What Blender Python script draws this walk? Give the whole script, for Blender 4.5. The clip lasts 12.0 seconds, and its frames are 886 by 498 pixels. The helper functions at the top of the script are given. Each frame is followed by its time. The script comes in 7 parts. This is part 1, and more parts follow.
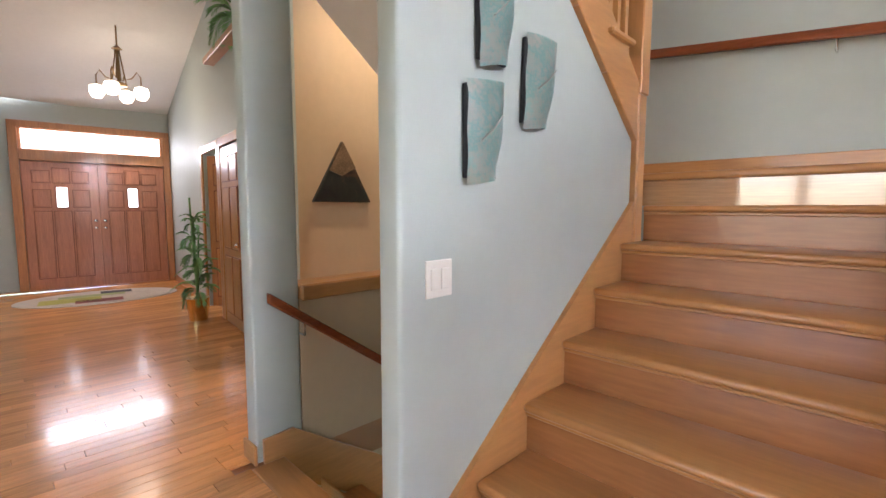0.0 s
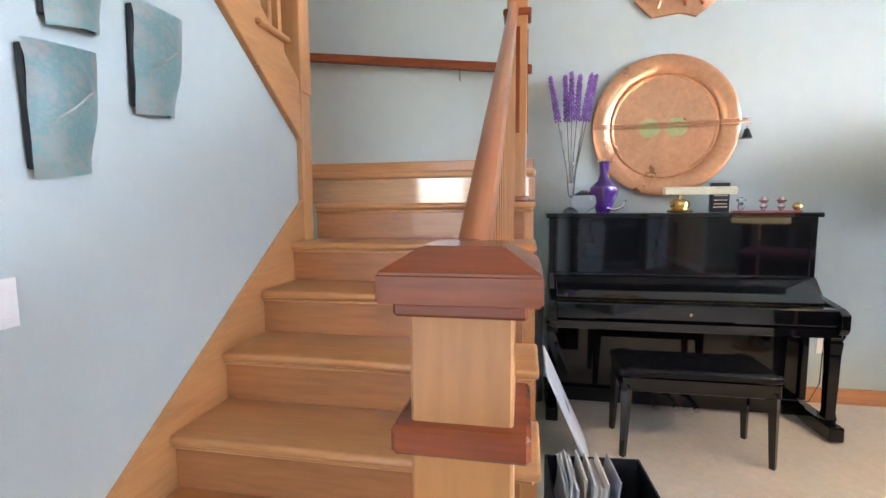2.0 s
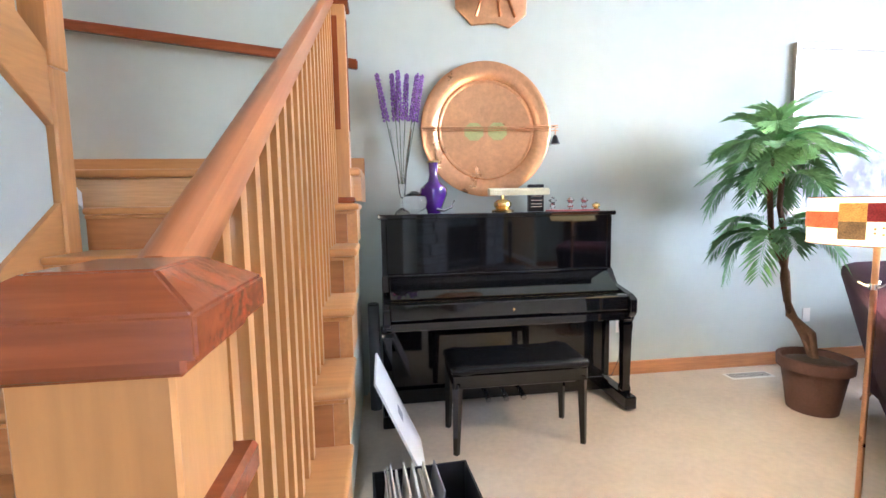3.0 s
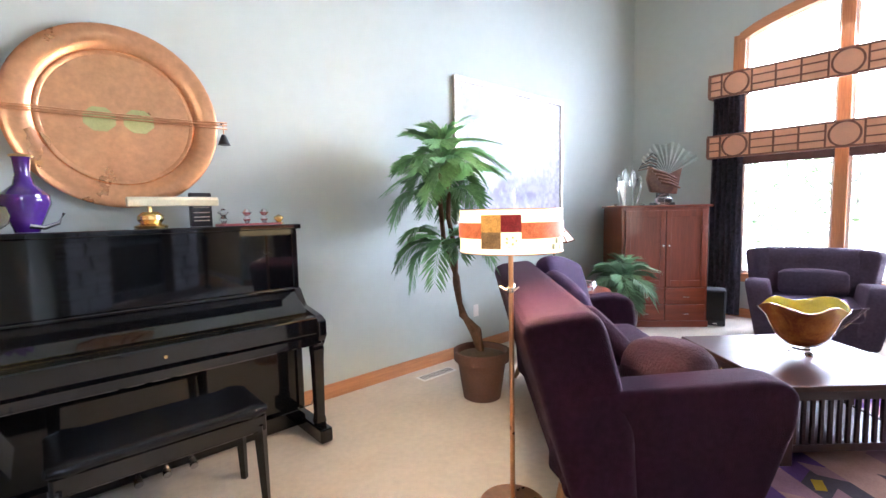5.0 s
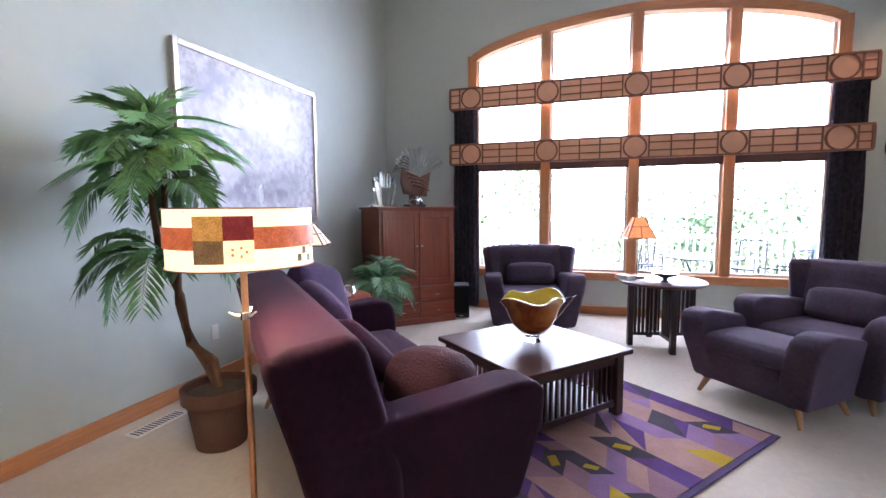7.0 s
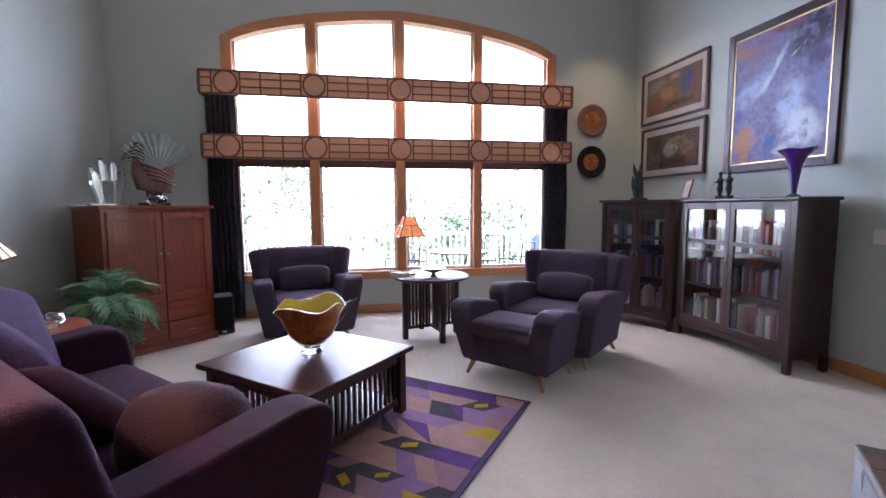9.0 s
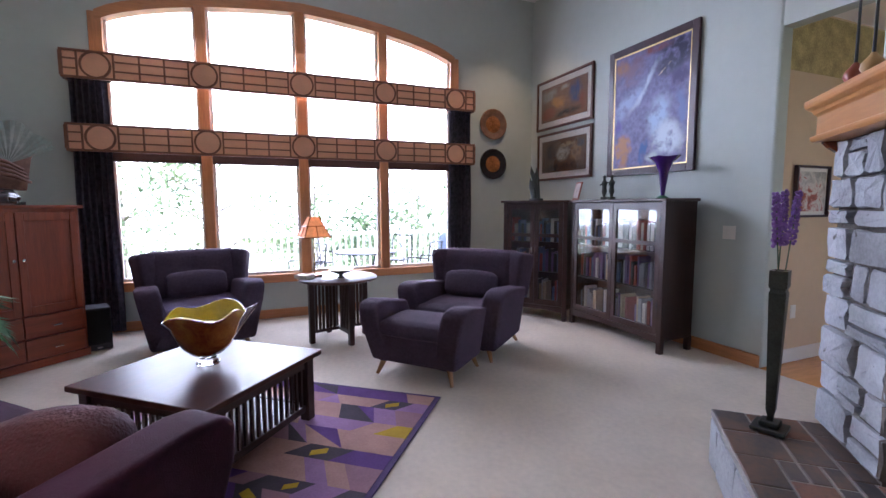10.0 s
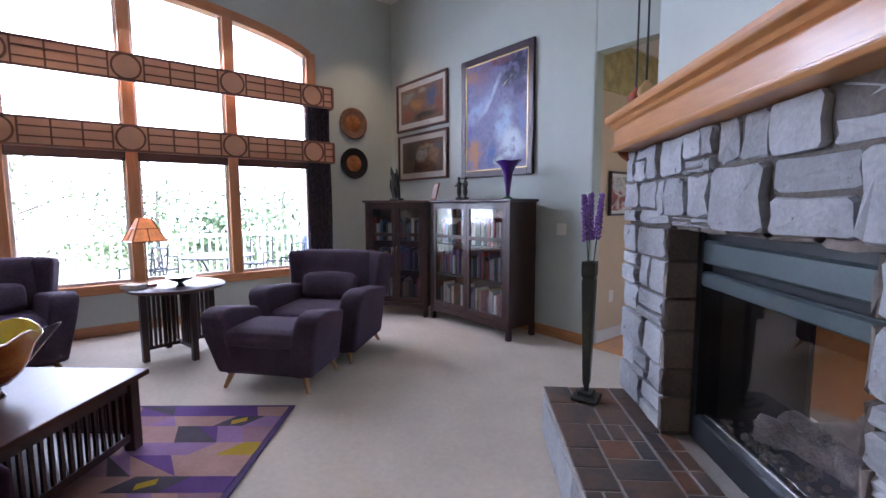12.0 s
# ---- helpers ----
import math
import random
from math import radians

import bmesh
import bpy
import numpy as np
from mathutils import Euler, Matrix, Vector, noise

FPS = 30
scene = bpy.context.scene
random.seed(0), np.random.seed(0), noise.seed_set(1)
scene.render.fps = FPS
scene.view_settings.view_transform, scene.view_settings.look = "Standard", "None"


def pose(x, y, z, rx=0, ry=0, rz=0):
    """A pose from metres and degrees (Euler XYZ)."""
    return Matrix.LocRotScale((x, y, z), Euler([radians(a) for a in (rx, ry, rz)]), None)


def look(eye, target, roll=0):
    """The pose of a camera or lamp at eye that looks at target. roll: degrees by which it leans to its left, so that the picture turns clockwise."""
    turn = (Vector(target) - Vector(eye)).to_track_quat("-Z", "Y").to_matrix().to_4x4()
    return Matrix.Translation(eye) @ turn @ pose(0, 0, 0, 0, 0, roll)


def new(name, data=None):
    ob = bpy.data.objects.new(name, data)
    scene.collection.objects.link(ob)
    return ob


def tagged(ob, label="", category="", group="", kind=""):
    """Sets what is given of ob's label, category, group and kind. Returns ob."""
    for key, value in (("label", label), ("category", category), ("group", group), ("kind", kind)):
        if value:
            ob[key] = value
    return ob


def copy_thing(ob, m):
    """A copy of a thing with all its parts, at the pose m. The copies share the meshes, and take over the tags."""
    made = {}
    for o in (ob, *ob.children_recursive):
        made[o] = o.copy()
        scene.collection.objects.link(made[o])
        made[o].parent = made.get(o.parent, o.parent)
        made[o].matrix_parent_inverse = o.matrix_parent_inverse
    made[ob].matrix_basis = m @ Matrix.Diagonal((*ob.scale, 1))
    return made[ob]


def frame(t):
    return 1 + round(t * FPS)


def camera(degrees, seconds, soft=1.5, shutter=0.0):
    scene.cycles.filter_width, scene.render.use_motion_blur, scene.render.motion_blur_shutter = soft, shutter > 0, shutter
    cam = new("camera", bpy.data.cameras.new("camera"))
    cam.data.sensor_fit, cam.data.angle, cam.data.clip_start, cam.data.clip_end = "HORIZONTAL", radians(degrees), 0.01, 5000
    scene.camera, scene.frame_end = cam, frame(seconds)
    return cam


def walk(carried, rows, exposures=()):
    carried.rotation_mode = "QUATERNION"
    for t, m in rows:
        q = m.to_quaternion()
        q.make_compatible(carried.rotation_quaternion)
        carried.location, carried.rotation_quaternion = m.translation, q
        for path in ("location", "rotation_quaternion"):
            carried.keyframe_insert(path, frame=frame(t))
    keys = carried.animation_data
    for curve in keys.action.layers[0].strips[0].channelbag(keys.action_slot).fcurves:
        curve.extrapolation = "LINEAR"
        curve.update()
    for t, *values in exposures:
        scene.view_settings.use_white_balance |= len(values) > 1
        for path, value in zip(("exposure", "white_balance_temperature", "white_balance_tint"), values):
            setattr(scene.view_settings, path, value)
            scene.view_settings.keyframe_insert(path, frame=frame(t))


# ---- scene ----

# ---------------------------------------------------------------- camera
cam = camera(89.4, 12.0)
PATH = [
    (0.0, -0.352, 0.532, 1.351, 44.70, -5.28, -0.10),
    (0.5, -0.333, 0.574, 1.348, 36.54, -5.21, 0.01),
    (1.0, -0.293, 0.605, 1.347, 27.56, -5.29, 0.12),
    (1.5, -0.232, 0.640, 1.350, 18.88, -5.58, 0.18),
    (2.0, -0.141, 0.715, 1.351, 10.48, -5.57, 0.45),
    (2.5, -0.042, 0.788, 1.351, 1.80, -5.68, 0.76),
    (3.0, 0.025, 0.864, 1.350, -7.65, -5.63, 0.98),
    (3.5, 0.074, 0.943, 1.349, -17.45, -5.56, 1.04),
    (5.5, 0.535, 1.159, 1.349, -49.27, -4.65, 1.17),
    (6.0, 0.625, 1.209, 1.348, -56.70, -4.70, 1.00),
    (6.5, 0.696, 1.249, 1.348, -64.27, -4.90, 0.72),
    (7.0, 0.753, 1.288, 1.349, -71.91, -5.20, 0.40),
    (8.8, 0.936, 1.340, 1.346, -98.00, -5.37, 0.25),
    (9.5, 0.938, 1.355, 1.348, -107.30, -5.44, 0.24),
    (10.0, 0.918, 1.350, 1.350, -112.55, -5.48, 0.20),
    (10.5, 0.901, 1.326, 1.351, -116.83, -5.47, 0.19),
    (11.0, 0.880, 1.296, 1.351, -120.78, -5.42, 0.17),
    (11.5, 0.859, 1.265, 1.350, -124.66, -5.43, 0.16),
    (12.0, 0.841, 1.241, 1.352, -128.75, -5.58, 0.17),
]
walk(cam, [(t, pose(x, y, z, 90 + p, r, w)) for t, x, y, z, w, p, r in PATH],
     exposures=[(0.0, 3.12, 5900, 21), (1.5, 3.22, 5450, 19), (2.5, 3.6, 5300, 17), (3.5, 3.7, 5300, 17), (5.5, 3.28, 5400, 21), (7.0, 2.78, 5350, 23), (9.0, 2.3, 5350, 26), (12.0, 2.12, 5280, 25)])

# ---------------------------------------------------------------- world, sun, large lights
world = bpy.data.worlds.new("sky")
scene.world = world
world.use_nodes = True
sky = world.node_tree.nodes.new("ShaderNodeTexSky")
sky.sky_type, sky.sun_disc = "NISHITA", False
sky.sun_elevation, sky.sun_rotation = radians(48), radians(200)
world.node_tree.nodes["Background"].inputs[1].default_value = 0.15
world.node_tree.links.new(sky.outputs[0], world.node_tree.nodes["Background"].inputs[0])


def lamp(name, kind, energy, m, color=(1, 1, 1), size=0.1, size_y=None):
    d = bpy.data.lights.new(name, kind)
    d.energy, d.color = energy, color
    if kind == "AREA":
        d.shape, d.size, d.size_y = "RECTANGLE", size, size_y or size
    elif kind == "SUN":
        d.angle = size
    else:
        d.shadow_soft_size = size
    ob = new(name, d)
    ob.matrix_world = m
    return ob


lamp("sun", "SUN", 5.0, look((-22, -26, 40), (0, 0, 0)), (1.0, 0.95, 0.88), radians(0.6))
lamp("daylight_window", "AREA", 40, look((6.93, 0.8, 2.62), (3.2, 0.8, 0.45)), (0.93, 0.97, 1.0), 3.6, 1.45)
lamp("daylight_south", "AREA", 2.2, look((-0.9, -5.15, 1.6), (-0.9, 4.0, 1.0)), (1.0, 0.98, 0.95), 3.8, 2.0)
lamp("daylight_transom", "AREA", 3.0, look((-9.62, 1.75, 2.3), (-6.5, 1.75, 0.0)), (1.0, 0.98, 0.95), 1.6, 0.3)

# ---------------------------------------------------------------- materials
def mat(name, color, rough=0.6, metal=0.0, vary=0.12, scale=6.0, bump=0.0, bscale=60.0, coat=0.0, trans=0.0, spec=0.5,
        emit=None, power=0.0, sheen=0.0, grain=None, dark=0.6, stretch=14.0, ior=1.45, per_object=0.0, per_island=0.0):
    """A procedural surface: colour varied at two scales, fine relief; grain: the axis along which wood fibres run."""
    m = bpy.data.materials.new(name)
    m.use_nodes = True
    nt = m.node_tree
    b = nt.nodes["Principled BSDF"]
    N, L = nt.nodes.new, nt.links.new
    b.inputs["Roughness"].default_value = rough
    b.inputs["Metallic"].default_value = metal
    b.inputs["Coat Weight"].default_value = coat
    b.inputs["Coat Roughness"].default_value = 0.06
    b.inputs["Transmission Weight"].default_value = trans
    b.inputs["Specular IOR Level"].default_value = spec
    b.inputs["IOR"].default_value = ior
    if sheen:
        b.inputs["Sheen Weight"].default_value = sheen
        b.inputs["Sheen Roughness"].default_value = 0.4
        b.inputs["Sheen Tint"].default_value = (0.8, 0.45, 0.55, 1)
    tc = N("ShaderNodeTexCoord")
    mp = N("ShaderNodeMapping")
    L(tc.outputs["Object"], mp.inputs[0])
    info = N("ShaderNodeObjectInfo")
    if per_object or grain:
        off = N("ShaderNodeVectorMath")
        off.operation = "SCALE"
        off.inputs[0].default_value = (7.3, 5.1, 9.7)
        L(info.outputs["Random"], off.inputs["Scale"])
        L(off.outputs[0], mp.inputs["Location"])
    n1 = N("ShaderNodeTexNoise")
    n1.inputs["Scale"].default_value = scale
    n1.inputs["Detail"].default_value = 5
    L(mp.outputs[0], n1.inputs["Vector"])
    n2 = N("ShaderNodeTexNoise")
    n2.inputs["Scale"].default_value = scale * 9
    n2.inputs["Detail"].default_value = 3
    L(mp.outputs[0], n2.inputs["Vector"])
    if grain:
        s = [stretch] * 3
        s["xyz".index(grain)] = 1.0
        mp.inputs["Scale"].default_value = s
        n1.inputs["Scale"].default_value = scale * 0.25
        n2.inputs["Scale"].default_value = scale * 1.6
        n1.inputs["Distortion"].default_value = 0.7
    add = N("ShaderNodeMath")
    add.operation = "MULTIPLY_ADD"
    L(n2.outputs["Fac"], add.inputs[0])
    add.inputs[1].default_value = 0.45
    mul = N("ShaderNodeMath")
    mul.operation = "MULTIPLY"
    L(n1.outputs["Fac"], mul.inputs[0])
    mul.inputs[1].default_value = 0.55
    L(mul.outputs[0], add.inputs[2])
    last = add.outputs[0]
    if per_object or per_island:
        src = info.outputs["Random"]
        if per_island:
            geo = N("ShaderNodeNewGeometry")
            src = geo.outputs["Random Per Island"]
        sh = N("ShaderNodeMath")
        sh.operation = "MULTIPLY_ADD"
        sh.use_clamp = True
        L(src, sh.inputs[0])
        k = per_object or per_island
        sh.inputs[1].default_value = k
        sub = N("ShaderNodeMath")
        sub.operation = "SUBTRACT"
        L(last, sub.inputs[0])
        sub.inputs[1].default_value = k / 2
        L(sub.outputs[0], sh.inputs[2])
        last = sh.outputs[0]
    ramp = N("ShaderNodeValToRGB")
    e = ramp.color_ramp.elements
    lo = [max(0.0, c * (1 - vary * (1.6 if grain else 1.0))) for c in color]
    hi = [min(1.0, c * (1 + vary)) for c in color]
    if grain:
        lo = [c * dark for c in color]
    e[0].position, e[1].position = 0.28, 0.68
    e[0].color, e[1].color = (*lo, 1), (*hi, 1)
    L(last, ramp.inputs[0])
    L(ramp.outputs[0], b.inputs["Base Color"])
    rr = N("ShaderNodeMapRange")
    rr.inputs["To Min"].default_value = max(0.02, rough * (0.97 if grain else 0.85))
    rr.inputs["To Max"].default_value = min(1.0, rough * (1.04 if grain else 1.2))
    L(n1.outputs["Fac"], rr.inputs[0])
    L(rr.outputs[0], b.inputs["Roughness"])
    if bump:
        nb = N("ShaderNodeTexNoise")
        nb.inputs["Scale"].default_value = bscale
        nb.inputs["Detail"].default_value = 4
        L(mp.outputs[0] if grain else tc.outputs["Object"], nb.inputs["Vector"])
        bp = N("ShaderNodeBump")
        bp.inputs["Strength"].default_value = bump
        bp.inputs["Distance"].default_value = 0.01
        L(nb.outputs["Fac"], bp.inputs["Height"])
        L(bp.outputs[0], b.inputs["Normal"])
    if emit:
        b.inputs["Emission Color"].default_value = (*emit, 1)
        b.inputs["Emission Strength"].default_value = power
    return m


PAINT = mat("sage_wall_paint", (0.455, 0.50, 0.455), 0.55, vary=0.035, scale=1.2, bump=0.06, bscale=180)
TAN = mat("tan_wall_paint", (0.62, 0.47, 0.30), 0.6, vary=0.04, scale=1.5, bump=0.06, bscale=180)
WHITE = mat("white_ceiling_paint", (0.80, 0.78, 0.75), 0.8, vary=0.03, scale=2, bump=0.12, bscale=120)
CARPET = mat("cream_carpet", (0.66, 0.575, 0.465), 0.95, vary=0.10, scale=3, bump=0.55, bscale=420, spec=0.1)
OAK = {a: mat("honey_oak_" + a, (0.47, 0.222, 0.072), 0.30, vary=0.16, scale=4, bump=0.02, bscale=20, coat=0.15, grain=a, dark=0.80, stretch=9) for a in "xyz"}
# Riser oak: redder than the treads, and darkened for shade on step fronts.
STEP = mat("shade_toned_riser_oak", (0.36, 0.145, 0.045), 0.30, vary=0.18, scale=4, bump=0.02, bscale=20, coat=0.2, grain="x", dark=0.72, stretch=9)
CHERRY = {a: mat("cherry_" + a, (0.235, 0.058, 0.017), 0.26, vary=0.2, scale=5, bump=0.04, bscale=30, coat=0.3, grain=a, dark=0.66) for a in "xyz"}
RAILWOOD = mat("handrail_cherry", (0.38, 0.135, 0.045), 0.28, vary=0.15, scale=5, bump=0.02, bscale=30, coat=0.3, grain="y", dark=0.75)
TRIM = {a: mat("oak_trim_" + a, (0.50, 0.22, 0.085), 0.34, vary=0.16, scale=5, bump=0.05, bscale=30, coat=0.25, grain=a, dark=0.7) for a in "xyz"}
DARKWOOD = {a: mat("dark_mission_oak_" + a, (0.034, 0.013, 0.009), 0.36, vary=0.25, scale=5, coat=0.1, grain=a, dark=0.7) for a in "xyz"}
REDWOOD = {a: mat("armoire_cherry_" + a, (0.235, 0.050, 0.019), 0.36, vary=0.2, scale=5, bump=0.05, bscale=30, coat=0.2, grain=a, dark=0.62) for a in "xyz"}
PLANK = mat("red_oak_floor", (0.70, 0.31, 0.095), 0.19, vary=0.22, scale=5, bump=0.03, bscale=25, coat=0.25, grain="y", dark=0.7, per_object=0.32)
PLANKS = mat("red_oak_floor_far", (0.70, 0.31, 0.095), 0.19, vary=0.22, scale=5, bump=0.03, bscale=25, coat=0.25, grain="y", dark=0.7, per_island=0.32)
GLASS = mat("clear_glass", (1, 1, 1), 0.01, trans=1.0, vary=0, ior=1.45)
BLACK = mat("piano_black_lacquer", (0.004, 0.004, 0.0045), 0.04, vary=0.3, scale=3, coat=0.35)
BRASS = mat("brass", (0.78, 0.55, 0.22), 0.22, 1.0, vary=0.15)
CHROME = mat("brushed_nickel", (0.72, 0.72, 0.72), 0.22, 1.0, vary=0.1)
IRON = mat("black_iron", (0.015, 0.015, 0.016), 0.42, vary=0.3, scale=20, bump=0.1)
IVORY = mat("ivory_plastic", (0.78, 0.75, 0.68), 0.4, vary=0.03)


def art(name, stops, scale=1.2, seed=0.0, tilt=(0.5, 0.3, 0.8), dist=1.5, fine=0.25):
    """Painted canvas: a warped gradient through several colours, with brushwork."""
    m = bpy.data.materials.new(name)
    m.use_nodes = True
    nt = m.node_tree
    b = nt.nodes["Principled BSDF"]
    b.inputs["Roughness"].default_value = 0.33
    N, L = nt.nodes.new, nt.links.new
    tc = N("ShaderNodeTexCoord")
    mp = N("ShaderNodeMapping")
    mp.inputs["Location"].default_value = (seed, seed * 0.7, seed * 1.3)
    L(tc.outputs["Object"], mp.inputs[0])
    n = N("ShaderNodeTexNoise")
    n.inputs["Scale"].default_value = scale
    n.inputs["Detail"].default_value = 6
    n.inputs["Distortion"].default_value = dist
    L(mp.outputs[0], n.inputs["Vector"])
    dot = N("ShaderNodeVectorMath")
    dot.operation = "DOT_PRODUCT"
    dot.inputs[1].default_value = tilt
    L(tc.outputs["Object"], dot.inputs[0])
    mix = N("ShaderNodeMath")
    mix.operation = "MULTIPLY_ADD"
    L(n.outputs["Fac"], mix.inputs[0])
    mix.inputs[1].default_value = 0.9
    L(dot.outputs["Value"], mix.inputs[2])
    n2 = N("ShaderNodeTexNoise")
    n2.inputs["Scale"].default_value = scale * 12
    n2.inputs["Detail"].default_value = 4
    L(mp.outputs[0], n2.inputs["Vector"])
    ad = N("ShaderNodeMath")
    ad.operation = "MULTIPLY_ADD"
    L(n2.outputs["Fac"], ad.inputs[0])
    ad.inputs[1].default_value = fine
    L(mix.outputs[0], ad.inputs[2])
    r = N("ShaderNodeValToRGB")
    el = r.color_ramp.elements
    while len(el) < len(stops):
        el.new(0.5)
    for q, (p, c) in zip(el, stops):
        q.position, q.color = p, (*c, 1)
    L(ad.outputs[0], r.inputs[0])
    L(r.outputs[0], b.inputs["Base Color"])
    bp = N("ShaderNodeBump")
    bp.inputs["Strength"].default_value = 0.15
    L(n2.outputs["Fac"], bp.inputs["Height"])
    L(bp.outputs[0], b.inputs["Normal"])
    return m


def paint(name, ground, strokes, seed=0.0, warp=0.22, grain=7.0, flat=False):
    """A painted canvas: broad strokes laid over a ground one by one; each stroke is (x, z, half length, half width, turn, colour, softness); flat: the canvas lies in x and y."""
    m = bpy.data.materials.new(name)
    m.use_nodes = True
    nt = m.node_tree
    b = nt.nodes["Principled BSDF"]
    b.inputs["Roughness"].default_value = 0.42
    b.inputs["Specular IOR Level"].default_value = 0.3
    N, L = nt.nodes.new, nt.links.new
    tc = N("ShaderNodeTexCoord")

    def noise(scale, detail, off):
        mp = N("ShaderNodeMapping")
        mp.inputs["Location"].default_value = (seed + off, off * 0.7, seed * 1.3)
        L(tc.outputs["Object"], mp.inputs[0])
        n = N("ShaderNodeTexNoise")
        n.inputs["Scale"].default_value = scale
        n.inputs["Detail"].default_value = detail
        L(mp.outputs[0], n.inputs["Vector"])
        return n

    n1 = noise(grain * 0.45, 6, 0.0)
    sub = N("ShaderNodeVectorMath")
    sub.operation = "MULTIPLY_ADD"
    L(n1.outputs["Color"], sub.inputs[0])
    sub.inputs[1].default_value = (warp, warp, warp)
    sub.inputs[2].default_value = (-warp / 2, -warp / 2, -warp / 2)
    add = N("ShaderNodeVectorMath")
    L(tc.outputs["Object"], add.inputs[0])
    L(sub.outputs[0], add.inputs[1])
    n2 = noise(grain * 3.0, 4, 3.0)
    col = N("ShaderNodeValToRGB")
    e = col.color_ramp.elements
    e[0].position, e[1].position = 0.35, 0.65
    e[0].color, e[1].color = (*[c * 0.75 for c in ground], 1), (*[min(1, c * 1.25) for c in ground], 1)
    L(n2.outputs["Fac"], col.inputs[0])
    last = col.outputs[0]
    for i, (x, z, a, w, turn, c, soft_) in enumerate(strokes):
        mp = N("ShaderNodeMapping")
        mp.vector_type = "TEXTURE"
        mp.inputs["Location"].default_value = (x, z, 0) if flat else (x, 0, z)
        mp.inputs["Rotation"].default_value = (0, 0, radians(turn)) if flat else (0, radians(-turn), 0)
        mp.inputs["Scale"].default_value = (a, w, 50) if flat else (a, 50, w)
        L(add.outputs[0], mp.inputs[0])
        ln = N("ShaderNodeVectorMath")
        ln.operation = "LENGTH"
        L(mp.outputs[0], ln.inputs[0])
        rg = N("ShaderNodeMapRange")
        rg.interpolation_type = "SMOOTHSTEP"
        rg.inputs["From Min"].default_value = 1.0
        rg.inputs["From Max"].default_value = 1.0 - soft_
        L(ln.outputs["Value"], rg.inputs[0])
        br_ = N("ShaderNodeMath")
        br_.operation = "MULTIPLY"
        br_.use_clamp = True
        L(rg.outputs[0], br_.inputs[0])
        nm = noise(grain * (1.2 + 0.3 * (i % 3)), 5, 5.0 + i)
        rm = N("ShaderNodeMapRange")
        rm.inputs["From Min"].default_value, rm.inputs["From Max"].default_value = 0.30, 0.52
        L(nm.outputs["Fac"], rm.inputs[0])
        L(rm.outputs[0], br_.inputs[1])
        mx = N("ShaderNodeMix")
        mx.data_type = "RGBA"
        L(br_.outputs[0], mx.inputs[0])
        L(last, mx.inputs[6])
        mx.inputs[7].default_value = (*c, 1)
        last = mx.outputs[2]
    L(last, b.inputs["Base Color"])
    bp = N("ShaderNodeBump")
    bp.inputs["Strength"].default_value = 0.12
    L(n2.outputs["Fac"], bp.inputs["Height"])
    L(bp.outputs[0], b.inputs["Normal"])
    return m


# ---------------------------------------------------------------- mesh helpers
def empty(name, m=None, label="", category="", group="", kind=""):
    ob = new(name)
    ob.empty_display_size = 0.1
    if m is not None:
        ob.matrix_world = m
    return tagged(ob, label, category, group, kind)


def part(name, bm, material, parent=None, label="", smooth=False, m=None):
    """Links a bmesh as one mesh object, under a thing or a part."""
    me = bpy.data.meshes.new(name)
    bmesh.ops.recalc_face_normals(bm, faces=bm.faces)
    bm.to_mesh(me)
    bm.free()
    for mt in material if isinstance(material, (list, tuple)) else [material]:
        me.materials.append(mt)
    if smooth:
        me.polygons.foreach_set("use_smooth", [True] * len(me.polygons))
        me.set_sharp_from_angle(angle=radians(38))
    ob = new(name, me)
    ob.parent = parent
    if m is not None:
        ob.matrix_basis = m
    return tagged(ob, label)


def solid(name, bm, material, label="", category="", group="", kind="", smooth=False, m=None):
    return tagged(part(name, bm, material, None, "", smooth, m), label, category, group, kind)


def box(bm, x0, y0, z0, x1, y1, z1, bevel=0.0, seg=1, m=None):
    r = bmesh.ops.create_cube(bm, size=1.0)
    vs = r["verts"]
    bmesh.ops.transform(bm, verts=vs, matrix=Matrix.LocRotScale(((x0 + x1) / 2, (y0 + y1) / 2, (z0 + z1) / 2), None, (abs(x1 - x0), abs(y1 - y0), abs(z1 - z0))))
    if bevel:
        es = list({e for v in vs for e in v.link_edges})
        g = bmesh.ops.bevel(bm, geom=es, offset=bevel, segments=seg, profile=0.5, affect="EDGES")
        vs = list({v for f in g["faces"] for v in f.verts} | {v for v in vs if v.is_valid})
    if m is not None:
        bmesh.ops.transform(bm, verts=vs, matrix=m)
    return vs


def bx(*a, **k):
    bm = bmesh.new()
    box(bm, *a, **k)
    return bm


def prism(bm, pts, axis, lo, hi):
    """Extrudes a 2D outline along an axis from lo to hi."""
    def at(p, h):
        a, b = p
        return {"x": (h, a, b), "y": (a, h, b), "z": (a, b, h)}[axis]
    v0 = [bm.verts.new(at(p, lo)) for p in pts]
    v1 = [bm.verts.new(at(p, hi)) for p in pts]
    bm.faces.new(v0)
    bm.faces.new(v1[::-1])
    n = len(pts)
    for i in range(n):
        bm.faces.new((v0[i], v0[(i + 1) % n], v1[(i + 1) % n], v1[i]))
    return v0 + v1


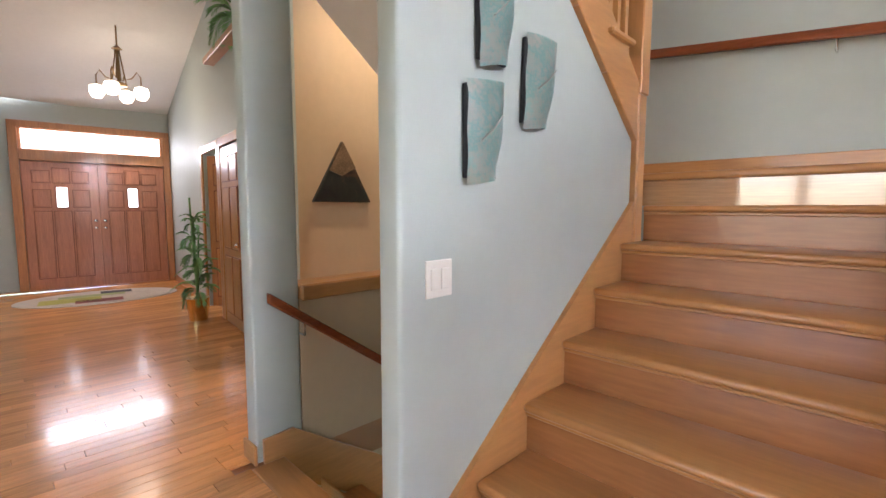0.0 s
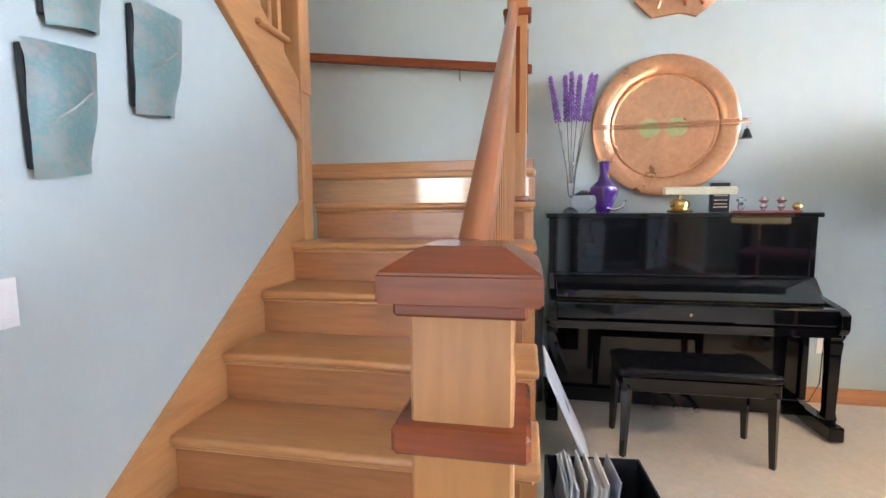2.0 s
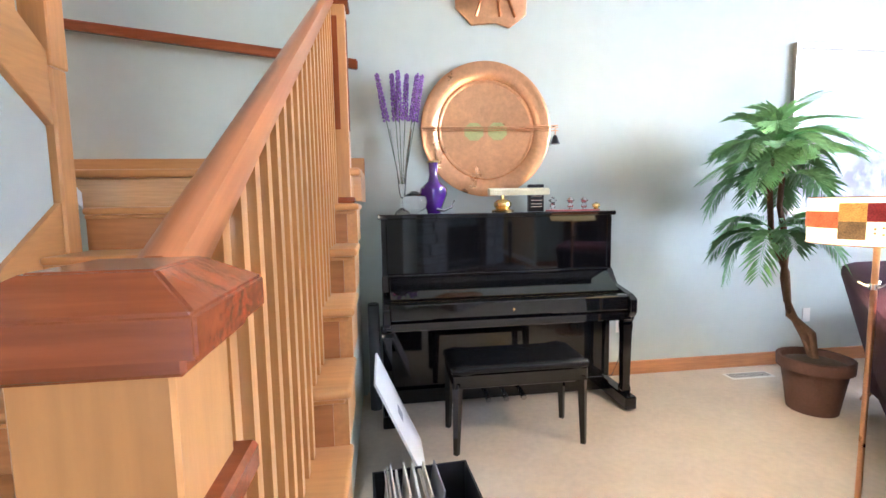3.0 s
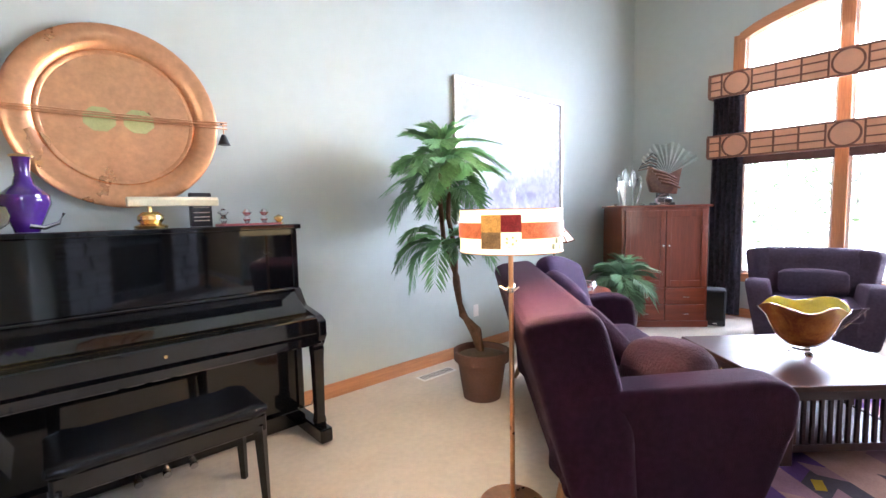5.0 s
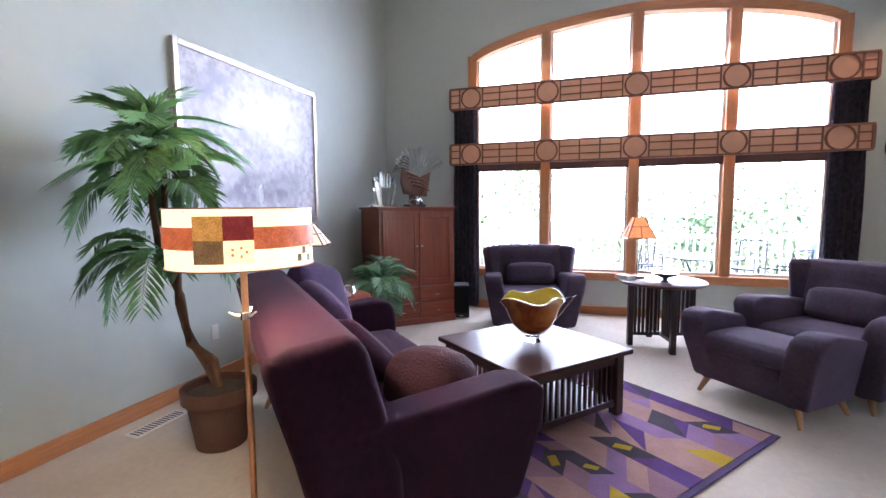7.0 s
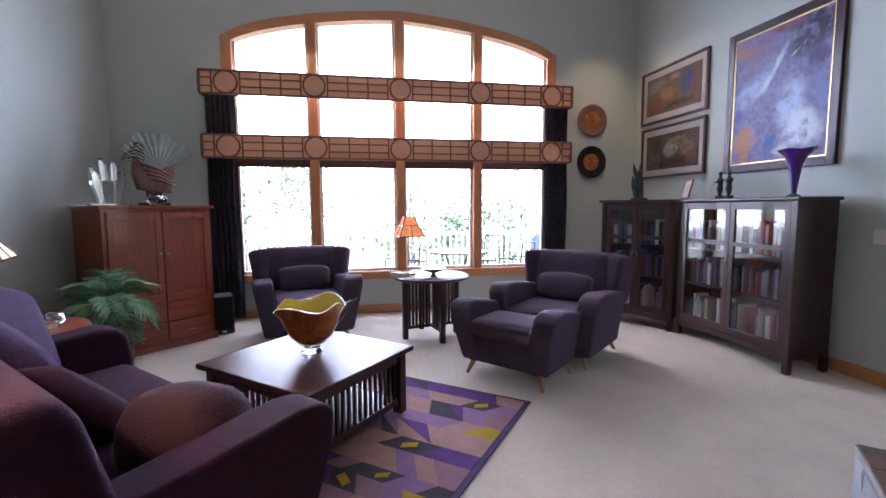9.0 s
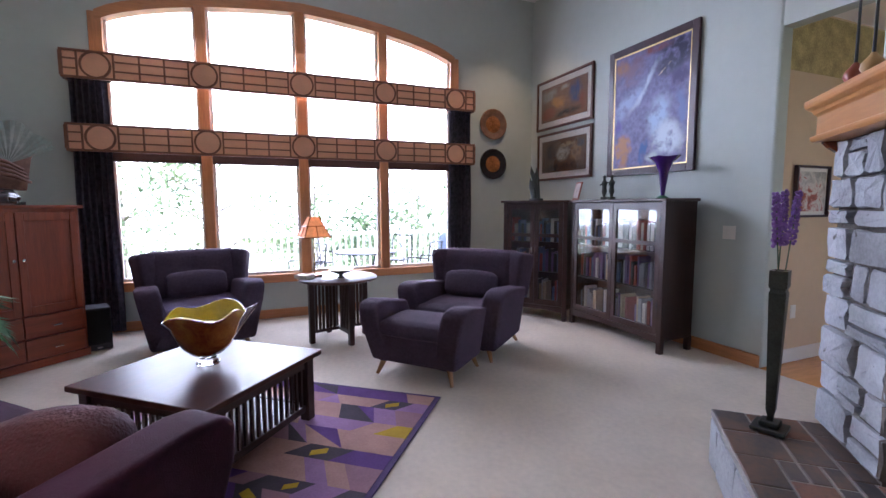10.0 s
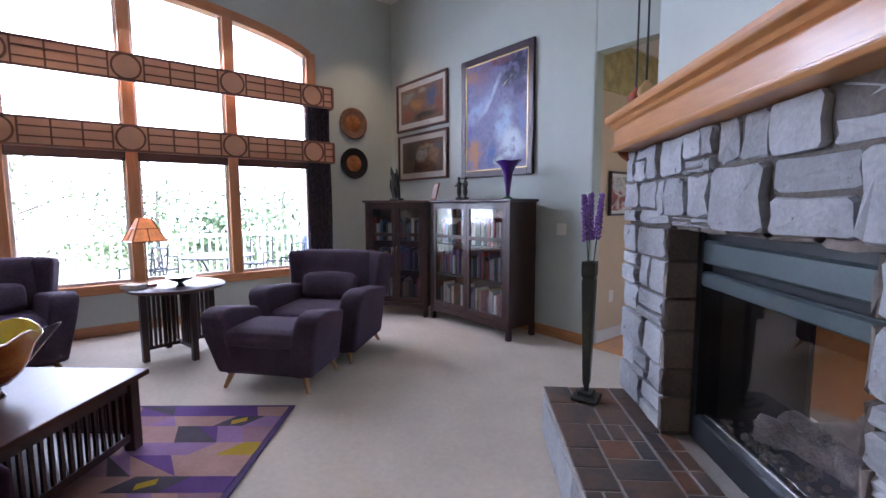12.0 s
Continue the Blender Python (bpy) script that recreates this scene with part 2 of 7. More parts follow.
def pr(pts, axis, lo, hi, bevel=0.0, seg=1):
    bm = bmesh.new()
    prism(bm, pts, axis, lo, hi)
    if bevel:
        bmesh.ops.recalc_face_normals(bm, faces=bm.faces)
        es = [e for e in bm.edges if len(e.link_faces) == 2 and e.calc_face_angle(0) > 0.5]
        bmesh.ops.bevel(bm, geom=es, offset=bevel, segments=seg, profile=0.5, affect="EDGES")
    return bm


def lathe(bm, prof, seg=24, cx=0.0, cy=0.0):
    """Turns a profile of (radius, z) about the vertical; closes the ends that lie off the axis."""
    rings = []
    for r, z in prof:
        if r < 1e-4:
            rings.append([bm.verts.new((cx, cy, z))])
        else:
            rings.append([bm.verts.new((cx + r * math.cos(2 * math.pi * i / seg), cy + r * math.sin(2 * math.pi * i / seg), z)) for i in range(seg)])
    for a, b in zip(rings, rings[1:]):
        for i in range(seg):
            j = (i + 1) % seg
            q = [a[i % len(a)], a[j % len(a)], b[j % len(b)], b[i % len(b)]]
            u = []
            for v in q:
                if v not in u:
                    u.append(v)
            if len(u) > 2:
                bm.faces.new(u)
    for r in (rings[0], rings[-1]):
        if len(r) > 2:
            bm.faces.new(r)
    return [v for r in rings for v in r]


def lt(prof, seg=24):
    bm = bmesh.new()
    lathe(bm, prof, seg)
    return bm


def tube(bm, pts, r, seg=8, r1=None):
    """A round bar along points, tapering from r to r1."""
    pts = [Vector(p) for p in pts]
    r1 = r if r1 is None else r1
    rings, n = [], len(pts)
    for i, p in enumerate(pts):
        d = (pts[min(i + 1, n - 1)] - pts[max(i - 1, 0)]).normalized()
        a = d.cross(Vector((0, 0, 1)) if abs(d.z) < 0.9 else Vector((1, 0, 0))).normalized()
        b = d.cross(a)
        rad = r + (r1 - r) * i / max(1, n - 1)
        rings.append([bm.verts.new(p + a * rad * math.cos(2 * math.pi * k / seg) + b * rad * math.sin(2 * math.pi * k / seg)) for k in range(seg)])
    for u, v in zip(rings, rings[1:]):
        for k in range(seg):
            bm.faces.new((u[k], u[(k + 1) % seg], v[(k + 1) % seg], v[k]))
    bm.faces.new(rings[0])
    bm.faces.new(rings[-1][::-1])


def tb(pts, r, seg=8, r1=None):
    bm = bmesh.new()
    tube(bm, pts, r, seg, r1)
    return bm


def structure(name, bm, material, label="", smooth=False, m=None):
    return solid(name, bm, material, label, name.split("_")[0], "", "structure", smooth, m)


# ---------------------------------------------------------------- setting: plan
NORTH, EAST, SOUTH, TOP = 4.05, 6.65, -2.45, 4.26
RISE, RUN, FIRST = 0.195, 0.281, 1.395
SIDE, OPEN = -1.34, -0.09          # stair wall face, open side of the treads
LAND = FIRST + 7 * RUN             # front of the landing
LZ = 8 * RISE

structure("ground", bx(-60, -60, -3.2, 120, 60, -3.0), mat("lawn", (0.13, 0.16, 0.07), 0.9, vary=0.4, scale=1.5, bump=0.6, bscale=30), "green lawn beyond the deck")
structure("floor_living", bx(-0.12, -2.45, -0.2, 6.9, 4.25, 0.0), CARPET, "cream wall-to-wall carpet")
structure("floor_base", bx(-10, -5.2, -0.22, -0.12, 1.55, -0.02), TRIM["y"], "subfloor under the oak planks")
structure("floor_base_hall", bx(-10, 1.55, -0.22, -2.62, 4.25, -0.02), TRIM["y"], "subfloor under the oak planks")
structure("floor_base_south", bx(-0.12, -5.2, -0.22, 3.4, -2.45, -0.004), PLANKS, "oak floor of the back hall")
structure("floor_stairwell", bx(-1.46, 1.55, -0.22, -0.12, 4.25, -0.02), CARPET, "floor under the staircase")
structure("wall_north", bx(-4.15, NORTH, -3, 6.9, NORTH + 0.2, TOP), PAINT, "sage grey painted wall")
# south wall with the hall opening
structure("wall_south", bx(3.23, SOUTH - 0.14, 0, 6.9, SOUTH, TOP, bevel=0.02, seg=2), PAINT, "sage grey painted wall with pictures")
structure("wall_south_header", bx(-0.6, SOUTH - 0.14, 2.72, 3.228, SOUTH - 0.002, TOP), PAINT, "painted wall above the hall opening")
structure("wall_south_upper", bx(-4.2, SOUTH - 0.14, 2.72, -0.602, SOUTH - 0.002, TOP), PAINT, "painted wall above the wide hall opening")
structure("wall_west", bx(-4.55, -5.2, 0, -4.4, SOUTH - 0.142, 2.918), PAINT, "plain end wall of the back hall")
structure("wall_west_return", bx(-4.55, SOUTH - 0.14, 0, -4.4, -1.2, TOP), PAINT, "plain end wall of the back hall")
# Unseen slab added outside so no sun patch falls in the back hall.
structure("eave_south", bx(-4.6, -7.3, 2.92, 3.6, -5.402, 3.0), WHITE, "unseen slab added to keep sun out of the back window")
# Another unseen slab, added to block direct sun at the front transom.
structure("porch_roof", bx(-12.2, -4.5, 3.3, -10.1, 4.5, 3.4), WHITE, "unseen slab added to keep sun out of the transom")
structure("wall_hall", bx(3.25, -5.2, 0, 3.40, SOUTH - 0.142, 2.9), TAN, "tan painted hall wall")
structure("ceiling_hall", bx(-10.0, -5.2, 2.92, 3.4, SOUTH - 0.142, 3.0), WHITE, "white hall ceiling")
bm = bmesh.new()
box(bm, -10, -5.4, 0, -2.9, -5.2, 3)
box(bm, 1.1, -5.4, 0, 3.4, -5.2, 3)
box(bm, -2.9, -5.4, 0, 1.1, -5.2, 0.5)
box(bm, -2.9, -5.4, 2.6, 1.1, -5.2, 3)
for x in (-1.6, -0.3):
    box(bm, x - 0.08, -5.36, 0.5, x + 0.08, -5.24, 2.6)
structure("wall_back", bm, PAINT, "painted wall with a wide window")
structure("ceiling", bx(-5.6, SOUTH - 0.142, TOP, 6.9, 4.25, TOP + 0.15), WHITE, "white high ceiling")
bm = pr([(-9.9, 2.99), (-4.3, TOP + 0.02), (-4.3, TOP + 0.15), (-9.9, 3.2)], "y", -2.6, 4.25)
structure("ceiling_foyer", bm, WHITE, "white vaulted foyer ceiling")
structure("wall_foyer_south", bx(-10, -2.6, 2.9, -4.2, SOUTH, TOP), PAINT, "painted wall over the foyer")

# east wall with the arched window
WL, WR, WB, WS, WA = 2.79, -1.20, 0.50, 3.28, 3.66    # left, right, sill, spring, apex


def arch(y):
    """Height of the window's arched head at y."""
    k = (y - (WL + WR) / 2) / ((WL - WR) / 2)
    return WS + (WA - WS) * math.sqrt(max(0.0, 1 - 0.93 * k * k)) / 1.0 - (WA - WS) * math.sqrt(0.07) * abs(k)


ys = [WR + (WL - WR) * i / 32 for i in range(33)]
structure("wall_east_left", bx(EAST, WL, 0, EAST + 0.2, NORTH + 0.2, TOP), PAINT, "sage grey painted window wall")
structure("wall_east_right", bx(EAST, SOUTH - 0.14, 0, EAST + 0.2, WR, TOP), PAINT, "sage grey painted window wall")
structure("wall_east_sill", bx(EAST, WR, 0, EAST + 0.2, WL, WB), PAINT, "painted wall below the window")
structure("wall_east_head", pr([(y, arch(y)) for y in ys] + [(WL, TOP), (WR, TOP)], "x", EAST, EAST + 0.2), PAINT, "painted wall over the arched window")

win = empty("window_1", pose(0, 0, 0), "wide arched oak window in four bays", "window", kind="structure")
MUL = [WL - 0.0, 1.84, 0.80, -0.20, WR + 0.0]
bm = pr([(y, arch(y) + 0.06) for y in ys] + [(y, arch(y) - 0.05) for y in ys[::-1]], "x", EAST - 0.025, EAST + 0.12)
part("arched_casing", bm, TRIM["y"], win, smooth=True)
for y in (WL, WR):
    part("side_casing", bx(EAST - 0.021, y - 0.06, WB, EAST + 0.118, y + 0.06, WS + 0.045, bevel=0.005), TRIM["z"], win)
for y in MUL[1:4]:
    part("mullion", bx(EAST - 0.03, y - 0.055, WB, EAST + 0.12, y + 0.055, arch(y) - 0.03, bevel=0.006), TRIM["z"], win)
part("window_sill", bx(EAST - 0.05, WR - 0.09, WB - 0.06, EAST + 0.12, WL + 0.09, WB + 0.04, bevel=0.006), TRIM["y"], win)
T1, T2 = 2.06, 2.79
for z in (T1, T2):
    part("transom", bx(EAST - 0.01, WR, z - 0.05, EAST + 0.11, WL, z + 0.05, bevel=0.005), TRIM["y"], win)
SASH = mat("white_sash", (0.75, 0.70, 0.62), 0.4, vary=0.05)
for a, b in zip(MUL, MUL[1:]):
    lo, hi = b + 0.055, a - 0.055
    for z0, z1 in ((WB + 0.04, T1 - 0.05), (T1 + 0.05, T2 - 0.05)):
        bm = bmesh.new()
        for q in ((lo, z0, lo + 0.028, z1), (hi - 0.028, z0, hi, z1), (lo, z0, hi, z0 + 0.028), (lo, z1 - 0.028, hi, z1)):
            box(bm, EAST + 0.05, q[0], q[1], EAST + 0.09, q[2], q[3])
        part("sash", bm, SASH, win)
        g = part("pane", bx(EAST + 0.066, lo + 0.02, z0 + 0.02, EAST + 0.072, hi - 0.02, z1 - 0.02), GLASS, win)
        g.visible_shadow = False
    n = 8
    seq = [lo + (hi - lo) * i / n for i in range(n + 1)]
    g = part("pane", pr([(lo, T2 + 0.05)] + [(hi, T2 + 0.05)] + [(y, arch(y) - 0.045) for y in seq[::-1]], "x", EAST + 0.066, EAST + 0.072), GLASS, win)
    g.visible_shadow = False
    for i, y in enumerate((lo, hi - 0.028)):
        part("sash", pr([(y, T2 + 0.05), (y + 0.028, T2 + 0.05), (y + 0.028, arch(y + 0.028) - 0.05), (y, arch(y) - 0.05)], "x", EAST + 0.05, EAST + 0.09), SASH, win)
    part("blind", bx(EAST + 0.0, lo, 1.83, EAST + 0.045, hi, 2.005, bevel=0.008), mat("brown_shade", (0.06, 0.03, 0.025), 0.7, vary=0.2), win, "rolled-up dark brown shade")

# baseboards
def base(name, x0, y0, x1, y1, h=0.11):
    structure(name, bx(x0, y0, 0.001, x1, y1, h, bevel=0.006), TRIM["x" if abs(x1 - x0) > abs(y1 - y0) else "y"], "honey oak baseboard")


base("baseboard_north", OPEN + 0.12, NORTH - 0.018, EAST, NORTH - 0.001)
base("baseboard_east", EAST - 0.018, SOUTH, EAST - 0.001, NORTH - 0.02)
base("baseboard_south", 3.24, SOUTH + 0.001, EAST - 0.02, SOUTH + 0.018)
structure("baseboard_hall", bx(3.232, -5.1, 0.001, 3.249, SOUTH - 0.142, 0.12, bevel=0.005), IVORY, "pale hall baseboard")

# ---------------------------------------------------------------- staircase
stairs = empty("staircase", pose(0, 0, 0), "honey oak staircase rising to a landing", "staircase", kind="structure")
for n in range(1, 8):
    y, z = FIRST + (n - 1) * RUN, n * RISE
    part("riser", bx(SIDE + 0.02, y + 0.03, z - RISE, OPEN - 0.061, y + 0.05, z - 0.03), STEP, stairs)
    bm = bx(SIDE + 0.02, y, z - 0.034, OPEN, y + RUN + 0.05, z, bevel=0.014, seg=3)
    part("tread", bm, OAK["x"], stairs, smooth=True)
    part("cove", bx(SIDE + 0.02, y + 0.016, z - 0.052, OPEN - 0.02, y + 0.032, z - 0.034, bevel=0.005), OAK["x"], stairs)
    part("end_block", bx(OPEN - 0.06, y + 0.03, z - RISE, OPEN - 0.012, y + RUN + 0.05, z - 0.034), OAK["y"], stairs)
part("landing_riser", bx(-2.0, LAND + 0.03, LZ - RISE, OPEN - 0.04, LAND + 0.05, LZ - 0.045), mat("glossy_oak", (0.58, 0.34, 0.16), 0.08, vary=0.15, scale=5, coat=0.8, grain="x", dark=0.75), stairs)
part("landing_nosing", bx(-2.0, LAND - 0.005, LZ - 0.045, OPEN, LAND + 0.1, LZ, bevel=0.016, seg=3), OAK["x"], stairs, smooth=True)
part("landing", bx(-2.6, LAND + 0.08, LZ - 0.18, OPEN, NORTH - 0.002, LZ - 0.002), OAK["x"], stairs)
part("landing_base", bx(-2.6, NORTH - 0.02, LZ, OPEN, NORTH - 0.002, LZ + 0.12, bevel=0.005), OAK["x"], stairs)
# side of the stair below the treads
pts = [(FIRST + 0.05, 0)]
for n in range(1, 8):
    pts += [(FIRST + (n - 1) * RUN + 0.05, n * RISE - 0.035), (FIRST + n * RUN + 0.05, n * RISE - 0.035)]
pts += [(LAND + 0.05, LZ - 0.05), (NORTH - 0.002, LZ - 0.05), (NORTH - 0.002, 0)]
structure("wall_stair_side", pr(pts, "x", -0.20, -0.15), PAINT, "painted side of the staircase")
# switch wall under the upper flight
SL = 0.745
structure("wall_stair", pr([(1.352, -0.02), (2.96, -0.02), (2.96, 1.705), (1.352, 1.705 + 1.608 * SL)], "x", SIDE - 0.10, SIDE, bevel=0.015, seg=3), PAINT, "pale sage stair wall with a light switch", smooth=True)
part("skirt_board", pr([(FIRST - 0.08, 0), (FIRST - 0.08, 0.20), (2.955, 1.385), (2.955, 0.9), (1.6, 0)], "x", SIDE, SIDE + 0.022), OAK["y"], stairs)
part("end_post", bx(SIDE - 0.13, 2.962, 1.10, SIDE + 0.030, 3.06, 1.95, bevel=0.008), OAK["z"], stairs)
# upper flight: stringer, cap, balusters, soffit
def up(y, d=0.0):
    return 1.705 + (2.96 - y) * SL + d


part("upper_stringer", pr([(3.06, up(3.06, 0.0)), (0.6, up(0.6)), (0.6, up(0.6, 0.30)), (2.96, up(2.96, 0.30)), (2.96, up(2.96))][1:], "x", SIDE - 0.04, SIDE + 0.024, bevel=0.004), OAK["y"], stairs)
for k in range(7):
    y0 = 2.86 - k * 0.281
    z0 = up(y0, 0.30)
    part("shoe_block", bx(SIDE - 0.06, y0 - 0.281, z0 + 0.07, SIDE + 0.05, y0 - 0.02, z0 + 0.10, bevel=0.008), OAK["y"], stairs)
    part("shoe_riser", bx(SIDE - 0.04, y0 - 0.281, z0 - 0.1, SIDE + 0.022, y0 - 0.04, z0 + 0.07), OAK["y"], stairs)
    for j in range(3):
        yb = y0 - 0.05 - j * 0.09
        part("baluster", bx(SIDE - 0.022, yb - 0.016, z0 + 0.10, SIDE + 0.010, yb + 0.016, z0 + 1.0), OAK["z"], stairs)
part("upper_rail", pr([(2.95, up(2.95, 1.22)), (0.6, up(0.6, 1.22)), (0.6, up(0.6, 1.29)), (2.95, up(2.95, 1.29))], "x", SIDE - 0.045, SIDE + 0.03, bevel=0.012, seg=2), CHERRY["y"], stairs)
part("upper_newel", bx(SIDE - 0.075, 2.962, 1.95, SIDE + 0.035, 3.07, 3.05, bevel=0.006), OAK["z"], stairs)
structure("soffit", pr([(3.3, LZ - 0.2), (0.6, up(0.6, -0.05)), (0.6, up(0.6, 0.02)), (3.3, LZ - 0.12)], "x", -2.62, SIDE - 0.10), WHITE, "white sloping underside of the upper stair")

# newel at the foot of the stair
def newel(x, y, z0, top, w, caps, label):
    e = empty("newel_post", pose(x, y, z0), label, "newel post")
    h = top - z0
    part("shaft", bx(-w / 2, -w / 2, 0, w / 2, w / 2, h - 0.06, bevel=0.004), OAK["z"], e)
    for zz, ov, th in caps:
        part("band", bx(-w / 2 - ov, -w / 2 - ov, zz, w / 2 + ov, w / 2 + ov, zz + th, bevel=0.006), CHERRY["x"], e, "dark cherry band")
    o = w / 2 + 0.034
    part("cap_molding", bx(-w / 2 - 0.017, -w / 2 - 0.017, h - 0.062, w / 2 + 0.017, w / 2 + 0.017, h - 0.043, bevel=0.004), CHERRY["x"], e)
    bm = bmesh.new()
    vs = [bm.verts.new((sx * o, sy * o, zz)) for zz in (h - 0.043, h - 0.006) for sx, sy in ((-1, -1), (1, -1), (1, 1), (-1, 1))]
    vt = [bm.verts.new((sx * o * 0.52, sy * o * 0.52, h + 0.024)) for sx, sy in ((-1, -1), (1, -1), (1, 1), (-1, 1))]
    for a, b in ((vs[:4], vs[4:]), (vs[4:], vt)):
        for i in range(4):
            bm.faces.new((a[i], a[(i + 1) % 4], b[(i + 1) % 4], b[i]))
    bm.faces.new(vs[:4])
    bm.faces.new(vt)
    bmesh.ops.bevel(bm, geom=list(bm.edges), offset=0.003, segments=2, affect="EDGES")
    part("cap", bm, CHERRY["x"], e, "cherry pyramid cap")
    return e


NX, NY = -0.22, 1.322
nw = newel(NX, NY, 0.0, 1.276, 0.132, ((0.0, 0.016, 0.14), (1.035, 0.022, 0.038)), "square honey oak newel post with a cherry cap")
part("inset_panel", bx(-0.035, -0.0705, 0.2, 0.035, -0.0655, 0.97, bevel=0.002), OAK["z"], nw)
NU = LAND + 0.05
nu = newel(NX + 0.02, NU, LZ - 0.55, 2.92, 0.115, ((0.36, 0.02, 0.03), (1.39, 0.02, 0.035)), "tall honey oak landing newel with recessed panels")
part("panel_groove", bx(-0.016, -0.062, 0.75, 0.016, -0.0565, 1.33), CHERRY["z"], nu)
part("panel_groove", bx(0.0565, -0.016, 0.75, 0.062, 0.016, 1.33), CHERRY["z"], nu)
part("base_block", bx(-0.07, -0.07, 0.0, 0.07, 0.07, 0.34, bevel=0.006), OAK["z"], nu)
rail = empty("stair_rail", pose(0, 0, 0), "cherry handrail on square oak balusters", "handrail")
R0, R1 = (NY + 0.07, 1.275), (NU - 0.05, 2.45)
bm = pr([(-0.024, -0.03), (0.024, -0.03), (0.028, 0.0), (0.022, 0.022), (0.008, 0.03), (-0.008, 0.03), (-0.022, 0.022), (-0.028, 0.0)], "y", 0, 1, 0)
ln = math.hypot(R1[0] - R0[0], R1[1] - R0[1])
part("handrail", bm, RAILWOOD, rail, smooth=True, m=pose(NX, R0[0], R0[1], math.degrees(math.atan2(R1[1] - R0[1], R1[0] - R0[0]))) @ Matrix.Diagonal((1, ln, 1, 1)))
for n in range(1, 8):
    for j in range(3):
        y = FIRST + (n - 1) * RUN + 0.07 + j * RUN / 3
        if NY + 0.09 < y < NU - 0.08:
            zt = R0[1] + (y - R0[0]) * (R1[1] - R0[1]) / (R1[0] - R0[0]) - 0.03
            part("baluster", bx(NX - 0.016, y - 0.016, n * RISE, NX + 0.016, y + 0.016, zt), OAK["z"], rail)
wr = empty("wall_handrail", pose(0, 0, 0), "cherry handrail on the landing wall", "handrail")
part("rail", pr([(-2.5, 2.525), (-0.11, 2.255), (-0.11, 2.318), (-2.5, 2.588)], "y", NORTH - 0.085, NORTH - 0.03, bevel=0.014, seg=3), CHERRY["x"], wr)
for x in (-0.62, -2.2):
    zr = 2.255 - 0.113 * (x + 0.11)
    part("bracket", tb([(x, NORTH, zr - 0.06), (x, NORTH - 0.05, zr - 0.06), (x, NORTH - 0.058, zr)], 0.008), CHROME, wr, "nickel bracket", smooth=True)

# ---------------------------------------------------------------- stair down, half wall, foyer
structure("wall_column", bx(-2.74, 1.44, 0, -2.62, 1.70, TOP, bevel=0.015, seg=3), PAINT, "pale sage wall end", smooth=True)
structure("wall_half", bx(-2.74, 1.702, -2.5, -2.62, NORTH, 0.84), TAN, "half-height stair wall")
structure("trim_half_wall", bx(-2.78, 1.70, 0.842, -2.58, NORTH, 0.93, bevel=0.008), OAK["y"], "honey oak cap on the half wall")
structure("wall_tan", bx(-4.15, 2.42, 0, -4.0, NORTH, TOP), TAN, "warm tan painted wall")
structure("wall_basement", bx(-2.62, 1.40, -2.6, -1.46, 1.54, -0.23), PAINT, "wall under the hall floor")
down = empty("basement_stairs", pose(0, 0, 0), "oak stairs leading down", "staircase", kind="structure")
for n in range(8):
    y, z = 1.56 + n * 0.26, -0.0 - n * 0.19
    part("tread", bx(-2.6, y - 0.02, z - 0.035 - 0.19 * (n > 0), -1.48, y + 0.26, z - 0.19 * (n > 0) - 0.003, bevel=0.01, seg=2) if n else bx(-2.6, 1.40, -0.04, -1.48, 1.58, 0.004, bevel=0.01, seg=2), OAK["x"], down)
    part("riser", bx(-2.6, y + 0.235, z - 0.42, -1.48, y + 0.25, z - 0.22), OAK["x"], down)
part("skirt_board", pr([(1.47, 0.0), (1.47, 0.13), (1.64, 0.14), (4.0, -1.45), (4.0, -1.8), (1.7, -0.2)], "x", -2.618, -2.60), OAK["y"], down)
dr = empty("basement_handrail", pose(0, 0, 0), "cherry handrail going down the stair", "handrail")
part("rail", pr([(1.50, 0.86), (1.50, 0.92), (3.9, -0.76), (3.9, -0.82)], "x", -2.585, -2.53, bevel=0.012, seg=2), CHERRY["y"], dr)
part("bracket", tb([(-2.62, 1.70, 0.66), (-2.565, 1.70, 0.66), (-2.558, 1.70, 0.73)], 0.008), CHROME, dr, "nickel bracket", smooth=True)

FOY = pose(-5.2, 2.40, 0, 0, 0, -6.5)                 # closet wall line, local x towards the stair


def foyer(ob):
    ob.matrix_basis = FOY @ ob.matrix_basis
    return ob


bm = bmesh.new()
box(bm, -4.6, 0, 0, -1.72, 0.14, TOP)
box(bm, -1.72, 0, 2.06, -0.88, 0.14, TOP)
box(bm, -0.88, 0, 0, -0.70, 0.14, TOP)
box(bm, -0.70, 0, 2.06, 0.12, 0.14, TOP)
box(bm, 0.12, 0, 0, 1.25, 0.14, TOP)
foyer(structure("wall_foyer", bm, PAINT, "sage foyer wall with a closet door"))
bm = bmesh.new()
box(bm, -4.72, -3.6, 0, -4.58, -2.07, 3.2)
box(bm, -4.72, -2.07, 2.66, -4.58, -0.07, 3.2)
box(bm, -4.72, -0.07, 0, -4.58, 0.14, 3.2)
foyer(structure("wall_door", bm, PAINT, "sage wall around the front doors"))
foyer(structure("wall_foyer_far", bx(-4.7, -3.7, 0, 1.0, -3.6, TOP), PAINT, "plain foyer side wall"))

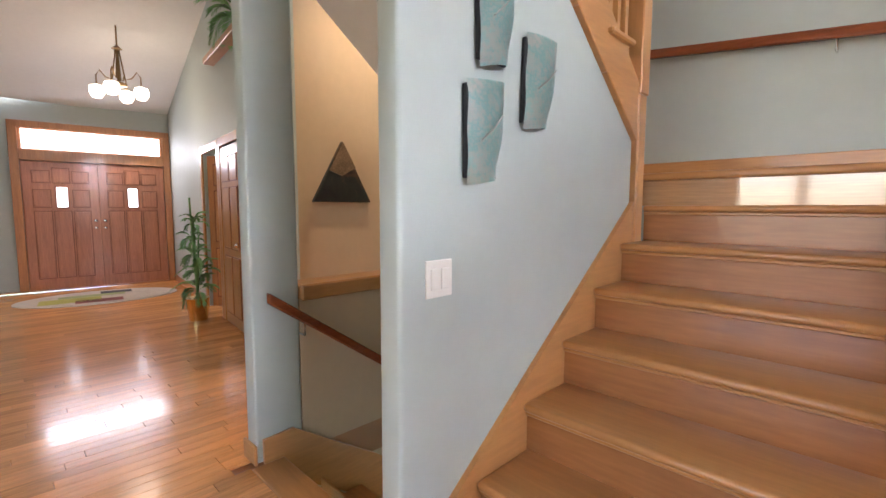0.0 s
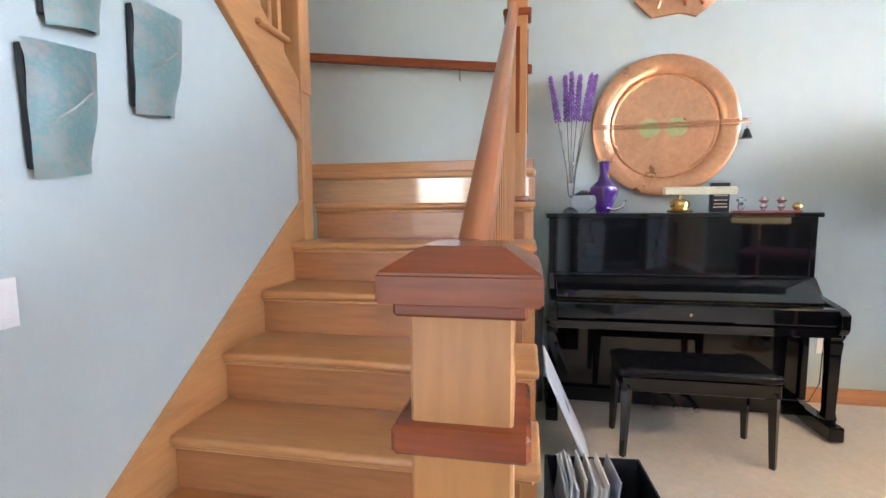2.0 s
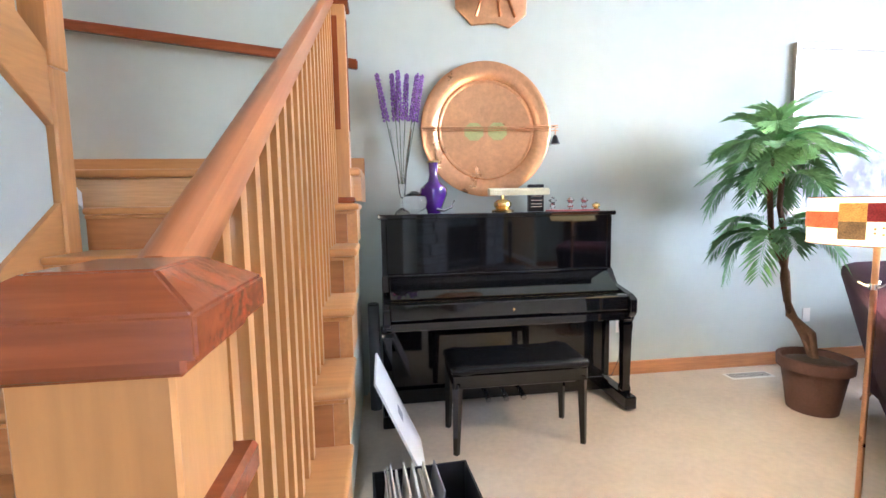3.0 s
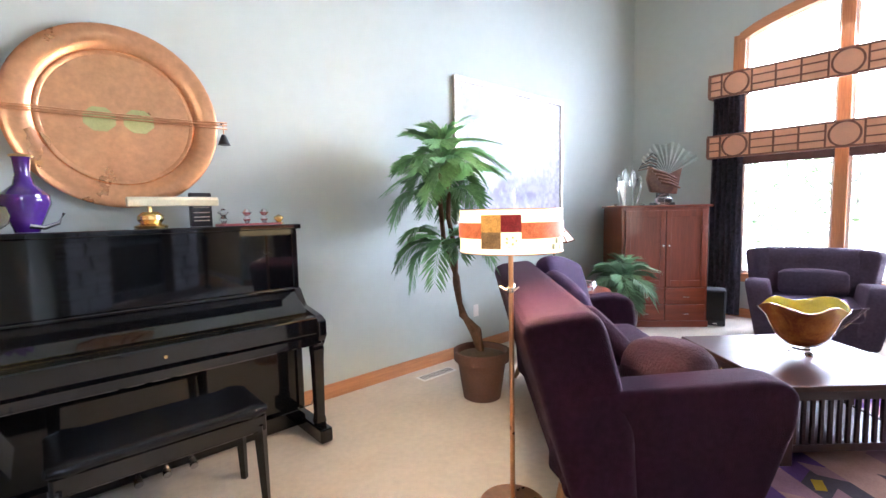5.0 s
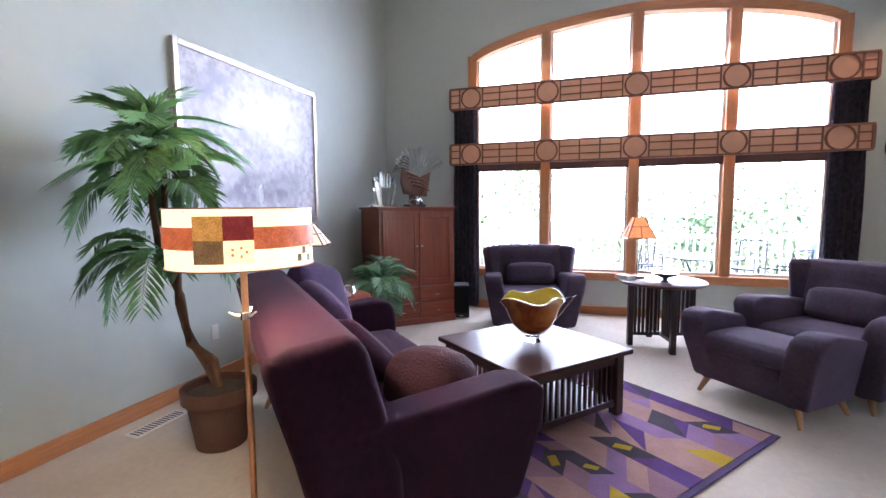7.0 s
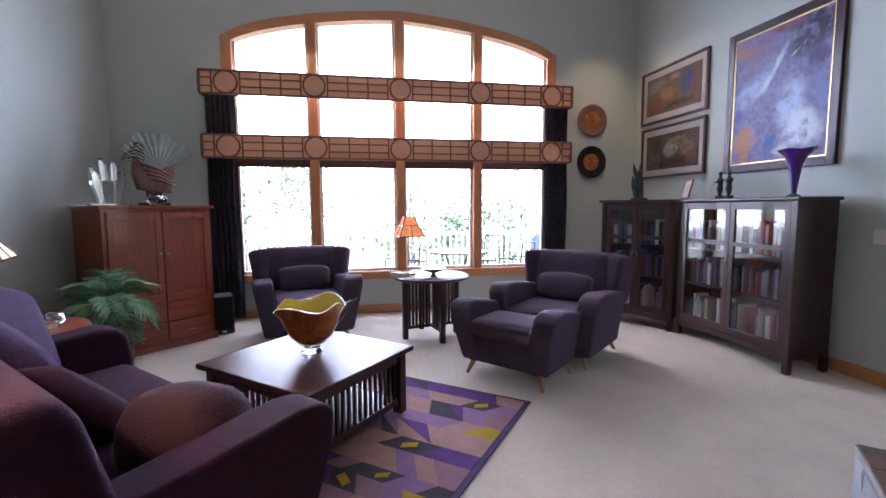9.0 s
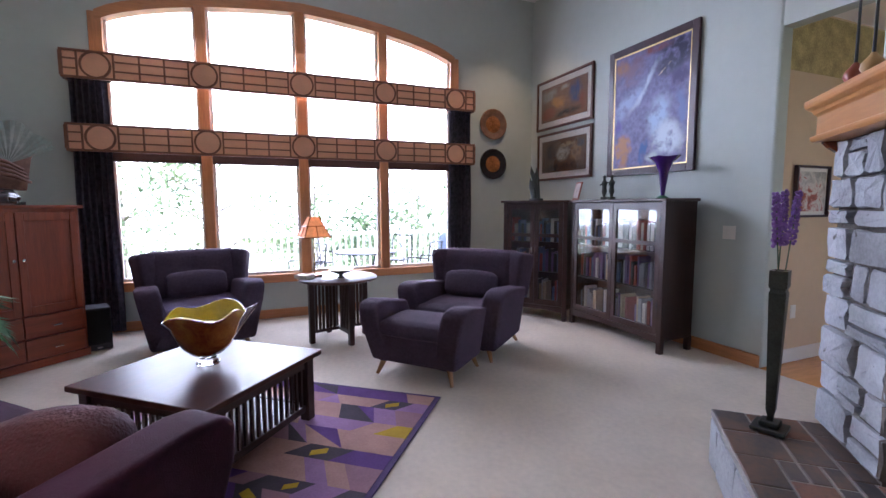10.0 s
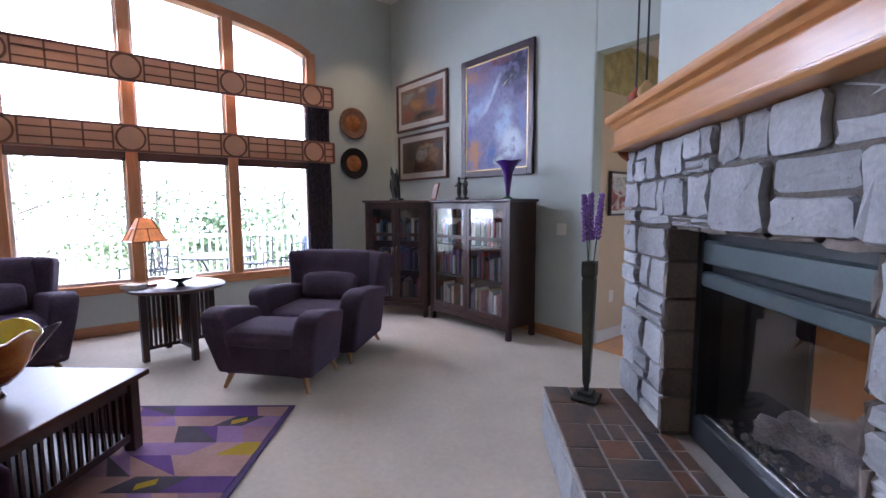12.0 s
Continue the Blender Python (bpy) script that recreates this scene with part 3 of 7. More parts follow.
# front doors and closet door, in the foyer's own line
def door_leaf(name, w, h, cols, rows, arched, material, label, knob_x, glass=None):
    """A panelled door: leaf, raised panels, glass lites and hardware; x along the leaf, front towards -y."""
    e = empty(name, None, label, "door", kind="structure")
    part("leaf", bx(0, -0.022, 0.005, w, 0.022, h, bevel=0.003), material["z"], e)
    mx = w * 0.11
    pw = (w - 2 * mx) / cols
    for c in range(cols):
        for (z0, z1) in rows:
            x0, x1 = mx + c * pw + 0.02, mx + (c + 1) * pw - 0.02
            top = h * z1
            if arched and z1 > 0.8:
                top -= 0.05 * abs(c - (cols - 1) / 2)
            g = glass and (c, z0) in glass
            if g:
                x0, x1 = x0 + 0.035, x1 - 0.035
            part("lite" if g else "panel", bx(x0, -0.034 if not g else -0.028, h * z0 + 0.02, x1, -0.0225, top - 0.02, bevel=0.010 if not g else 0.002), LITE if g else material["z"], e)
            bm = bmesh.new()
            for q in ((x0 - 0.012, h * z0 + 0.008, x0, top - 0.008), (x1, h * z0 + 0.008, x1 + 0.012, top - 0.008), (x0, h * z0 + 0.008, x1, h * z0 + 0.02), (x0, top - 0.02, x1, top - 0.008)):
                box(bm, q[0], -0.031, q[1], q[2], -0.0225, q[3])
            part("panel_molding", bm, MOLDING_SHADE, e)
    for z in (1.0, 1.12) if arched else (0.95,):
        bm = bmesh.new()
        bmesh.ops.create_uvsphere(bm, u_segments=12, v_segments=8, radius=0.026)
        part("knob", bm, CHROME, e, "nickel knob", True, pose(knob_x, -0.06, z))
    return e


LITE = mat("frosted_lit_glass", (0.9, 0.9, 0.88), 0.3, emit=(1.0, 0.98, 0.94), power=0.5)
# Dark tone that paints shade along the door panel moldings.
MOLDING_SHADE = mat("molding_shade_tone", (0.24, 0.085, 0.035), 0.4, vary=0.2)
FIR = {"z": mat("front_door_fir", (0.47, 0.19, 0.095), 0.33, vary=0.18, scale=5, grain="z", dark=0.7, coat=0.2, bump=0.05, bscale=30)}
rows = ((0.09, 0.63), (0.645, 0.82), (0.835, 0.965))
HANG = FOY @ pose(-4.55, -2.01, 0, 0, 0, 90)
for i, (x0, kx) in enumerate(((0.0, 0.88), (0.945, 0.06))):
    d = door_leaf("door_%d" % (i + 1), 0.94, 2.06, 3, rows, True, FIR, "carved fir front door with a small lit pane", kx, {(1, 0.645)})
    d.matrix_basis = HANG @ pose(x0, 0, 0)
fr = empty("door_frame", HANG, "fir frame and lit transom over the front doors", "door frame", kind="structure")
for q in ((-0.12, 0, -0.01, 2.66), (1.895, 0, 2.0, 2.66), (-0.12, 2.58, 2.0, 2.68), (-0.01, 2.075, 1.895, 2.24)):
    part("casing", bx(q[0], -0.05, q[1], q[2], 0.06, q[3], bevel=0.005), TRIM["z"], fr)
part("door_backing", bx(-0.1, 0.061, 0, 1.98, 0.075, 2.66), TRIM["z"], fr)
part("transom_pane", bx(0.03, -0.012, 2.26, 1.85, 0.0, 2.56), LITE, fr, "bright transom glass")
part("threshold", bx(-1.7, -0.05, 0.0, 2.3, 0.09, 0.022, bevel=0.004), TRIM["x"], fr, "oak door threshold")
part("sash", bx(-0.01, 0.002, 2.24, 1.895, 0.03, 2.58), TRIM["x"], fr)

six = ((0.06, 0.40), (0.43, 0.78), (0.80, 0.95))
d = door_leaf("door_3", 0.80, 2.03, 2, six, False, OAK, "golden oak six-panel closet door", 0.73)
d.matrix_basis = FOY @ pose(-0.70, 0.0, 0)
dc = empty("closet_casing", FOY, "white-lit oak closet casing", "door frame", kind="structure")
for q in ((-0.79, 0, -0.705, 2.13), (0.105, 0, 0.19, 2.13), (-0.79, 2.05, 0.19, 2.15)):
    part("casing", bx(q[0], -0.03, q[1], q[2], 0.0, q[3], bevel=0.006), OAK["z"], dc)
d = door_leaf("door_4", 0.80, 2.03, 2, six, False, TRIM, "oak bathroom door standing half open", 0.73)
d.matrix_basis = FOY @ pose(-1.70, 0.05, 0, 0, 0, 38)
dc = empty("bath_casing", FOY, "oak casing of the bathroom door", "door frame", kind="structure")
for q in ((-1.81, 0, -1.725, 2.13), (-0.875, 0, -0.795, 2.13), (-1.81, 2.05, -0.795, 2.15)):
    part("casing", bx(q[0], -0.03, q[1], q[2], -0.001, q[3], bevel=0.006), OAK["z"], dc)
foyer(structure("wall_bath", bx(-1.9, 1.0, 0, -0.7, 1.1, 2.4), PAINT, "plain wall inside the side room"))
foyer(structure("wall_closet", bx(-0.75, 0.15, 0, 0.2, 0.2, 2.4), PAINT, "closet back"))
foyer(structure("trim_foyer", bx(-4.57, -0.02, 0.001, -1.82, -0.001, 0.11, bevel=0.005), TRIM["x"], "oak baseboard"))
foyer(structure("trim_plant_ledge", bx(-0.9, -0.12, 3.00, 0.9, 0.0, 3.07, bevel=0.006), OAK["x"], "oak plant ledge"))
structure("trim_column", bx(-2.755, 1.422, 0.001, -2.605, 1.438, 0.11, bevel=0.005), OAK["x"], "oak baseboard round the wall end")

# ---------------------------------------------------------------- fireplace, along its own face
FP = pose(2.15, -1.14, 0, 0, 0, 137.2)                # x along the face, y into the chimney
def pitted(m, color, scale, reach):
    """Dark pits and veins worn into a stone surface."""
    nt = m.node_tree
    b = nt.nodes["Principled BSDF"]
    N, L = nt.nodes.new, nt.links.new
    tc = N("ShaderNodeTexCoord")
    n = N("ShaderNodeTexNoise")
    n.inputs["Scale"].default_value = scale
    n.inputs["Detail"].default_value = 7
    n.inputs["Roughness"].default_value = 0.65
    L(tc.outputs["Object"], n.inputs["Vector"])
    rg = N("ShaderNodeMapRange")
    rg.inputs["From Min"].default_value, rg.inputs["From Max"].default_value = reach, reach - 0.06
    L(n.outputs["Fac"], rg.inputs[0])
    mx = N("ShaderNodeMix")
    mx.data_type = "RGBA"
    L(rg.outputs[0], mx.inputs[0])
    L(b.inputs["Base Color"].links[0].from_socket, mx.inputs[6])
    mx.inputs[7].default_value = (*color, 1)
    L(mx.outputs[2], b.inputs["Base Color"])
    return m


def slate(name, stops):
    """Split slate: cloudy colours that differ from tile to tile and within each."""
    m = art(name, stops, 3.2, 0.0, (0.0, 0.0, 0.0), 1.2, 0.30)
    nt = m.node_tree
    info = nt.nodes.new("ShaderNodeObjectInfo")
    mp = [n for n in nt.nodes if n.type == "MAPPING"][0]
    sc = nt.nodes.new("ShaderNodeVectorMath")
    sc.operation = "SCALE"
    sc.inputs[0].default_value = (31.0, 17.0, 23.0)
    nt.links.new(info.outputs["Random"], sc.inputs["Scale"])
    nt.links.new(sc.outputs[0], mp.inputs["Location"])
    nt.nodes["Principled BSDF"].inputs["Roughness"].default_value = 0.45
    [n for n in nt.nodes if n.type == "BUMP"][0].inputs["Strength"].default_value = 0.35
    return m


STONE = pitted(mat("white_limestone", (0.345, 0.352, 0.365), 0.85, vary=0.22, scale=7, bump=0.7, bscale=30, per_object=0.35, spec=0.2), (0.10, 0.09, 0.08), 11.0, 0.36)
MORTAR = mat("brown_grey_mortar", (0.13, 0.115, 0.10), 0.95, vary=0.3, scale=9, bump=0.6, bscale=60)
# Reveal and lintel blocks, browner and darker than the face stone.
DARKSTONE = mat("dark_reveal_stone", (0.16, 0.135, 0.115), 0.85, vary=0.35, scale=8, bump=0.7, bscale=26, per_object=0.3)
SLATE = slate("multicolour_slate", ((0.34, (0.030, 0.028, 0.030)), (0.50, (0.065, 0.056, 0.052)), (0.60, (0.095, 0.070, 0.056)), (0.72, (0.15, 0.085, 0.055)), (0.86, (0.075, 0.078, 0.085))))
SLATE_RUST = slate("rust_slate", ((0.34, (0.055, 0.040, 0.034)), (0.50, (0.115, 0.060, 0.038)), (0.62, (0.19, 0.085, 0.045)), (0.78, (0.10, 0.075, 0.060))))
GROUT = mat("pale_grout", (0.30, 0.28, 0.25), 0.9, vary=0.15, scale=12, bump=0.3)
OX0, OX1, OZ = 0.52, 1.57, 1.25
FX0, FX1 = -0.04, 2.13
fire = empty("fireplace", FP, "white limestone fireplace with a gas insert", "fireplace", kind="structure")
rnd = random.Random(4)


def stone(parent, x0, z0, x1, z1, y0, y1, material, name="stone"):
    """One rough-faced block, proud by a little, its faces jittered."""
    g = 0.005
    bm = bmesh.new()
    k = [rnd.uniform(-0.5, 0.9) for _ in range(8)]
    a, c = x0 + g, z0 + g
    w, h = x1 - x0 - 2 * g, z1 - z0 - 2 * g
    sx, sz = min(0.036, w * 0.3), min(0.03, h * 0.3)
    cut = max(0.006, min(0.018, w * 0.12, h * 0.12))
    edge = [(a + cut + sx * 0.4 * k[0], c), (a + w * 0.5, c + 0.008 * k[1]), (a + w - cut, c + 0.01 * abs(k[2])), (a + w, c + cut), (a + w - sx * 0.9 * abs(k[3]), c + h * 0.5), (a + w - 0.004, c + h - cut),
            (a + w - cut - sx * 0.4 * abs(k[4]), c + h), (a + w * 0.45, c + h - 0.010 * abs(k[5])), (a + cut, c + h), (a + 0.01 * abs(k[6]), c + h - cut), (a + sx * 0.35 * abs(k[7]), c + h * 0.5), (a, c + cut)]
    rings = [[bm.verts.new((px, y1, pz)) for px, pz in edge], [bm.verts.new((px, y0 + 0.010 + rnd.uniform(0, 0.008), pz)) for px, pz in edge]]
    mx, mz = a + w / 2, c + h / 2
    rings.append([bm.verts.new((px + (mx - px) * min(0.05, 0.007 / w) + rnd.uniform(-0.004, 0.004), y0 + rnd.uniform(-0.003, 0.008), pz + (mz - pz) * min(0.06, 0.007 / h) + rnd.uniform(-0.004, 0.004))) for px, pz in edge])
    for r0, r1 in zip(rings, rings[1:]):
        for i in range(12):
            bm.faces.new((r0[i], r0[(i + 1) % 12], r1[(i + 1) % 12], r1[i]))
    top = bm.verts.new((mx + w * rnd.uniform(-0.2, 0.2), y0 - rnd.uniform(-0.002, 0.004), mz + h * rnd.uniform(-0.2, 0.2)))
    for i in range(12):
        bm.faces.new((rings[2][i], rings[2][(i + 1) % 12], top))
    ob = part(name, bm, material, parent, smooth=False)
    return ob


def course(x0, x1, z0, z1, pieces):
    """A course of blocks of uneven widths and heights."""
    cuts = [x0]
    wts = [rnd.uniform(0.55, 1.5) for _ in range(pieces)]
    for w in wts[:-1]:
        cuts.append(cuts[-1] + (x1 - x0) * w / sum(wts))
    cuts.append(x1)
    for a, b in zip(cuts, cuts[1:]):
        d = rnd.uniform(-0.02, 0.012)
        if b - a < 0.16 or rnd.random() < 0.62:
            stone(fire, a, z0, b, z1, d, 0.12, STONE)
        else:
            zm = z0 + (z1 - z0) * rnd.uniform(0.35, 0.65)
            stone(fire, a, z0, b, zm, d, 0.12, STONE)
            stone(fire, a, zm, b, z1, d + 0.008, 0.12, STONE)


bm = bmesh.new()
box(bm, FX0 + 0.02, 0.02, 0.0, OX0 - 0.02, 0.62, 1.66)
box(bm, OX1 + 0.02, 0.02, 0.0, FX1 - 0.02, 0.62, 1.66)
box(bm, OX0 - 0.02, 0.02, OZ + 0.02, OX1 + 0.02, 0.62, 1.66)
part("mortar", bm, MORTAR, fire, "dark recessed mortar")
zs = [0.30, 0.47, 0.60, 0.78, 0.93, 1.10, OZ]
for i, (a, b) in enumerate(zip(zs, zs[1:])):
    k = 0.04 * (i % 2)
    course(FX0, OX0 - k * 0.3, a, b, 2 + (i % 3 == 1))
    course(OX1 + k * 0.3, FX1, a, b, 2 + (i % 3 == 2))
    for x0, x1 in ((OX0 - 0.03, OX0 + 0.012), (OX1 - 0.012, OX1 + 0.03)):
        stone(fire, x0, a, x1, b, 0.0, 0.15, DARKSTONE, "reveal_stone")
course(FX0, 0.52, OZ + 0.008, 1.33, 2)
course(0.52, 0.88, OZ + 0.008, 1.30, 2)
course(FX0, 0.40, 1.33, 1.47, 2)
course(0.40, 0.88, 1.30, 1.47, 3)
course(0.88, FX1, OZ + 0.008, 1.485, 5)
course(FX0, 0.62, 1.47, 1.645, 4)
course(0.62, 0.88, 1.47, 1.53, 2)
course(0.62, 0.88, 1.53, 1.645, 2)
course(0.88, FX1, 1.485, 1.645, 6)
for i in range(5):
    stone(fire, OX0 + 0.21 * i, OZ - 0.012, OX0 + 0.21 * (i + 1), OZ + 0.03, 0.03, 0.14, DARKSTONE, "lintel_stone")
# raised hearth
hearth = empty("hearth", FP, "raised hearth topped with rust and grey slate", "hearth", kind="structure")
HY0, HX0, HX1 = -0.45, -0.03, 2.1
part("core", bx(HX0 + 0.02, HY0 + 0.02, 0.0, HX1 - 0.02, 0.14, 0.25), MORTAR, hearth)
part("grout_bed", bx(HX0, HY0, 0.245, HX1, 0.15, 0.2765), GROUT, hearth)
x = HX0
while x < HX1 - 0.05:
    w = rnd.uniform(0.16, 0.36)
    stone(hearth, x, 0.0, min(x + w, HX1), 0.245, HY0 - 0.005, HY0 + 0.06, STONE, "face_stone")
    x += w
for i in range(3):
    y0 = HY0 + 0.15 * i
    bm = bx(0, 0, 0, 0.045, 0.148, 0.24, bevel=0.012)
    part("end_stone", bm, STONE, hearth, m=pose(HX0 - 0.005, y0, 0.0))
CELL = 0.0755
used = set()
nx, ny = int((HX1 - HX0) / CELL), int(0.60 / CELL)
for i in range(nx):
    for j in range(ny):
        if (i, j) in used:
            continue
        for (p, q) in rnd.sample([(2, 2), (2, 1), (3, 2), (3, 3), (2, 3)], 5) + [(2, 2), (1, 2), (2, 1), (1, 1)]:
            cells = [(i + a, j + b) for a in range(p) for b in range(q)]
            if all(c not in used and c[0] < nx and c[1] < ny for c in cells):
                used.update(cells)
                x0, y0 = HX0 + i * CELL, HY0 + j * CELL
                bm = bx(x0 + 0.004, y0 + 0.004, 0.262, x0 + p * CELL - 0.004, y0 + q * CELL - 0.004, 0.281 + rnd.uniform(-0.002, 0.002), bevel=0.004)
                part("slate_tile", bm, SLATE_RUST if rnd.random() < 0.35 else SLATE, hearth)
                break
# gas insert
insert = empty("fireplace_insert", FP, "black steel gas fireplace insert with ceramic logs", "fireplace insert")
STEEL = mat("black_satin_steel", (0.018, 0.02, 0.022), 0.32, 0.3, vary=0.2, scale=10)
HOOD = mat("grey_green_hood", (0.075, 0.095, 0.10), 0.35, 0.5, vary=0.15, scale=8)
for q in ((OX0 + 0.013, 0.30, OX0 + 0.06, 1.24), (OX1 - 0.06, 0.30, OX1 - 0.013, 1.24)):
    part("side_frame", bx(q[0], 0.13, q[1], q[2], 0.62, q[3]), STEEL, insert)
part("hood", bx(OX0 + 0.06, 0.125, 1.10, OX1 - 0.06, 0.17, 1.20, bevel=0.01), HOOD, insert)
part("louver", bx(OX0 + 0.06, 0.125, 1.0, OX1 - 0.06, 0.16, 1.065, bevel=0.008), HOOD, insert)
part("top_plate", bx(OX0 + 0.013, 0.14, 1.20, OX1 - 0.013, 0.62, 1.24), STEEL, insert)
part("back_vent", bx(OX0 + 0.06, 0.17, 1.0, OX1 - 0.06, 0.20, 1.12), STEEL, insert)
part("lower_rail", bx(OX0 + 0.06, 0.125, 0.30, OX1 - 0.06, 0.16, 0.42, bevel=0.008), STEEL, insert)
part("trim_strip", bx(OX0 + 0.06, 0.155, 0.422, OX1 - 0.06, 0.17, 0.436, bevel=0.003), CHROME, insert)
part("floor_plate", bx(OX0 + 0.06, 0.165, 0.36, OX1 - 0.06, 0.60, 0.40), STEEL, insert)
# Tint added to the back pane to darken the hall seen through it.
DIMGLASS = mat("view_dimming_glass", (0.40, 0.34, 0.30), 0.02, trans=1.0, vary=0.0)
LOG = mat("charred_ceramic_log", (0.16, 0.13, 0.11), 0.95, vary=0.8, scale=14, bump=1.0, bscale=40)
part("glass_front", bx(OX0 + 0.06, 0.176, 0.44, OX1 - 0.06, 0.181, 1.0), GLASS, insert, "clear glass front")
part("glass_back", bx(OX0 + 0.06, 0.592, 0.44, OX1 - 0.06, 0.597, 1.0), DIMGLASS, insert, "back glass tinted to dim the hall beyond")
for p in (((0.75, 0.42, 0.47), (1.45, 0.33, 0.52), 0.06), ((0.80, 0.28, 0.46), (1.15, 0.45, 0.60), 0.055), ((1.05, 0.48, 0.60), (1.5, 0.30, 0.55), 0.05), ((0.9, 0.30, 0.50), (1.42, 0.48, 0.46), 0.045)):
    a, b = Vector(p[0]), Vector(p[1])
    bm = tb([a.lerp(b, k / 6) + Vector((0, rnd.uniform(-.015, .015), rnd.uniform(-.015, .02))) for k in range(7)], p[2], 12, p[2] * 0.8)
    part("log", bm, LOG, insert, "grey charred log", True)
bm = bmesh.new()
for k in range(150):
    c = Vector((rnd.uniform(OX0 + 0.1, OX1 - 0.1), rnd.uniform(0.2, 0.55), 0.41))
    bmesh.ops.create_icosphere(bm, subdivisions=1, radius=rnd.uniform(0.010, 0.022), matrix=Matrix.Translation(c))
tagged(part("embers", bm, LOG, insert, "grey ember gravel"), kind="stuff")
# mantel
mantel = empty("mantel", FP, "honey oak mantel shelf with a crown profile", "mantel")
prof = [(0.02, 1.645), (-0.09, 1.645), (-0.10, 1.66), (-0.10, 1.672), (-0.075, 1.672), (-0.075, 1.765), (-0.09, 1.775), (-0.10, 1.79), (-0.125, 1.80), (-0.13, 1.815), (-0.13, 1.835), (0.10, 1.835), (0.10, 1.66)]
part("shelf", pr([(y, z) for y, z in prof], "x", -0.06, 2.15, bevel=0.003), OAK["x"], mantel)
part("end_corbel", pr([(0.0, 1.59), (-0.035, 1.615), (-0.06, 1.643), (0.02, 1.643), (0.02, 1.60)], "x", -0.05, -0.012, bevel=0.004), CHERRY["x"], mantel, "small dark carved corbel")
structure("wall_chimney", bx(0.30, 0.06, 1.66, 1.85, 0.60, TOP - 0.002), PAINT, "pale blue-grey chimney breast", m=FP)
structure("wall_chimney_wing", bx(-0.03, 0.14, 1.66, 0.298, 0.60, TOP - 0.002), PAINT, "pale blue-grey chimney side", m=FP)
structure("wall_chimney_side", bx(1.852, 0.14, 0.0, 2.4, 0.60, TOP - 0.002), PAINT, "pale wall beside the fireplace", m=FP)
GOURD = [mat("red_gourd", (0.30, 0.07, 0.035), 0.4), mat("ochre_gourd", (0.45, 0.28, 0.10), 0.4)]
for i, x in enumerate((0.30, 0.43)):
    e = empty("stem_vase", FP @ pose(x, -0.086, 1.836), "long-necked %s bud vase on the mantel" % ("red" if i == 0 else "ochre"), "vase")
    part("bulb", lt([(0.0, 0.0), (0.028, 0.001), (0.038, 0.02), (0.034, 0.042), (0.016, 0.062), (0.008, 0.075)], 16), GOURD[i], e, smooth=True)
    part("neck", lt([(0.006, 0.07), (0.0045, 0.35), (0.006, 0.72), (0.009, 0.75)], 10), IRON, e, "black slender neck", smooth=True)

# ---------------------------------------------------------------- upholstered seats
VELVET = mat("purple_chenille", (0.066, 0.047, 0.068), 0.85, vary=0.3, scale=5, bump=0.4, bscale=260, sheen=0.08, spec=0.15)
PLUM = mat("plum_red_velvet", (0.026, 0.0075, 0.019), 0.85, vary=0.35, scale=4, bump=0.35, bscale=240, sheen=0.07, spec=0.15)
PILLOW = mat("violet_pillow_velvet", (0.046, 0.024, 0.066), 0.75, vary=0.4, scale=6, bump=0.4, bscale=200, sheen=0.1, spec=0.15)
LEG = {"z": mat("blond_leg", (0.42, 0.22, 0.09), 0.4, vary=0.2, grain="z", scale=5)}


def soft(x0, y0, z0, x1, y1, z1, r=0.06, seg=4, shear=None, puff=0.0):
    """A padded block with rounded edges; shear: a function of the place; puff: crowns its faces."""
    bm = bx(x0, y0, z0, x1, y1, z1)
    bmesh.ops.subdivide_edges(bm, edges=list(bm.edges), cuts=5, use_grid_fill=True)
    c = Vector(((x0 + x1) / 2, (y0 + y1) / 2, (z0 + z1) / 2))
    h = Vector(((x1 - x0) / 2, (y1 - y0) / 2, (z1 - z0) / 2))
    for v in bm.verts:
        d = v.co - c
        # round the corners by pulling towards an inner box
        inner = Vector([max(-max(h[i] - r, 0), min(max(h[i] - r, 0), d[i])) for i in range(3)])
        e = d - inner
        if e.length > 1e-6:
            e = e.normalized() * min(e.length, r)
        p = inner + e
        if puff:
            u = [abs(p[i] / h[i]) if h[i] else 0 for i in range(3)]
            k = [1 - q * q for q in u]
            p.z += math.copysign(puff * max(0, k[0]) * max(0, k[1]), p.z)
            p.y += math.copysign(puff * 0.6 * max(0, k[0]) * max(0, k[2]), p.y)
        v.co = c + p
        if shear:
            v.co = shear(v.co.copy())
    bmesh.ops.subdivide_edges(bm, edges=list(bm.edges), cuts=1, use_grid_fill=True, smooth=0.6)
    return bm


def arm_bm(side, W, D, H, front, low, thick=0.17, back=None):
    """An upholstered arm: rounded top falling to the back, leaning outwards as it rises and narrowing to the floor."""
    x = W / 2
    pts = [(front + 0.07, low), (front + 0.0, H * 0.72), (front + 0.01, H * 0.93), (front + 0.06, H), (front + 0.16, H + 0.012), (D / 2 - 0.20, H - 0.05), (D / 2 - 0.12, low)]
    bm = bmesh.new()
    prism(bm, pts, "x", x - thick, x)
    bmesh.ops.recalc_face_normals(bm, faces=bm.faces)
    es = [e for e in bm.edges if len(e.link_faces) == 2 and e.calc_face_angle(0) > 0.3]
    bmesh.ops.bevel(bm, geom=es, offset=0.066, segments=5, profile=0.55, affect="EDGES", clamp_overlap=True)
    for v in bm.verts:
        k = (v.co.z - low) / (H - low)
        v.co.x += (k - 1) * 0.10
        v.co.x *= side
    return bm


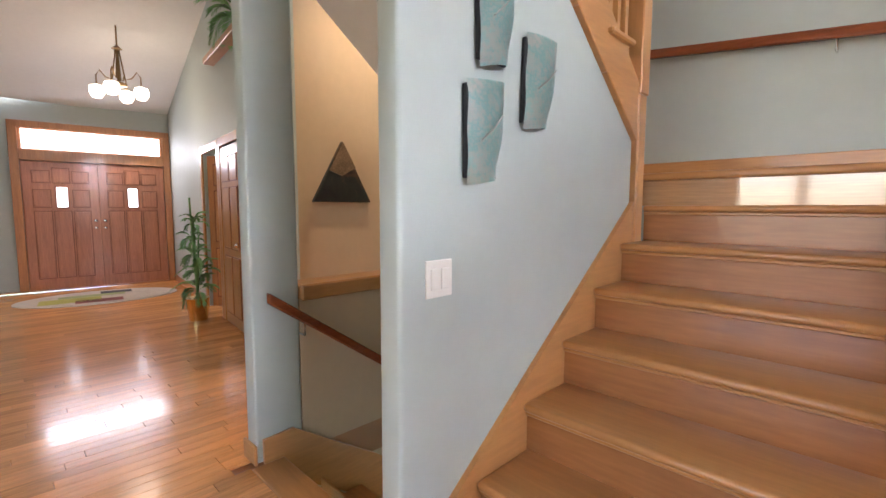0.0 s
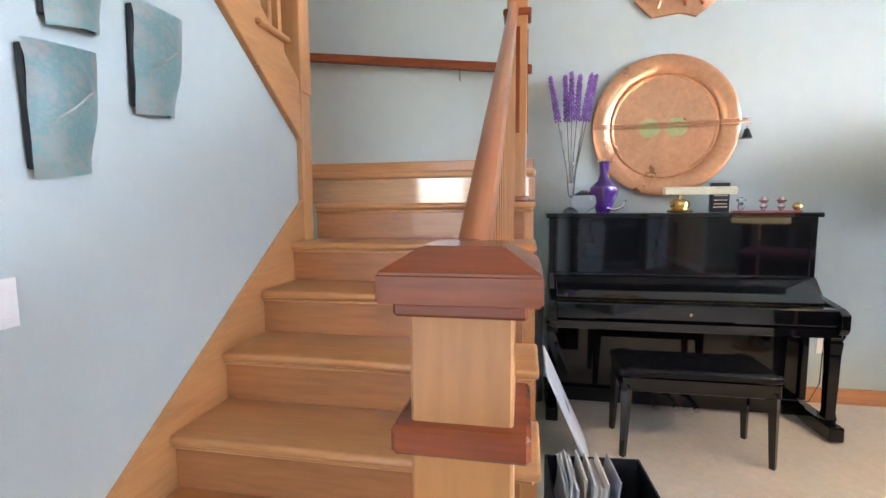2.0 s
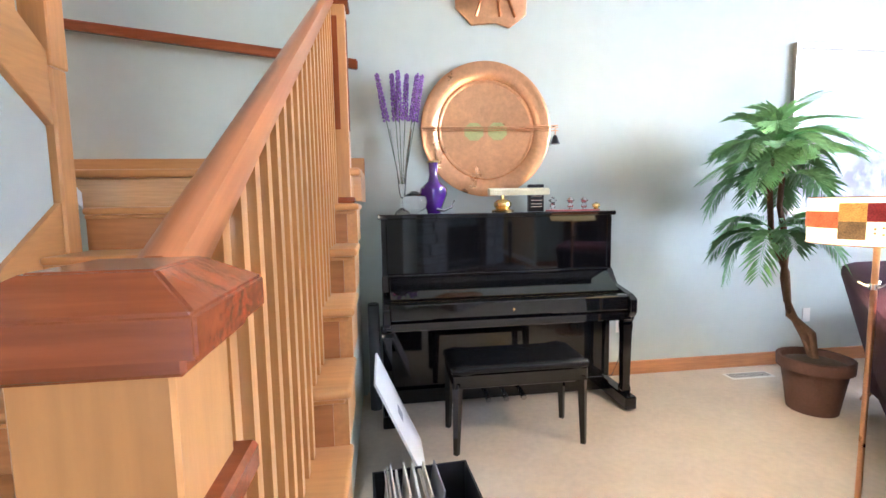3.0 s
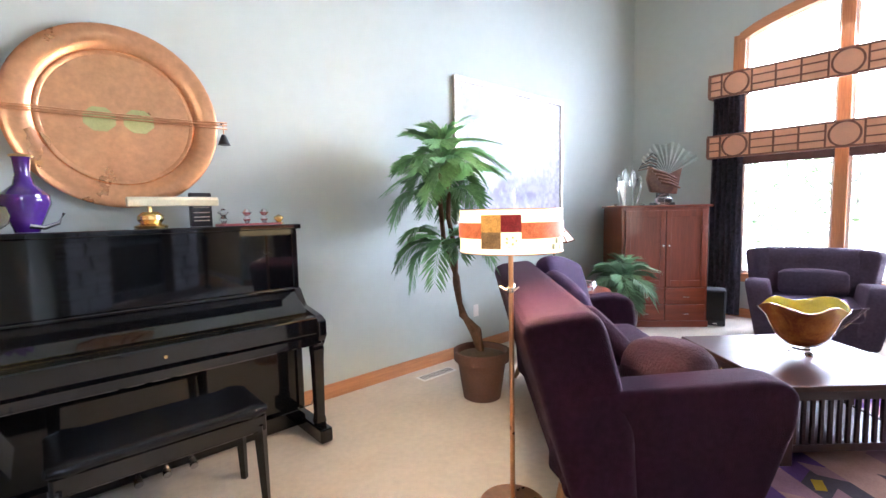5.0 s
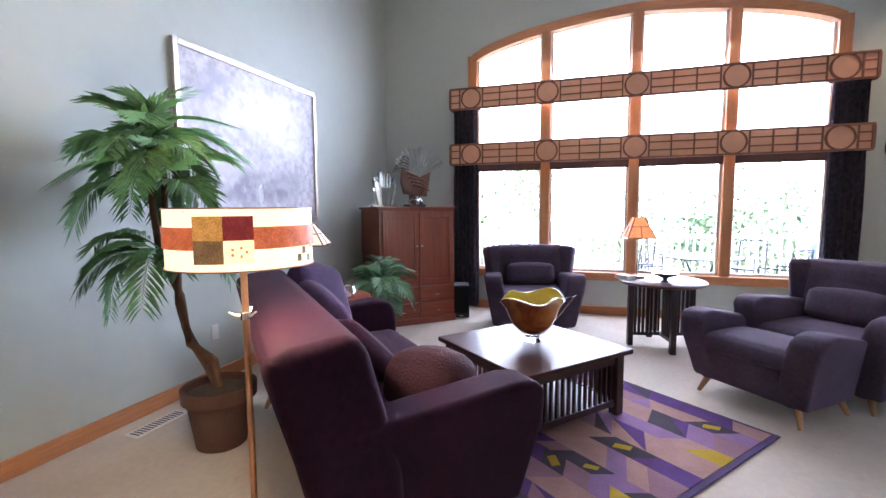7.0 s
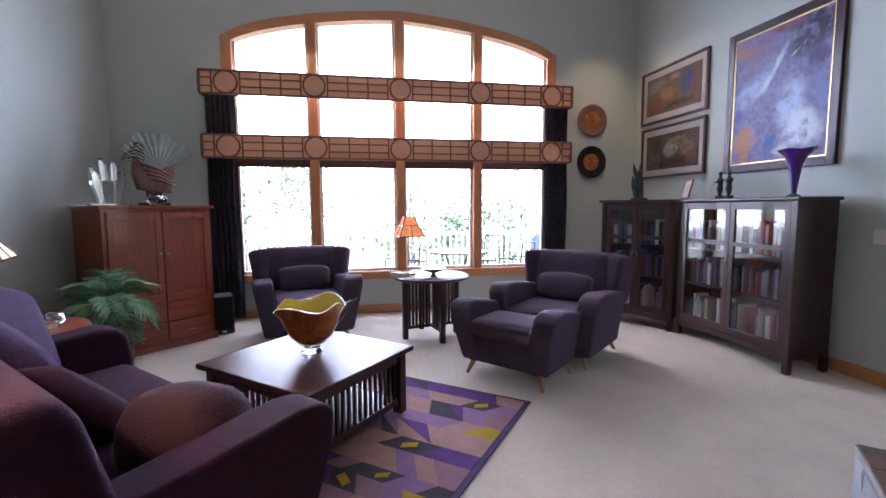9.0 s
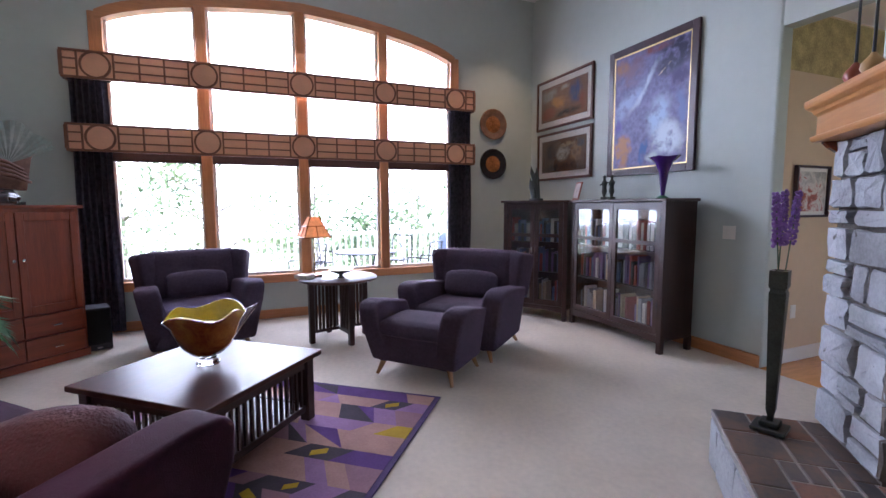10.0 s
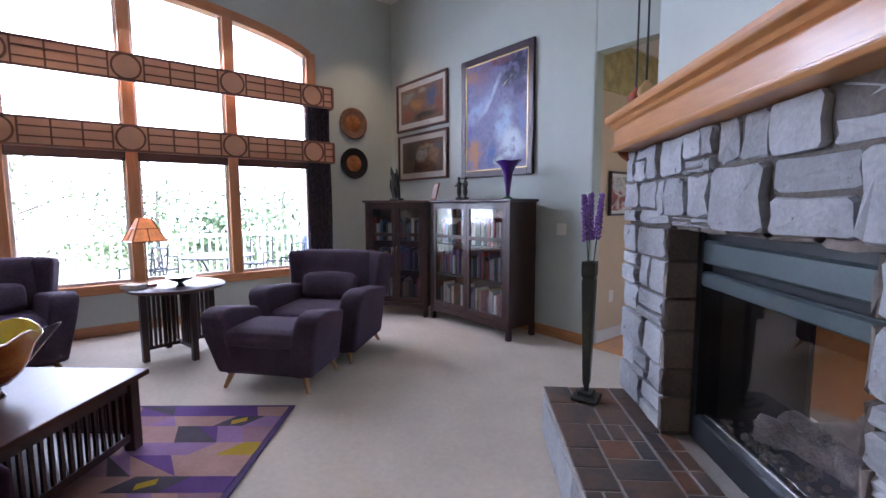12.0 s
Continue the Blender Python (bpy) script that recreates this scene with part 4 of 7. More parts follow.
def legs(e, W, D, h, inset=0.14, splay=0.05):
    for sx in (-1, 1):
        for sy in (-1, 1):
            x, y = sx * (W / 2 - inset), sy * (D / 2 - inset)
            part("leg", tb([(x + sx * splay, y + sy * splay, 0.0), (x, y, h + 0.02)], 0.014, 10, 0.026), LEG["z"], e, "tapered blond wooden leg", True)


def seat_unit(name, m, W, D, label, category, low, seat_h, arm_h, back_h, fabric, cushions=1, wings=True, group="", back_prof=None):
    e = empty(name, m, label, category, group)
    legs(e, W - 0.1, D, low)
    t = 0.19
    sh = lambda c: Vector((c.x * (0.88 + 0.12 * min(1, (c.z - low) / 0.3)), c.y, c.z))
    part("base", soft(-W / 2 + 0.09, -D / 2 + 0.05, low, W / 2 - 0.09, D / 2 - 0.12, seat_h - 0.10, 0.04, shear=sh), fabric, e, smooth=True)
    n = cushions
    w = (W - 2 * t + 0.02) / n
    for i in range(n):
        x0 = -W / 2 + t - 0.01 + i * w
        part("seat_cushion", soft(x0 + 0.004, -D / 2 + 0.01, seat_h - 0.13, x0 + w - 0.004, D / 2 - 0.22, seat_h - 0.005, 0.055, puff=0.025), fabric, e, smooth=True)
    for s in (-1, 1):
        part("arm", arm_bm(s, W, D, arm_h, -D / 2, low, t), fabric, e, smooth=True)
    if back_prof:
        bm = pr(back_prof, "x", -W / 2 + 0.02, W / 2 - 0.02, bevel=0.045, seg=4)
        part("backrest", bm, fabric, e, smooth=True)
    elif back_h:
        lean = lambda c: Vector((c.x * (0.86 + 0.14 * min(1, max(0, (c.z - low) / 0.5))), c.y + max(0, c.z - 0.3) * 0.20, c.z))
        part("backrest", soft(-W / 2 + (0.10 if wings else 0.0), D / 2 - 0.30, low + 0.02, W / 2 - (0.10 if wings else 0.0), D / 2 - 0.12, back_h, 0.06, shear=lean, puff=0.015), fabric, e, smooth=True)
        if wings:
            for s in (-1, 1):
                bm = soft(-0.09, -0.12, 0, 0.09, 0.10, back_h - arm_h + 0.16, 0.05)
                part("wing", bm, fabric, e, smooth=True, m=pose(s * (W / 2 - 0.135), D / 2 - 0.15, arm_h - 0.16, -8, s * 5, s * -24))
    return e


CH = 0.90
a = seat_unit("armchair", pose(5.82, 1.90, 0, 0, 0, -78), 1.06, CH, "purple chenille wing armchair before the window", "armchair", 0.09, 0.46, 0.64, 0.90, VELVET, group="purple armchairs")
b = seat_unit("armchair", pose(4.76, -0.49, 0, 0, 0, -139), 1.06, CH, "purple chenille wing armchair with its ottoman before it", "armchair", 0.10, 0.46, 0.63, 0.90, VELVET, group="purple armchairs")
o = seat_unit("ottoman", pose(4.29, 0.085, 0, 0, 0, -139), 0.95, 0.68, "purple chenille ottoman with rolled sides on blond legs", "ottoman", 0.12, 0.47, 0.59, 0, VELVET)
for m in (pose(5.82, 1.90, 0, 0, 0, -78), pose(4.76, -0.49, 0, 0, 0, -139)):
    solid("lumbar_pillow", soft(-0.27, -0.06, 0, 0.27, 0.06, 0.22, 0.055, puff=0.03), VELVET, "small purple lumbar pillow on an armchair", "pillow", "lumbar pillows", smooth=True, m=m @ pose(0, 0.07, 0.485, -16))
SM = pose(2.88, 2.47, 0, 0, 0, 45)
sofa = seat_unit("sofa", SM, 1.95, 1.02, "plum velvet two-seat sofa with high tapered arms", "sofa", 0.11, 0.46, 0.66, 0.88, PLUM, cushions=2, wings=False,
                 back_prof=[(0.10, 0.11), (0.36, 0.11), (0.575, 0.87), (0.53, 0.915), (0.29, 0.945), (0.235, 0.89), (0.12, 0.45)])
for p, w, h, mt, nm, lb in (
        (pose(0.60, 0.02, 0.50, -20, 10, -42), 0.54, 0.48, PILLOW, "throw_pillow", "slouched violet velvet throw pillow on the sofa"),
        (pose(0.24, 0.02, 0.49, -26, -12, 10), 0.52, 0.44, PILLOW, "throw_pillow", "dark violet throw pillow leaning on the sofa back"),
        (pose(-0.08, -0.04, 0.47, -42, 15, 20), 0.46, 0.38, PLUM, "throw_pillow", "crumpled plum throw pillow on the sofa")):
    solid(nm, soft(-w / 2, -0.075, 0, w / 2, 0.075, h, 0.07, puff=0.045), mt, lb, "pillow", "sofa pillows", smooth=True, m=SM @ p)
KNIT = mat("plum_corduroy", (0.040, 0.010, 0.016), 0.9, vary=0.35, scale=40, bump=0.7, bscale=90, sheen=0.04)
solid("bolster_pillow", soft(-0.25, -0.13, -0.15, 0.25, 0.13, 0.15, 0.13, puff=0.03), KNIT, "fat round plum corduroy pillow by the sofa arm", "pillow", smooth=True, m=SM @ pose(-0.56, -0.16, 0.55, 18, 10, 15))

# ---------------------------------------------------------------- rug and tables
RC = pose(3.585, 1.775, 0, 0, 0, -38.5)
rugp = [mat("rug_" + n, c, 0.97, vary=0.16, scale=9, bump=0.5, bscale=320, spec=0.08) for n, c in (
    ("mauve", (0.30, 0.17, 0.20)), ("rose_beige", (0.40, 0.24, 0.20)), ("purple", (0.13, 0.065, 0.20)), ("grey", (0.085, 0.07, 0.085)), ("mustard", (0.44, 0.30, 0.03)), ("lilac", (0.29, 0.17, 0.30)))]
BORD = mat("rug_border", (0.085, 0.05, 0.13), 0.97, vary=0.2, scale=8, bump=0.5, bscale=320)
rug = empty("area_rug", RC, "purple, mauve and mustard geometric wool rug", "rug")
RX, RY = 1.10, 1.137
part("border", bx(-RX, -RY, 0.001, RX, RY, 0.012, bevel=0.004), BORD, rug)
rr = random.Random(11)
bm = bmesh.new()
def cell(poly, k, z=0.0155):
    vs = [bm.verts.new((x, y, q)) for q in (0.011, z) for x, y in poly]
    n = len(poly)
    fs = [bm.faces.new(vs[n:])] + [bm.faces.new((vs[i], vs[(i + 1) % n], vs[n + (i + 1) % n], vs[n + i])) for i in range(n)]
    for f in fs:
        f.material_index = k


# strips of slanted patches, the slant turning from strip to strip
A, B = RX - 0.035, RY - 0.035
x, turn = -A, 1
while x < A - 0.01:
    x1 = min(A, x + rr.choice((0.10, 0.13, 0.16, 0.19)))
    if A - x1 < 0.08:
        x1 = A
    sl = turn * (x1 - x) * rr.choice((0.45, 0.7, 0.8))
    y = -B
    lo = (-B, -B)
    while lo[0] < B - 0.001 or lo[1] < B - 0.001:
        y += rr.choice((0.12, 0.15, 0.18, 0.22, 0.27))
        hi = (max(lo[0], min(B, y - sl / 2)), max(lo[1], min(B, y + sl / 2)))
        if B - min(hi) < 0.12:
            hi = (B, B)
        poly = [(x, lo[0]), (x1, lo[1]), (x1, hi[1]), (x, hi[0])]
        if max(hi[0] - lo[0], hi[1] - lo[1]) > 0.02:
            k = rr.choices(range(6), (5, 6.5, 3, 6, 1.1, 3))[0]
            if rr.random() < 0.16 and min(hi[0] - lo[0], hi[1] - lo[1]) > 0.1:
                cell(poly[:3], k)
                cell([poly[0], poly[2], poly[3]], rr.choices(range(6), (5, 6, 3, 4, 0.8, 3))[0])
            else:
                cell(poly, k)
                if k == 3 and min(hi[0] - lo[0], hi[1] - lo[1]) > 0.12:
                    cx, cy = sum(p[0] for p in poly) / 4, sum(p[1] for p in poly) / 4
                    d = (x1 - x) * 0.36
                    cell([(cx - d, cy - sl * 0.36), (cx, cy - d), (cx + d, cy + sl * 0.36), (cx, cy + d)], 4, 0.0175)
        lo = hi
    x, turn = x1, -turn
part("pattern", bm, rugp, rug, "carved patches of mauve, purple, grey and mustard")

TC = pose(3.72, 1.645, 0.016, 0, 0, -41)
ct = empty("coffee_table", TC, "dark mission oak coffee table with slatted sides", "coffee table")
S = 0.455
TOPWOOD = mat("rubbed_mission_oak_top", (0.060, 0.020, 0.011), 0.36, vary=0.25, scale=5, spec=0.32, grain="x", dark=0.65)
part("tabletop", bx(-S, -S, 0.402, S, S, 0.434, bevel=0.006, seg=2), TOPWOOD, ct)
L = 0.385
for sx in (-1, 1):
    for sy in (-1, 1):
        part("leg", bx(sx * L - 0.032, sy * L - 0.032, 0, sx * L + 0.032, sy * L + 0.032, 0.40, bevel=0.004), DARKWOOD["z"], ct)
for k in range(4):
    R = pose(0, 0, 0, 0, 0, 90 * k)
    for z0, z1 in ((0.335, 0.40), (0.06, 0.10)):
        part("rail", bx(-L + 0.033, -L - 0.012, z0, L - 0.033, -L + 0.012, z1), DARKWOOD["x"], ct, m=R)
    for i in range(15):
        x = -L + 0.033 + (2 * L - 0.066) * (i + 0.5) / 15
        part("slat", bx(x - 0.009, -L - 0.007, 0.10, x + 0.009, -L + 0.007, 0.335), DARKWOOD["z"], ct, m=R)
part("lower_shelf", bx(-L + 0.02, -L + 0.02, 0.075, L - 0.02, L - 0.02, 0.095), DARKWOOD["x"], ct)


def slat_table(m, r, h, label, cross):
    e = empty("side_table", m, label, "side table")
    part("tabletop", lt([(0.0, h - 0.03), (r - 0.01, h - 0.03), (r, h - 0.022), (r, h - 0.006), (r - 0.008, h), (0.0, h)], 48), cross, e, smooth=True)
    for k in range(4):
        R = pose(0, 0, 0, 0, 0, 45 + 90 * k)
        x1 = r * 0.80
        part("leg", bx(x1 - 0.05, -0.025, 0, x1 + 0.0, 0.025, h - 0.03, bevel=0.003), DARKWOOD["z"], e, m=R)
        for i in range(6):
            x = x1 - 0.072 - i * 0.037
            part("slat", bx(x - 0.012, -0.009, 0.13, x + 0.012, 0.009, h - 0.05), DARKWOOD["z"], e, m=R)
        part("stretcher", bx(0.01, -0.012, 0.10, x1 - 0.05, 0.012, 0.13), DARKWOOD["x"], e, m=R)
        part("apron", bx(0.01, -0.014, h - 0.06, x1 - 0.05, 0.014, h - 0.031), DARKWOOD["x"], e, m=R)
    return e


slat_table(pose(5.48, 0.61, 0, 0, 0, -31.5), 0.39, 0.645, "round dark oak side table on slatted legs", TOPWOOD)
slat_table(pose(4.06, 3.42, 0, 0, 0, 0), 0.37, 0.60, "round cherry-topped side table behind the sofa", REDWOOD["x"])

# ---------------------------------------------------------------- upright piano
PX0, PX1, PB, PF = 0.0, 1.60, NORTH - 0.03, 3.78
pn = empty("upright_piano", pose(0, 0, 0), "glossy black lacquered upright piano", "piano")
part("lid", bx(PX0 - 0.01, PF - 0.025, 1.262, PX1 + 0.01, PB, 1.292, bevel=0.006, seg=2), BLACK, pn)
for x in (PX0 + 0.01, PX1 - 0.045):
    part("side_panel", bx(x, PF - 0.005, 0.12, x + 0.035, PB, 1.262, bevel=0.004), BLACK, pn)
    part("arm_block", pr([(3.47, 0.62), (3.45, 0.65), (3.45, 0.74), (3.50, 0.765), (3.70, 0.80), (PF, 0.90), (PF, 0.62)], "x", x - 0.005, x + 0.045, bevel=0.008, seg=2), BLACK, pn)
    part("front_leg", lt([(0.035, 0.10), (0.042, 0.12), (0.034, 0.16), (0.040, 0.50), (0.046, 0.56), (0.042, 0.58), (0.052, 0.60), (0.052, 0.615)], 4), BLACK, pn, m=pose(x + 0.018, 3.54, 0, 0, 0, 45))
    part("toe_block", bx(x - 0.02, 3.45, 0.015, x + 0.055, PB - 0.05, 0.10, bevel=0.008, seg=2), BLACK, pn)
part("upper_panel", bx(PX0 + 0.046, PF, 0.90, PX1 - 0.046, PF + 0.02, 1.262), BLACK, pn)
part("music_shelf", bx(PX0 + 0.046, PF - 0.03, 0.885, PX1 - 0.046, PF + 0.02, 0.90, bevel=0.003), BLACK, pn)
part("fallboard", pr([(3.74, 0.88), (3.77, 0.885), (3.60, 0.775), (3.575, 0.775)], "x", PX0 + 0.055, PX1 - 0.055, bevel=0.003), BLACK, pn)
part("brass_hinge", bx(PX0 + 0.06, 3.588, 0.772, PX1 - 0.06, 3.597, 0.7775), BRASS, pn, "brass hinge strip")
part("key_slip", bx(PX0 + 0.046, 3.465, 0.665, PX1 - 0.046, 3.60, 0.765, bevel=0.01, seg=2), BLACK, pn)
part("key_bed", bx(PX0 + 0.02, 3.475, 0.60, PX1 - 0.02, PF + 0.1, 0.655, bevel=0.006), BLACK, pn)
part("bottom_panel", bx(PX0 + 0.046, PF + 0.02, 0.12, PX1 - 0.046, PF + 0.04, 0.60), BLACK, pn)
part("plinth", bx(PX0 + 0.046, PF - 0.01, 0.02, PX1 - 0.046, PF + 0.05, 0.12, bevel=0.004), BLACK, pn)
part("back", bx(PX0 + 0.046, PB - 0.1, 0.05, PX1 - 0.046, PB, 1.262), BLACK, pn)
part("lock", lt([(0.0, 0), (0.008, 0), (0.008, 0.004), (0.0, 0.004)], 12), BRASS, pn, "brass lock", m=pose(0.8, 3.464, 0.71, 90))
for dx in (-0.12, 0, 0.12):
    part("pedal", tb([(0.80 + dx, PF, 0.085), (0.80 + dx, PF - 0.09, 0.08), (0.80 + dx, PF - 0.14, 0.062)], 0.012, 8, 0.02), CHROME, pn, "chrome pedal", True)
bn = empty("piano_bench", pose(0.745, 3.30, 0), "black piano bench with a padded top", "bench")
part("seat", soft(-0.385, -0.18, 0.445, 0.385, 0.18, 0.49, 0.02), mat("black_leather", (0.006, 0.006, 0.007), 0.24, vary=0.2, bump=0.12, bscale=150, spec=0.35), bn, "black leather pad", True)
part("apron", bx(-0.375, -0.17, 0.37, 0.375, 0.17, 0.445, bevel=0.004), BLACK, bn)
for sx in (-1, 1):
    for sy in (-1, 1):
        x, y = sx * 0.35, sy * 0.15
        part("leg", tb([(x + sx * 0.012, y + sy * 0.005, 0), (x, y, 0.40)], 0.018, 4, 0.03), BLACK, bn)

# ---------------------------------------------------------------- armoire, bookcases, speaker
AM = pose(5.79, 3.38, 0, 0, 0, -46)                # front towards local -y
arm = empty("armoire", AM, "red cherry armoire with two doors and drawers", "armoire")
AW, AD, AH, AB = 0.465, 0.33, 1.34, 0.41
part("body", bx(-AW, -AD + 0.02, 0.0, AW, AB, AH), REDWOOD["z"], arm)
part("top", bx(-AW - 0.03, -AD - 0.02, AH, AW + 0.03, AB, AH + 0.03, bevel=0.008, seg=2), REDWOOD["x"], arm)
part("plinth", bx(-AW - 0.008, -AD - 0.004, 0.0, AW + 0.008, -AD + 0.019, 0.07, bevel=0.003), REDWOOD["x"], arm)
for s in (-1, 1):
    x0, x1 = (-AW + 0.03, -0.004) if s < 0 else (0.004, AW - 0.03)
    d = part("door", bx(x0, -AD, 0.46, x1, -AD + 0.019, AH - 0.03, bevel=0.003), REDWOOD["z"], arm)
    bm = bmesh.new()
    for q in ((x0, 0.46, x0 + 0.055, AH - 0.03), (x1 - 0.055, 0.46, x1, AH - 0.03), (x0 + 0.055, 0.46, x1 - 0.055, 0.53), (x0 + 0.055, AH - 0.10, x1 - 0.055, AH - 0.03)):
        box(bm, q[0], -AD - 0.014, q[1], q[2], -AD - 0.0005, q[3], bevel=0.002)
    part("frame", bm, REDWOOD["z"], d)
    bm = bmesh.new()
    bmesh.ops.create_uvsphere(bm, u_segments=10, v_segments=8, radius=0.014)
    part("knob", bm, CHROME, d, "nickel knob", True, pose(s * 0.032, -AD - 0.026, 0.92))
    for z0, z1 in ((0.08, 0.255), (0.27, 0.445)):
        dw = part("drawer", bx(x0, -AD - 0.012, z0, x1, -AD + 0.019, z1, bevel=0.004), REDWOOD["x"], arm)
        part("pull", tb([((x0 + x1) / 2 - 0.03, -AD - 0.012, (z0 + z1) / 2), ((x0 + x1) / 2 - 0.028, -AD - 0.035, (z0 + z1) / 2 - 0.01), ((x0 + x1) / 2 + 0.028, -AD - 0.035, (z0 + z1) / 2 - 0.01), ((x0 + x1) / 2 + 0.03, -AD - 0.012, (z0 + z1) / 2)], 0.006), CHROME, dw, "nickel bail pull", True)

BOOKC = [mat("book_%s" % n, c, 0.6, vary=0.15, scale=20, per_object=0.3) for n, c in (("white", (0.62, 0.6, 0.56)), ("blue", (0.10, 0.14, 0.24)), ("red", (0.28, 0.06, 0.05)), ("black", (0.03, 0.03, 0.03)), ("tan", (0.40, 0.30, 0.19)), ("grey", (0.30, 0.31, 0.33)), ("violet", (0.16, 0.10, 0.22)))]
PAGE = mat("paper", (0.72, 0.68, 0.58), 0.8)
br = random.Random(8)


def book(m, t, h, d, mt, label="upright book on the bookcase shelf"):
    """A book standing: two boards, a spine, and the block of pages."""
    e = empty("book", m, label, "book", "shelf books")
    bm = bmesh.new()
    box(bm, 0, 0, 0, 0.003, d, h)
    box(bm, t - 0.003, 0, 0, t, d, h)
    box(bm, 0.003, 0, 0, t - 0.003, 0.004, h, bevel=0.001)
    part("cover", bm, mt, e)
    part("page_block", bx(0.0035, 0.005, 0.004, t - 0.0035, d - 0.005, h - 0.004), PAGE, e)
    return e


def bookcase(m, W, label, n):
    """Glass-fronted bookcase, front towards -y, x from 0 to W."""
    e = empty("bookcase", m, label, "bookcase", "glass bookcases")
    D, H = 0.40, 1.385
    part("top", bx(-0.035, -0.03, H, W + 0.035, D, H + 0.028, bevel=0.006), DARKWOOD["x"], e)
    for x in (0, W - 0.028):
        part("side", bx(x, 0.02, 0.12, x + 0.028, D, H), DARKWOOD["z"], e)
        for y in (0.0, D - 0.05):
            part("foot", bx(x - 0.008 if x == 0 else x - 0.014, y, 0, x + 0.042 if x == 0 else x + 0.036, y + 0.05, H if y == 0 else 0.13, bevel=0.003), DARKWOOD["z"], e)
    part("back", bx(0.03, D - 0.015, 0.14, W - 0.03, D, H), DARKWOOD["z"], e)
    zs = (0.17, 0.56, 0.92)
    for z in zs:
        part("shelf", bx(0.03, 0.05, z - 0.02, W - 0.03, D - 0.016, z), DARKWOOD["x"], e)
    part("apron", pr([(0.043, 0.165), (0.043, 0.09), (W * 0.3, 0.115), (W * 0.7, 0.115), (W - 0.043, 0.09), (W - 0.043, 0.165)], "y", 0.006, 0.028), DARKWOOD["x"], e)
    for i in range(2):
        x0, x1 = (0.046, W / 2 - 0.002) if i == 0 else (W / 2 + 0.002, W - 0.046)
        d = part("door", bx(x0, 0.005, 0.17, x0 + 0.05, 0.03, H - 0.01, bevel=0.002), DARKWOOD["z"], e)
        part("stile", bx(x1 - 0.05, 0.005, 0.17, x1, 0.03, H - 0.01, bevel=0.002), DARKWOOD["z"], d)
        for z0, z1 in ((0.17, 0.235), (0.98, 1.02), (H - 0.075, H - 0.01)):
            part("door_rail", bx(x0 + 0.05, 0.005, z0, x1 - 0.05, 0.03, z1), DARKWOOD["x"], d)
        for z0, z1 in ((0.235, 0.98), (1.02, H - 0.075)):
            part("pane", bx(x0 + 0.05, 0.015, z0, x1 - 0.05, 0.019, z1), GLASS, d, "clear glass pane")
        part("pull", tb([(x1 - 0.02 if i == 0 else x0 + 0.02, 0.0, 0.80), (x1 - 0.02 if i == 0 else x0 + 0.02, -0.022, 0.805), (x1 - 0.02 if i == 0 else x0 + 0.02, -0.022, 0.86), (x1 - 0.02 if i == 0 else x0 + 0.02, 0.0, 0.865)], 0.005), CHROME, d, "nickel pull", True)
        for z in (0.42, 1.2):
            part("hinge", bx((x0 - 0.004) if i == 0 else x1 - 0.012, -0.001, z, (x0 + 0.012) if i == 0 else x1 + 0.004, 0.004, z + 0.05), IRON, d, "black hinge")
    for z in zs:
        x = 0.06
        while x < W - 0.08:
            if br.random() < 0.07:
                x += br.uniform(0.03, 0.10)
                continue
            t, h = br.uniform(0.016, 0.042), br.uniform(0.20, 0.29)
            book(m @ pose(x, 0.09 + br.uniform(0, 0.03), z + 0.001), t, h, br.uniform(0.15, 0.2), br.choice(BOOKC if z < 0.9 else BOOKC[1:4] + BOOKC[:1]))
            x += t + 0.002
    return e


bookcase(pose(5.075, -1.965, 0, 0, 0, 180), 1.26, "dark oak bookcase with two glass doors full of books", 0)
bookcase(pose(5.74, -1.47, 0, 0, 0, 180 + 35), 0.78, "narrow dark oak glass bookcase set across the corner", 1)
sp = empty("speaker", pose(6.06, 2.80, 0, 0, 0, -70), "black floor loudspeaker beside the armoire", "speaker")
part("cabinet", bx(-0.10, -0.12, 0.01, 0.10, 0.14, 0.41, bevel=0.006), mat("black_ash", (0.014, 0.014, 0.015), 0.55, vary=0.2), sp)
part("grille", bx(-0.09, -0.135, 0.07, 0.09, -0.121, 0.40, bevel=0.008), mat("grille_cloth", (0.01, 0.01, 0.01), 0.95, bump=0.4, bscale=500), sp, "black cloth grille")
part("badge", bx(-0.02, -0.1235, 0.03, 0.02, -0.1205, 0.042), CHROME, sp)

# ---------------------------------------------------------------- window dressing
SHOJI = mat("parchment_panel", (0.74, 0.40, 0.24), 0.7, vary=0.06, scale=8, trans=0.10)
SHOJI.node_tree.nodes["Principled BSDF"].inputs["Subsurface Weight"].default_value = 0.0
VWOOD = {"y": mat("valance_oak", (0.20, 0.085, 0.05), 0.45, vary=0.2, scale=5, grain="y", dark=0.7)}
CIR = (2.765, 1.806, 0.808, -0.186, -1.136)


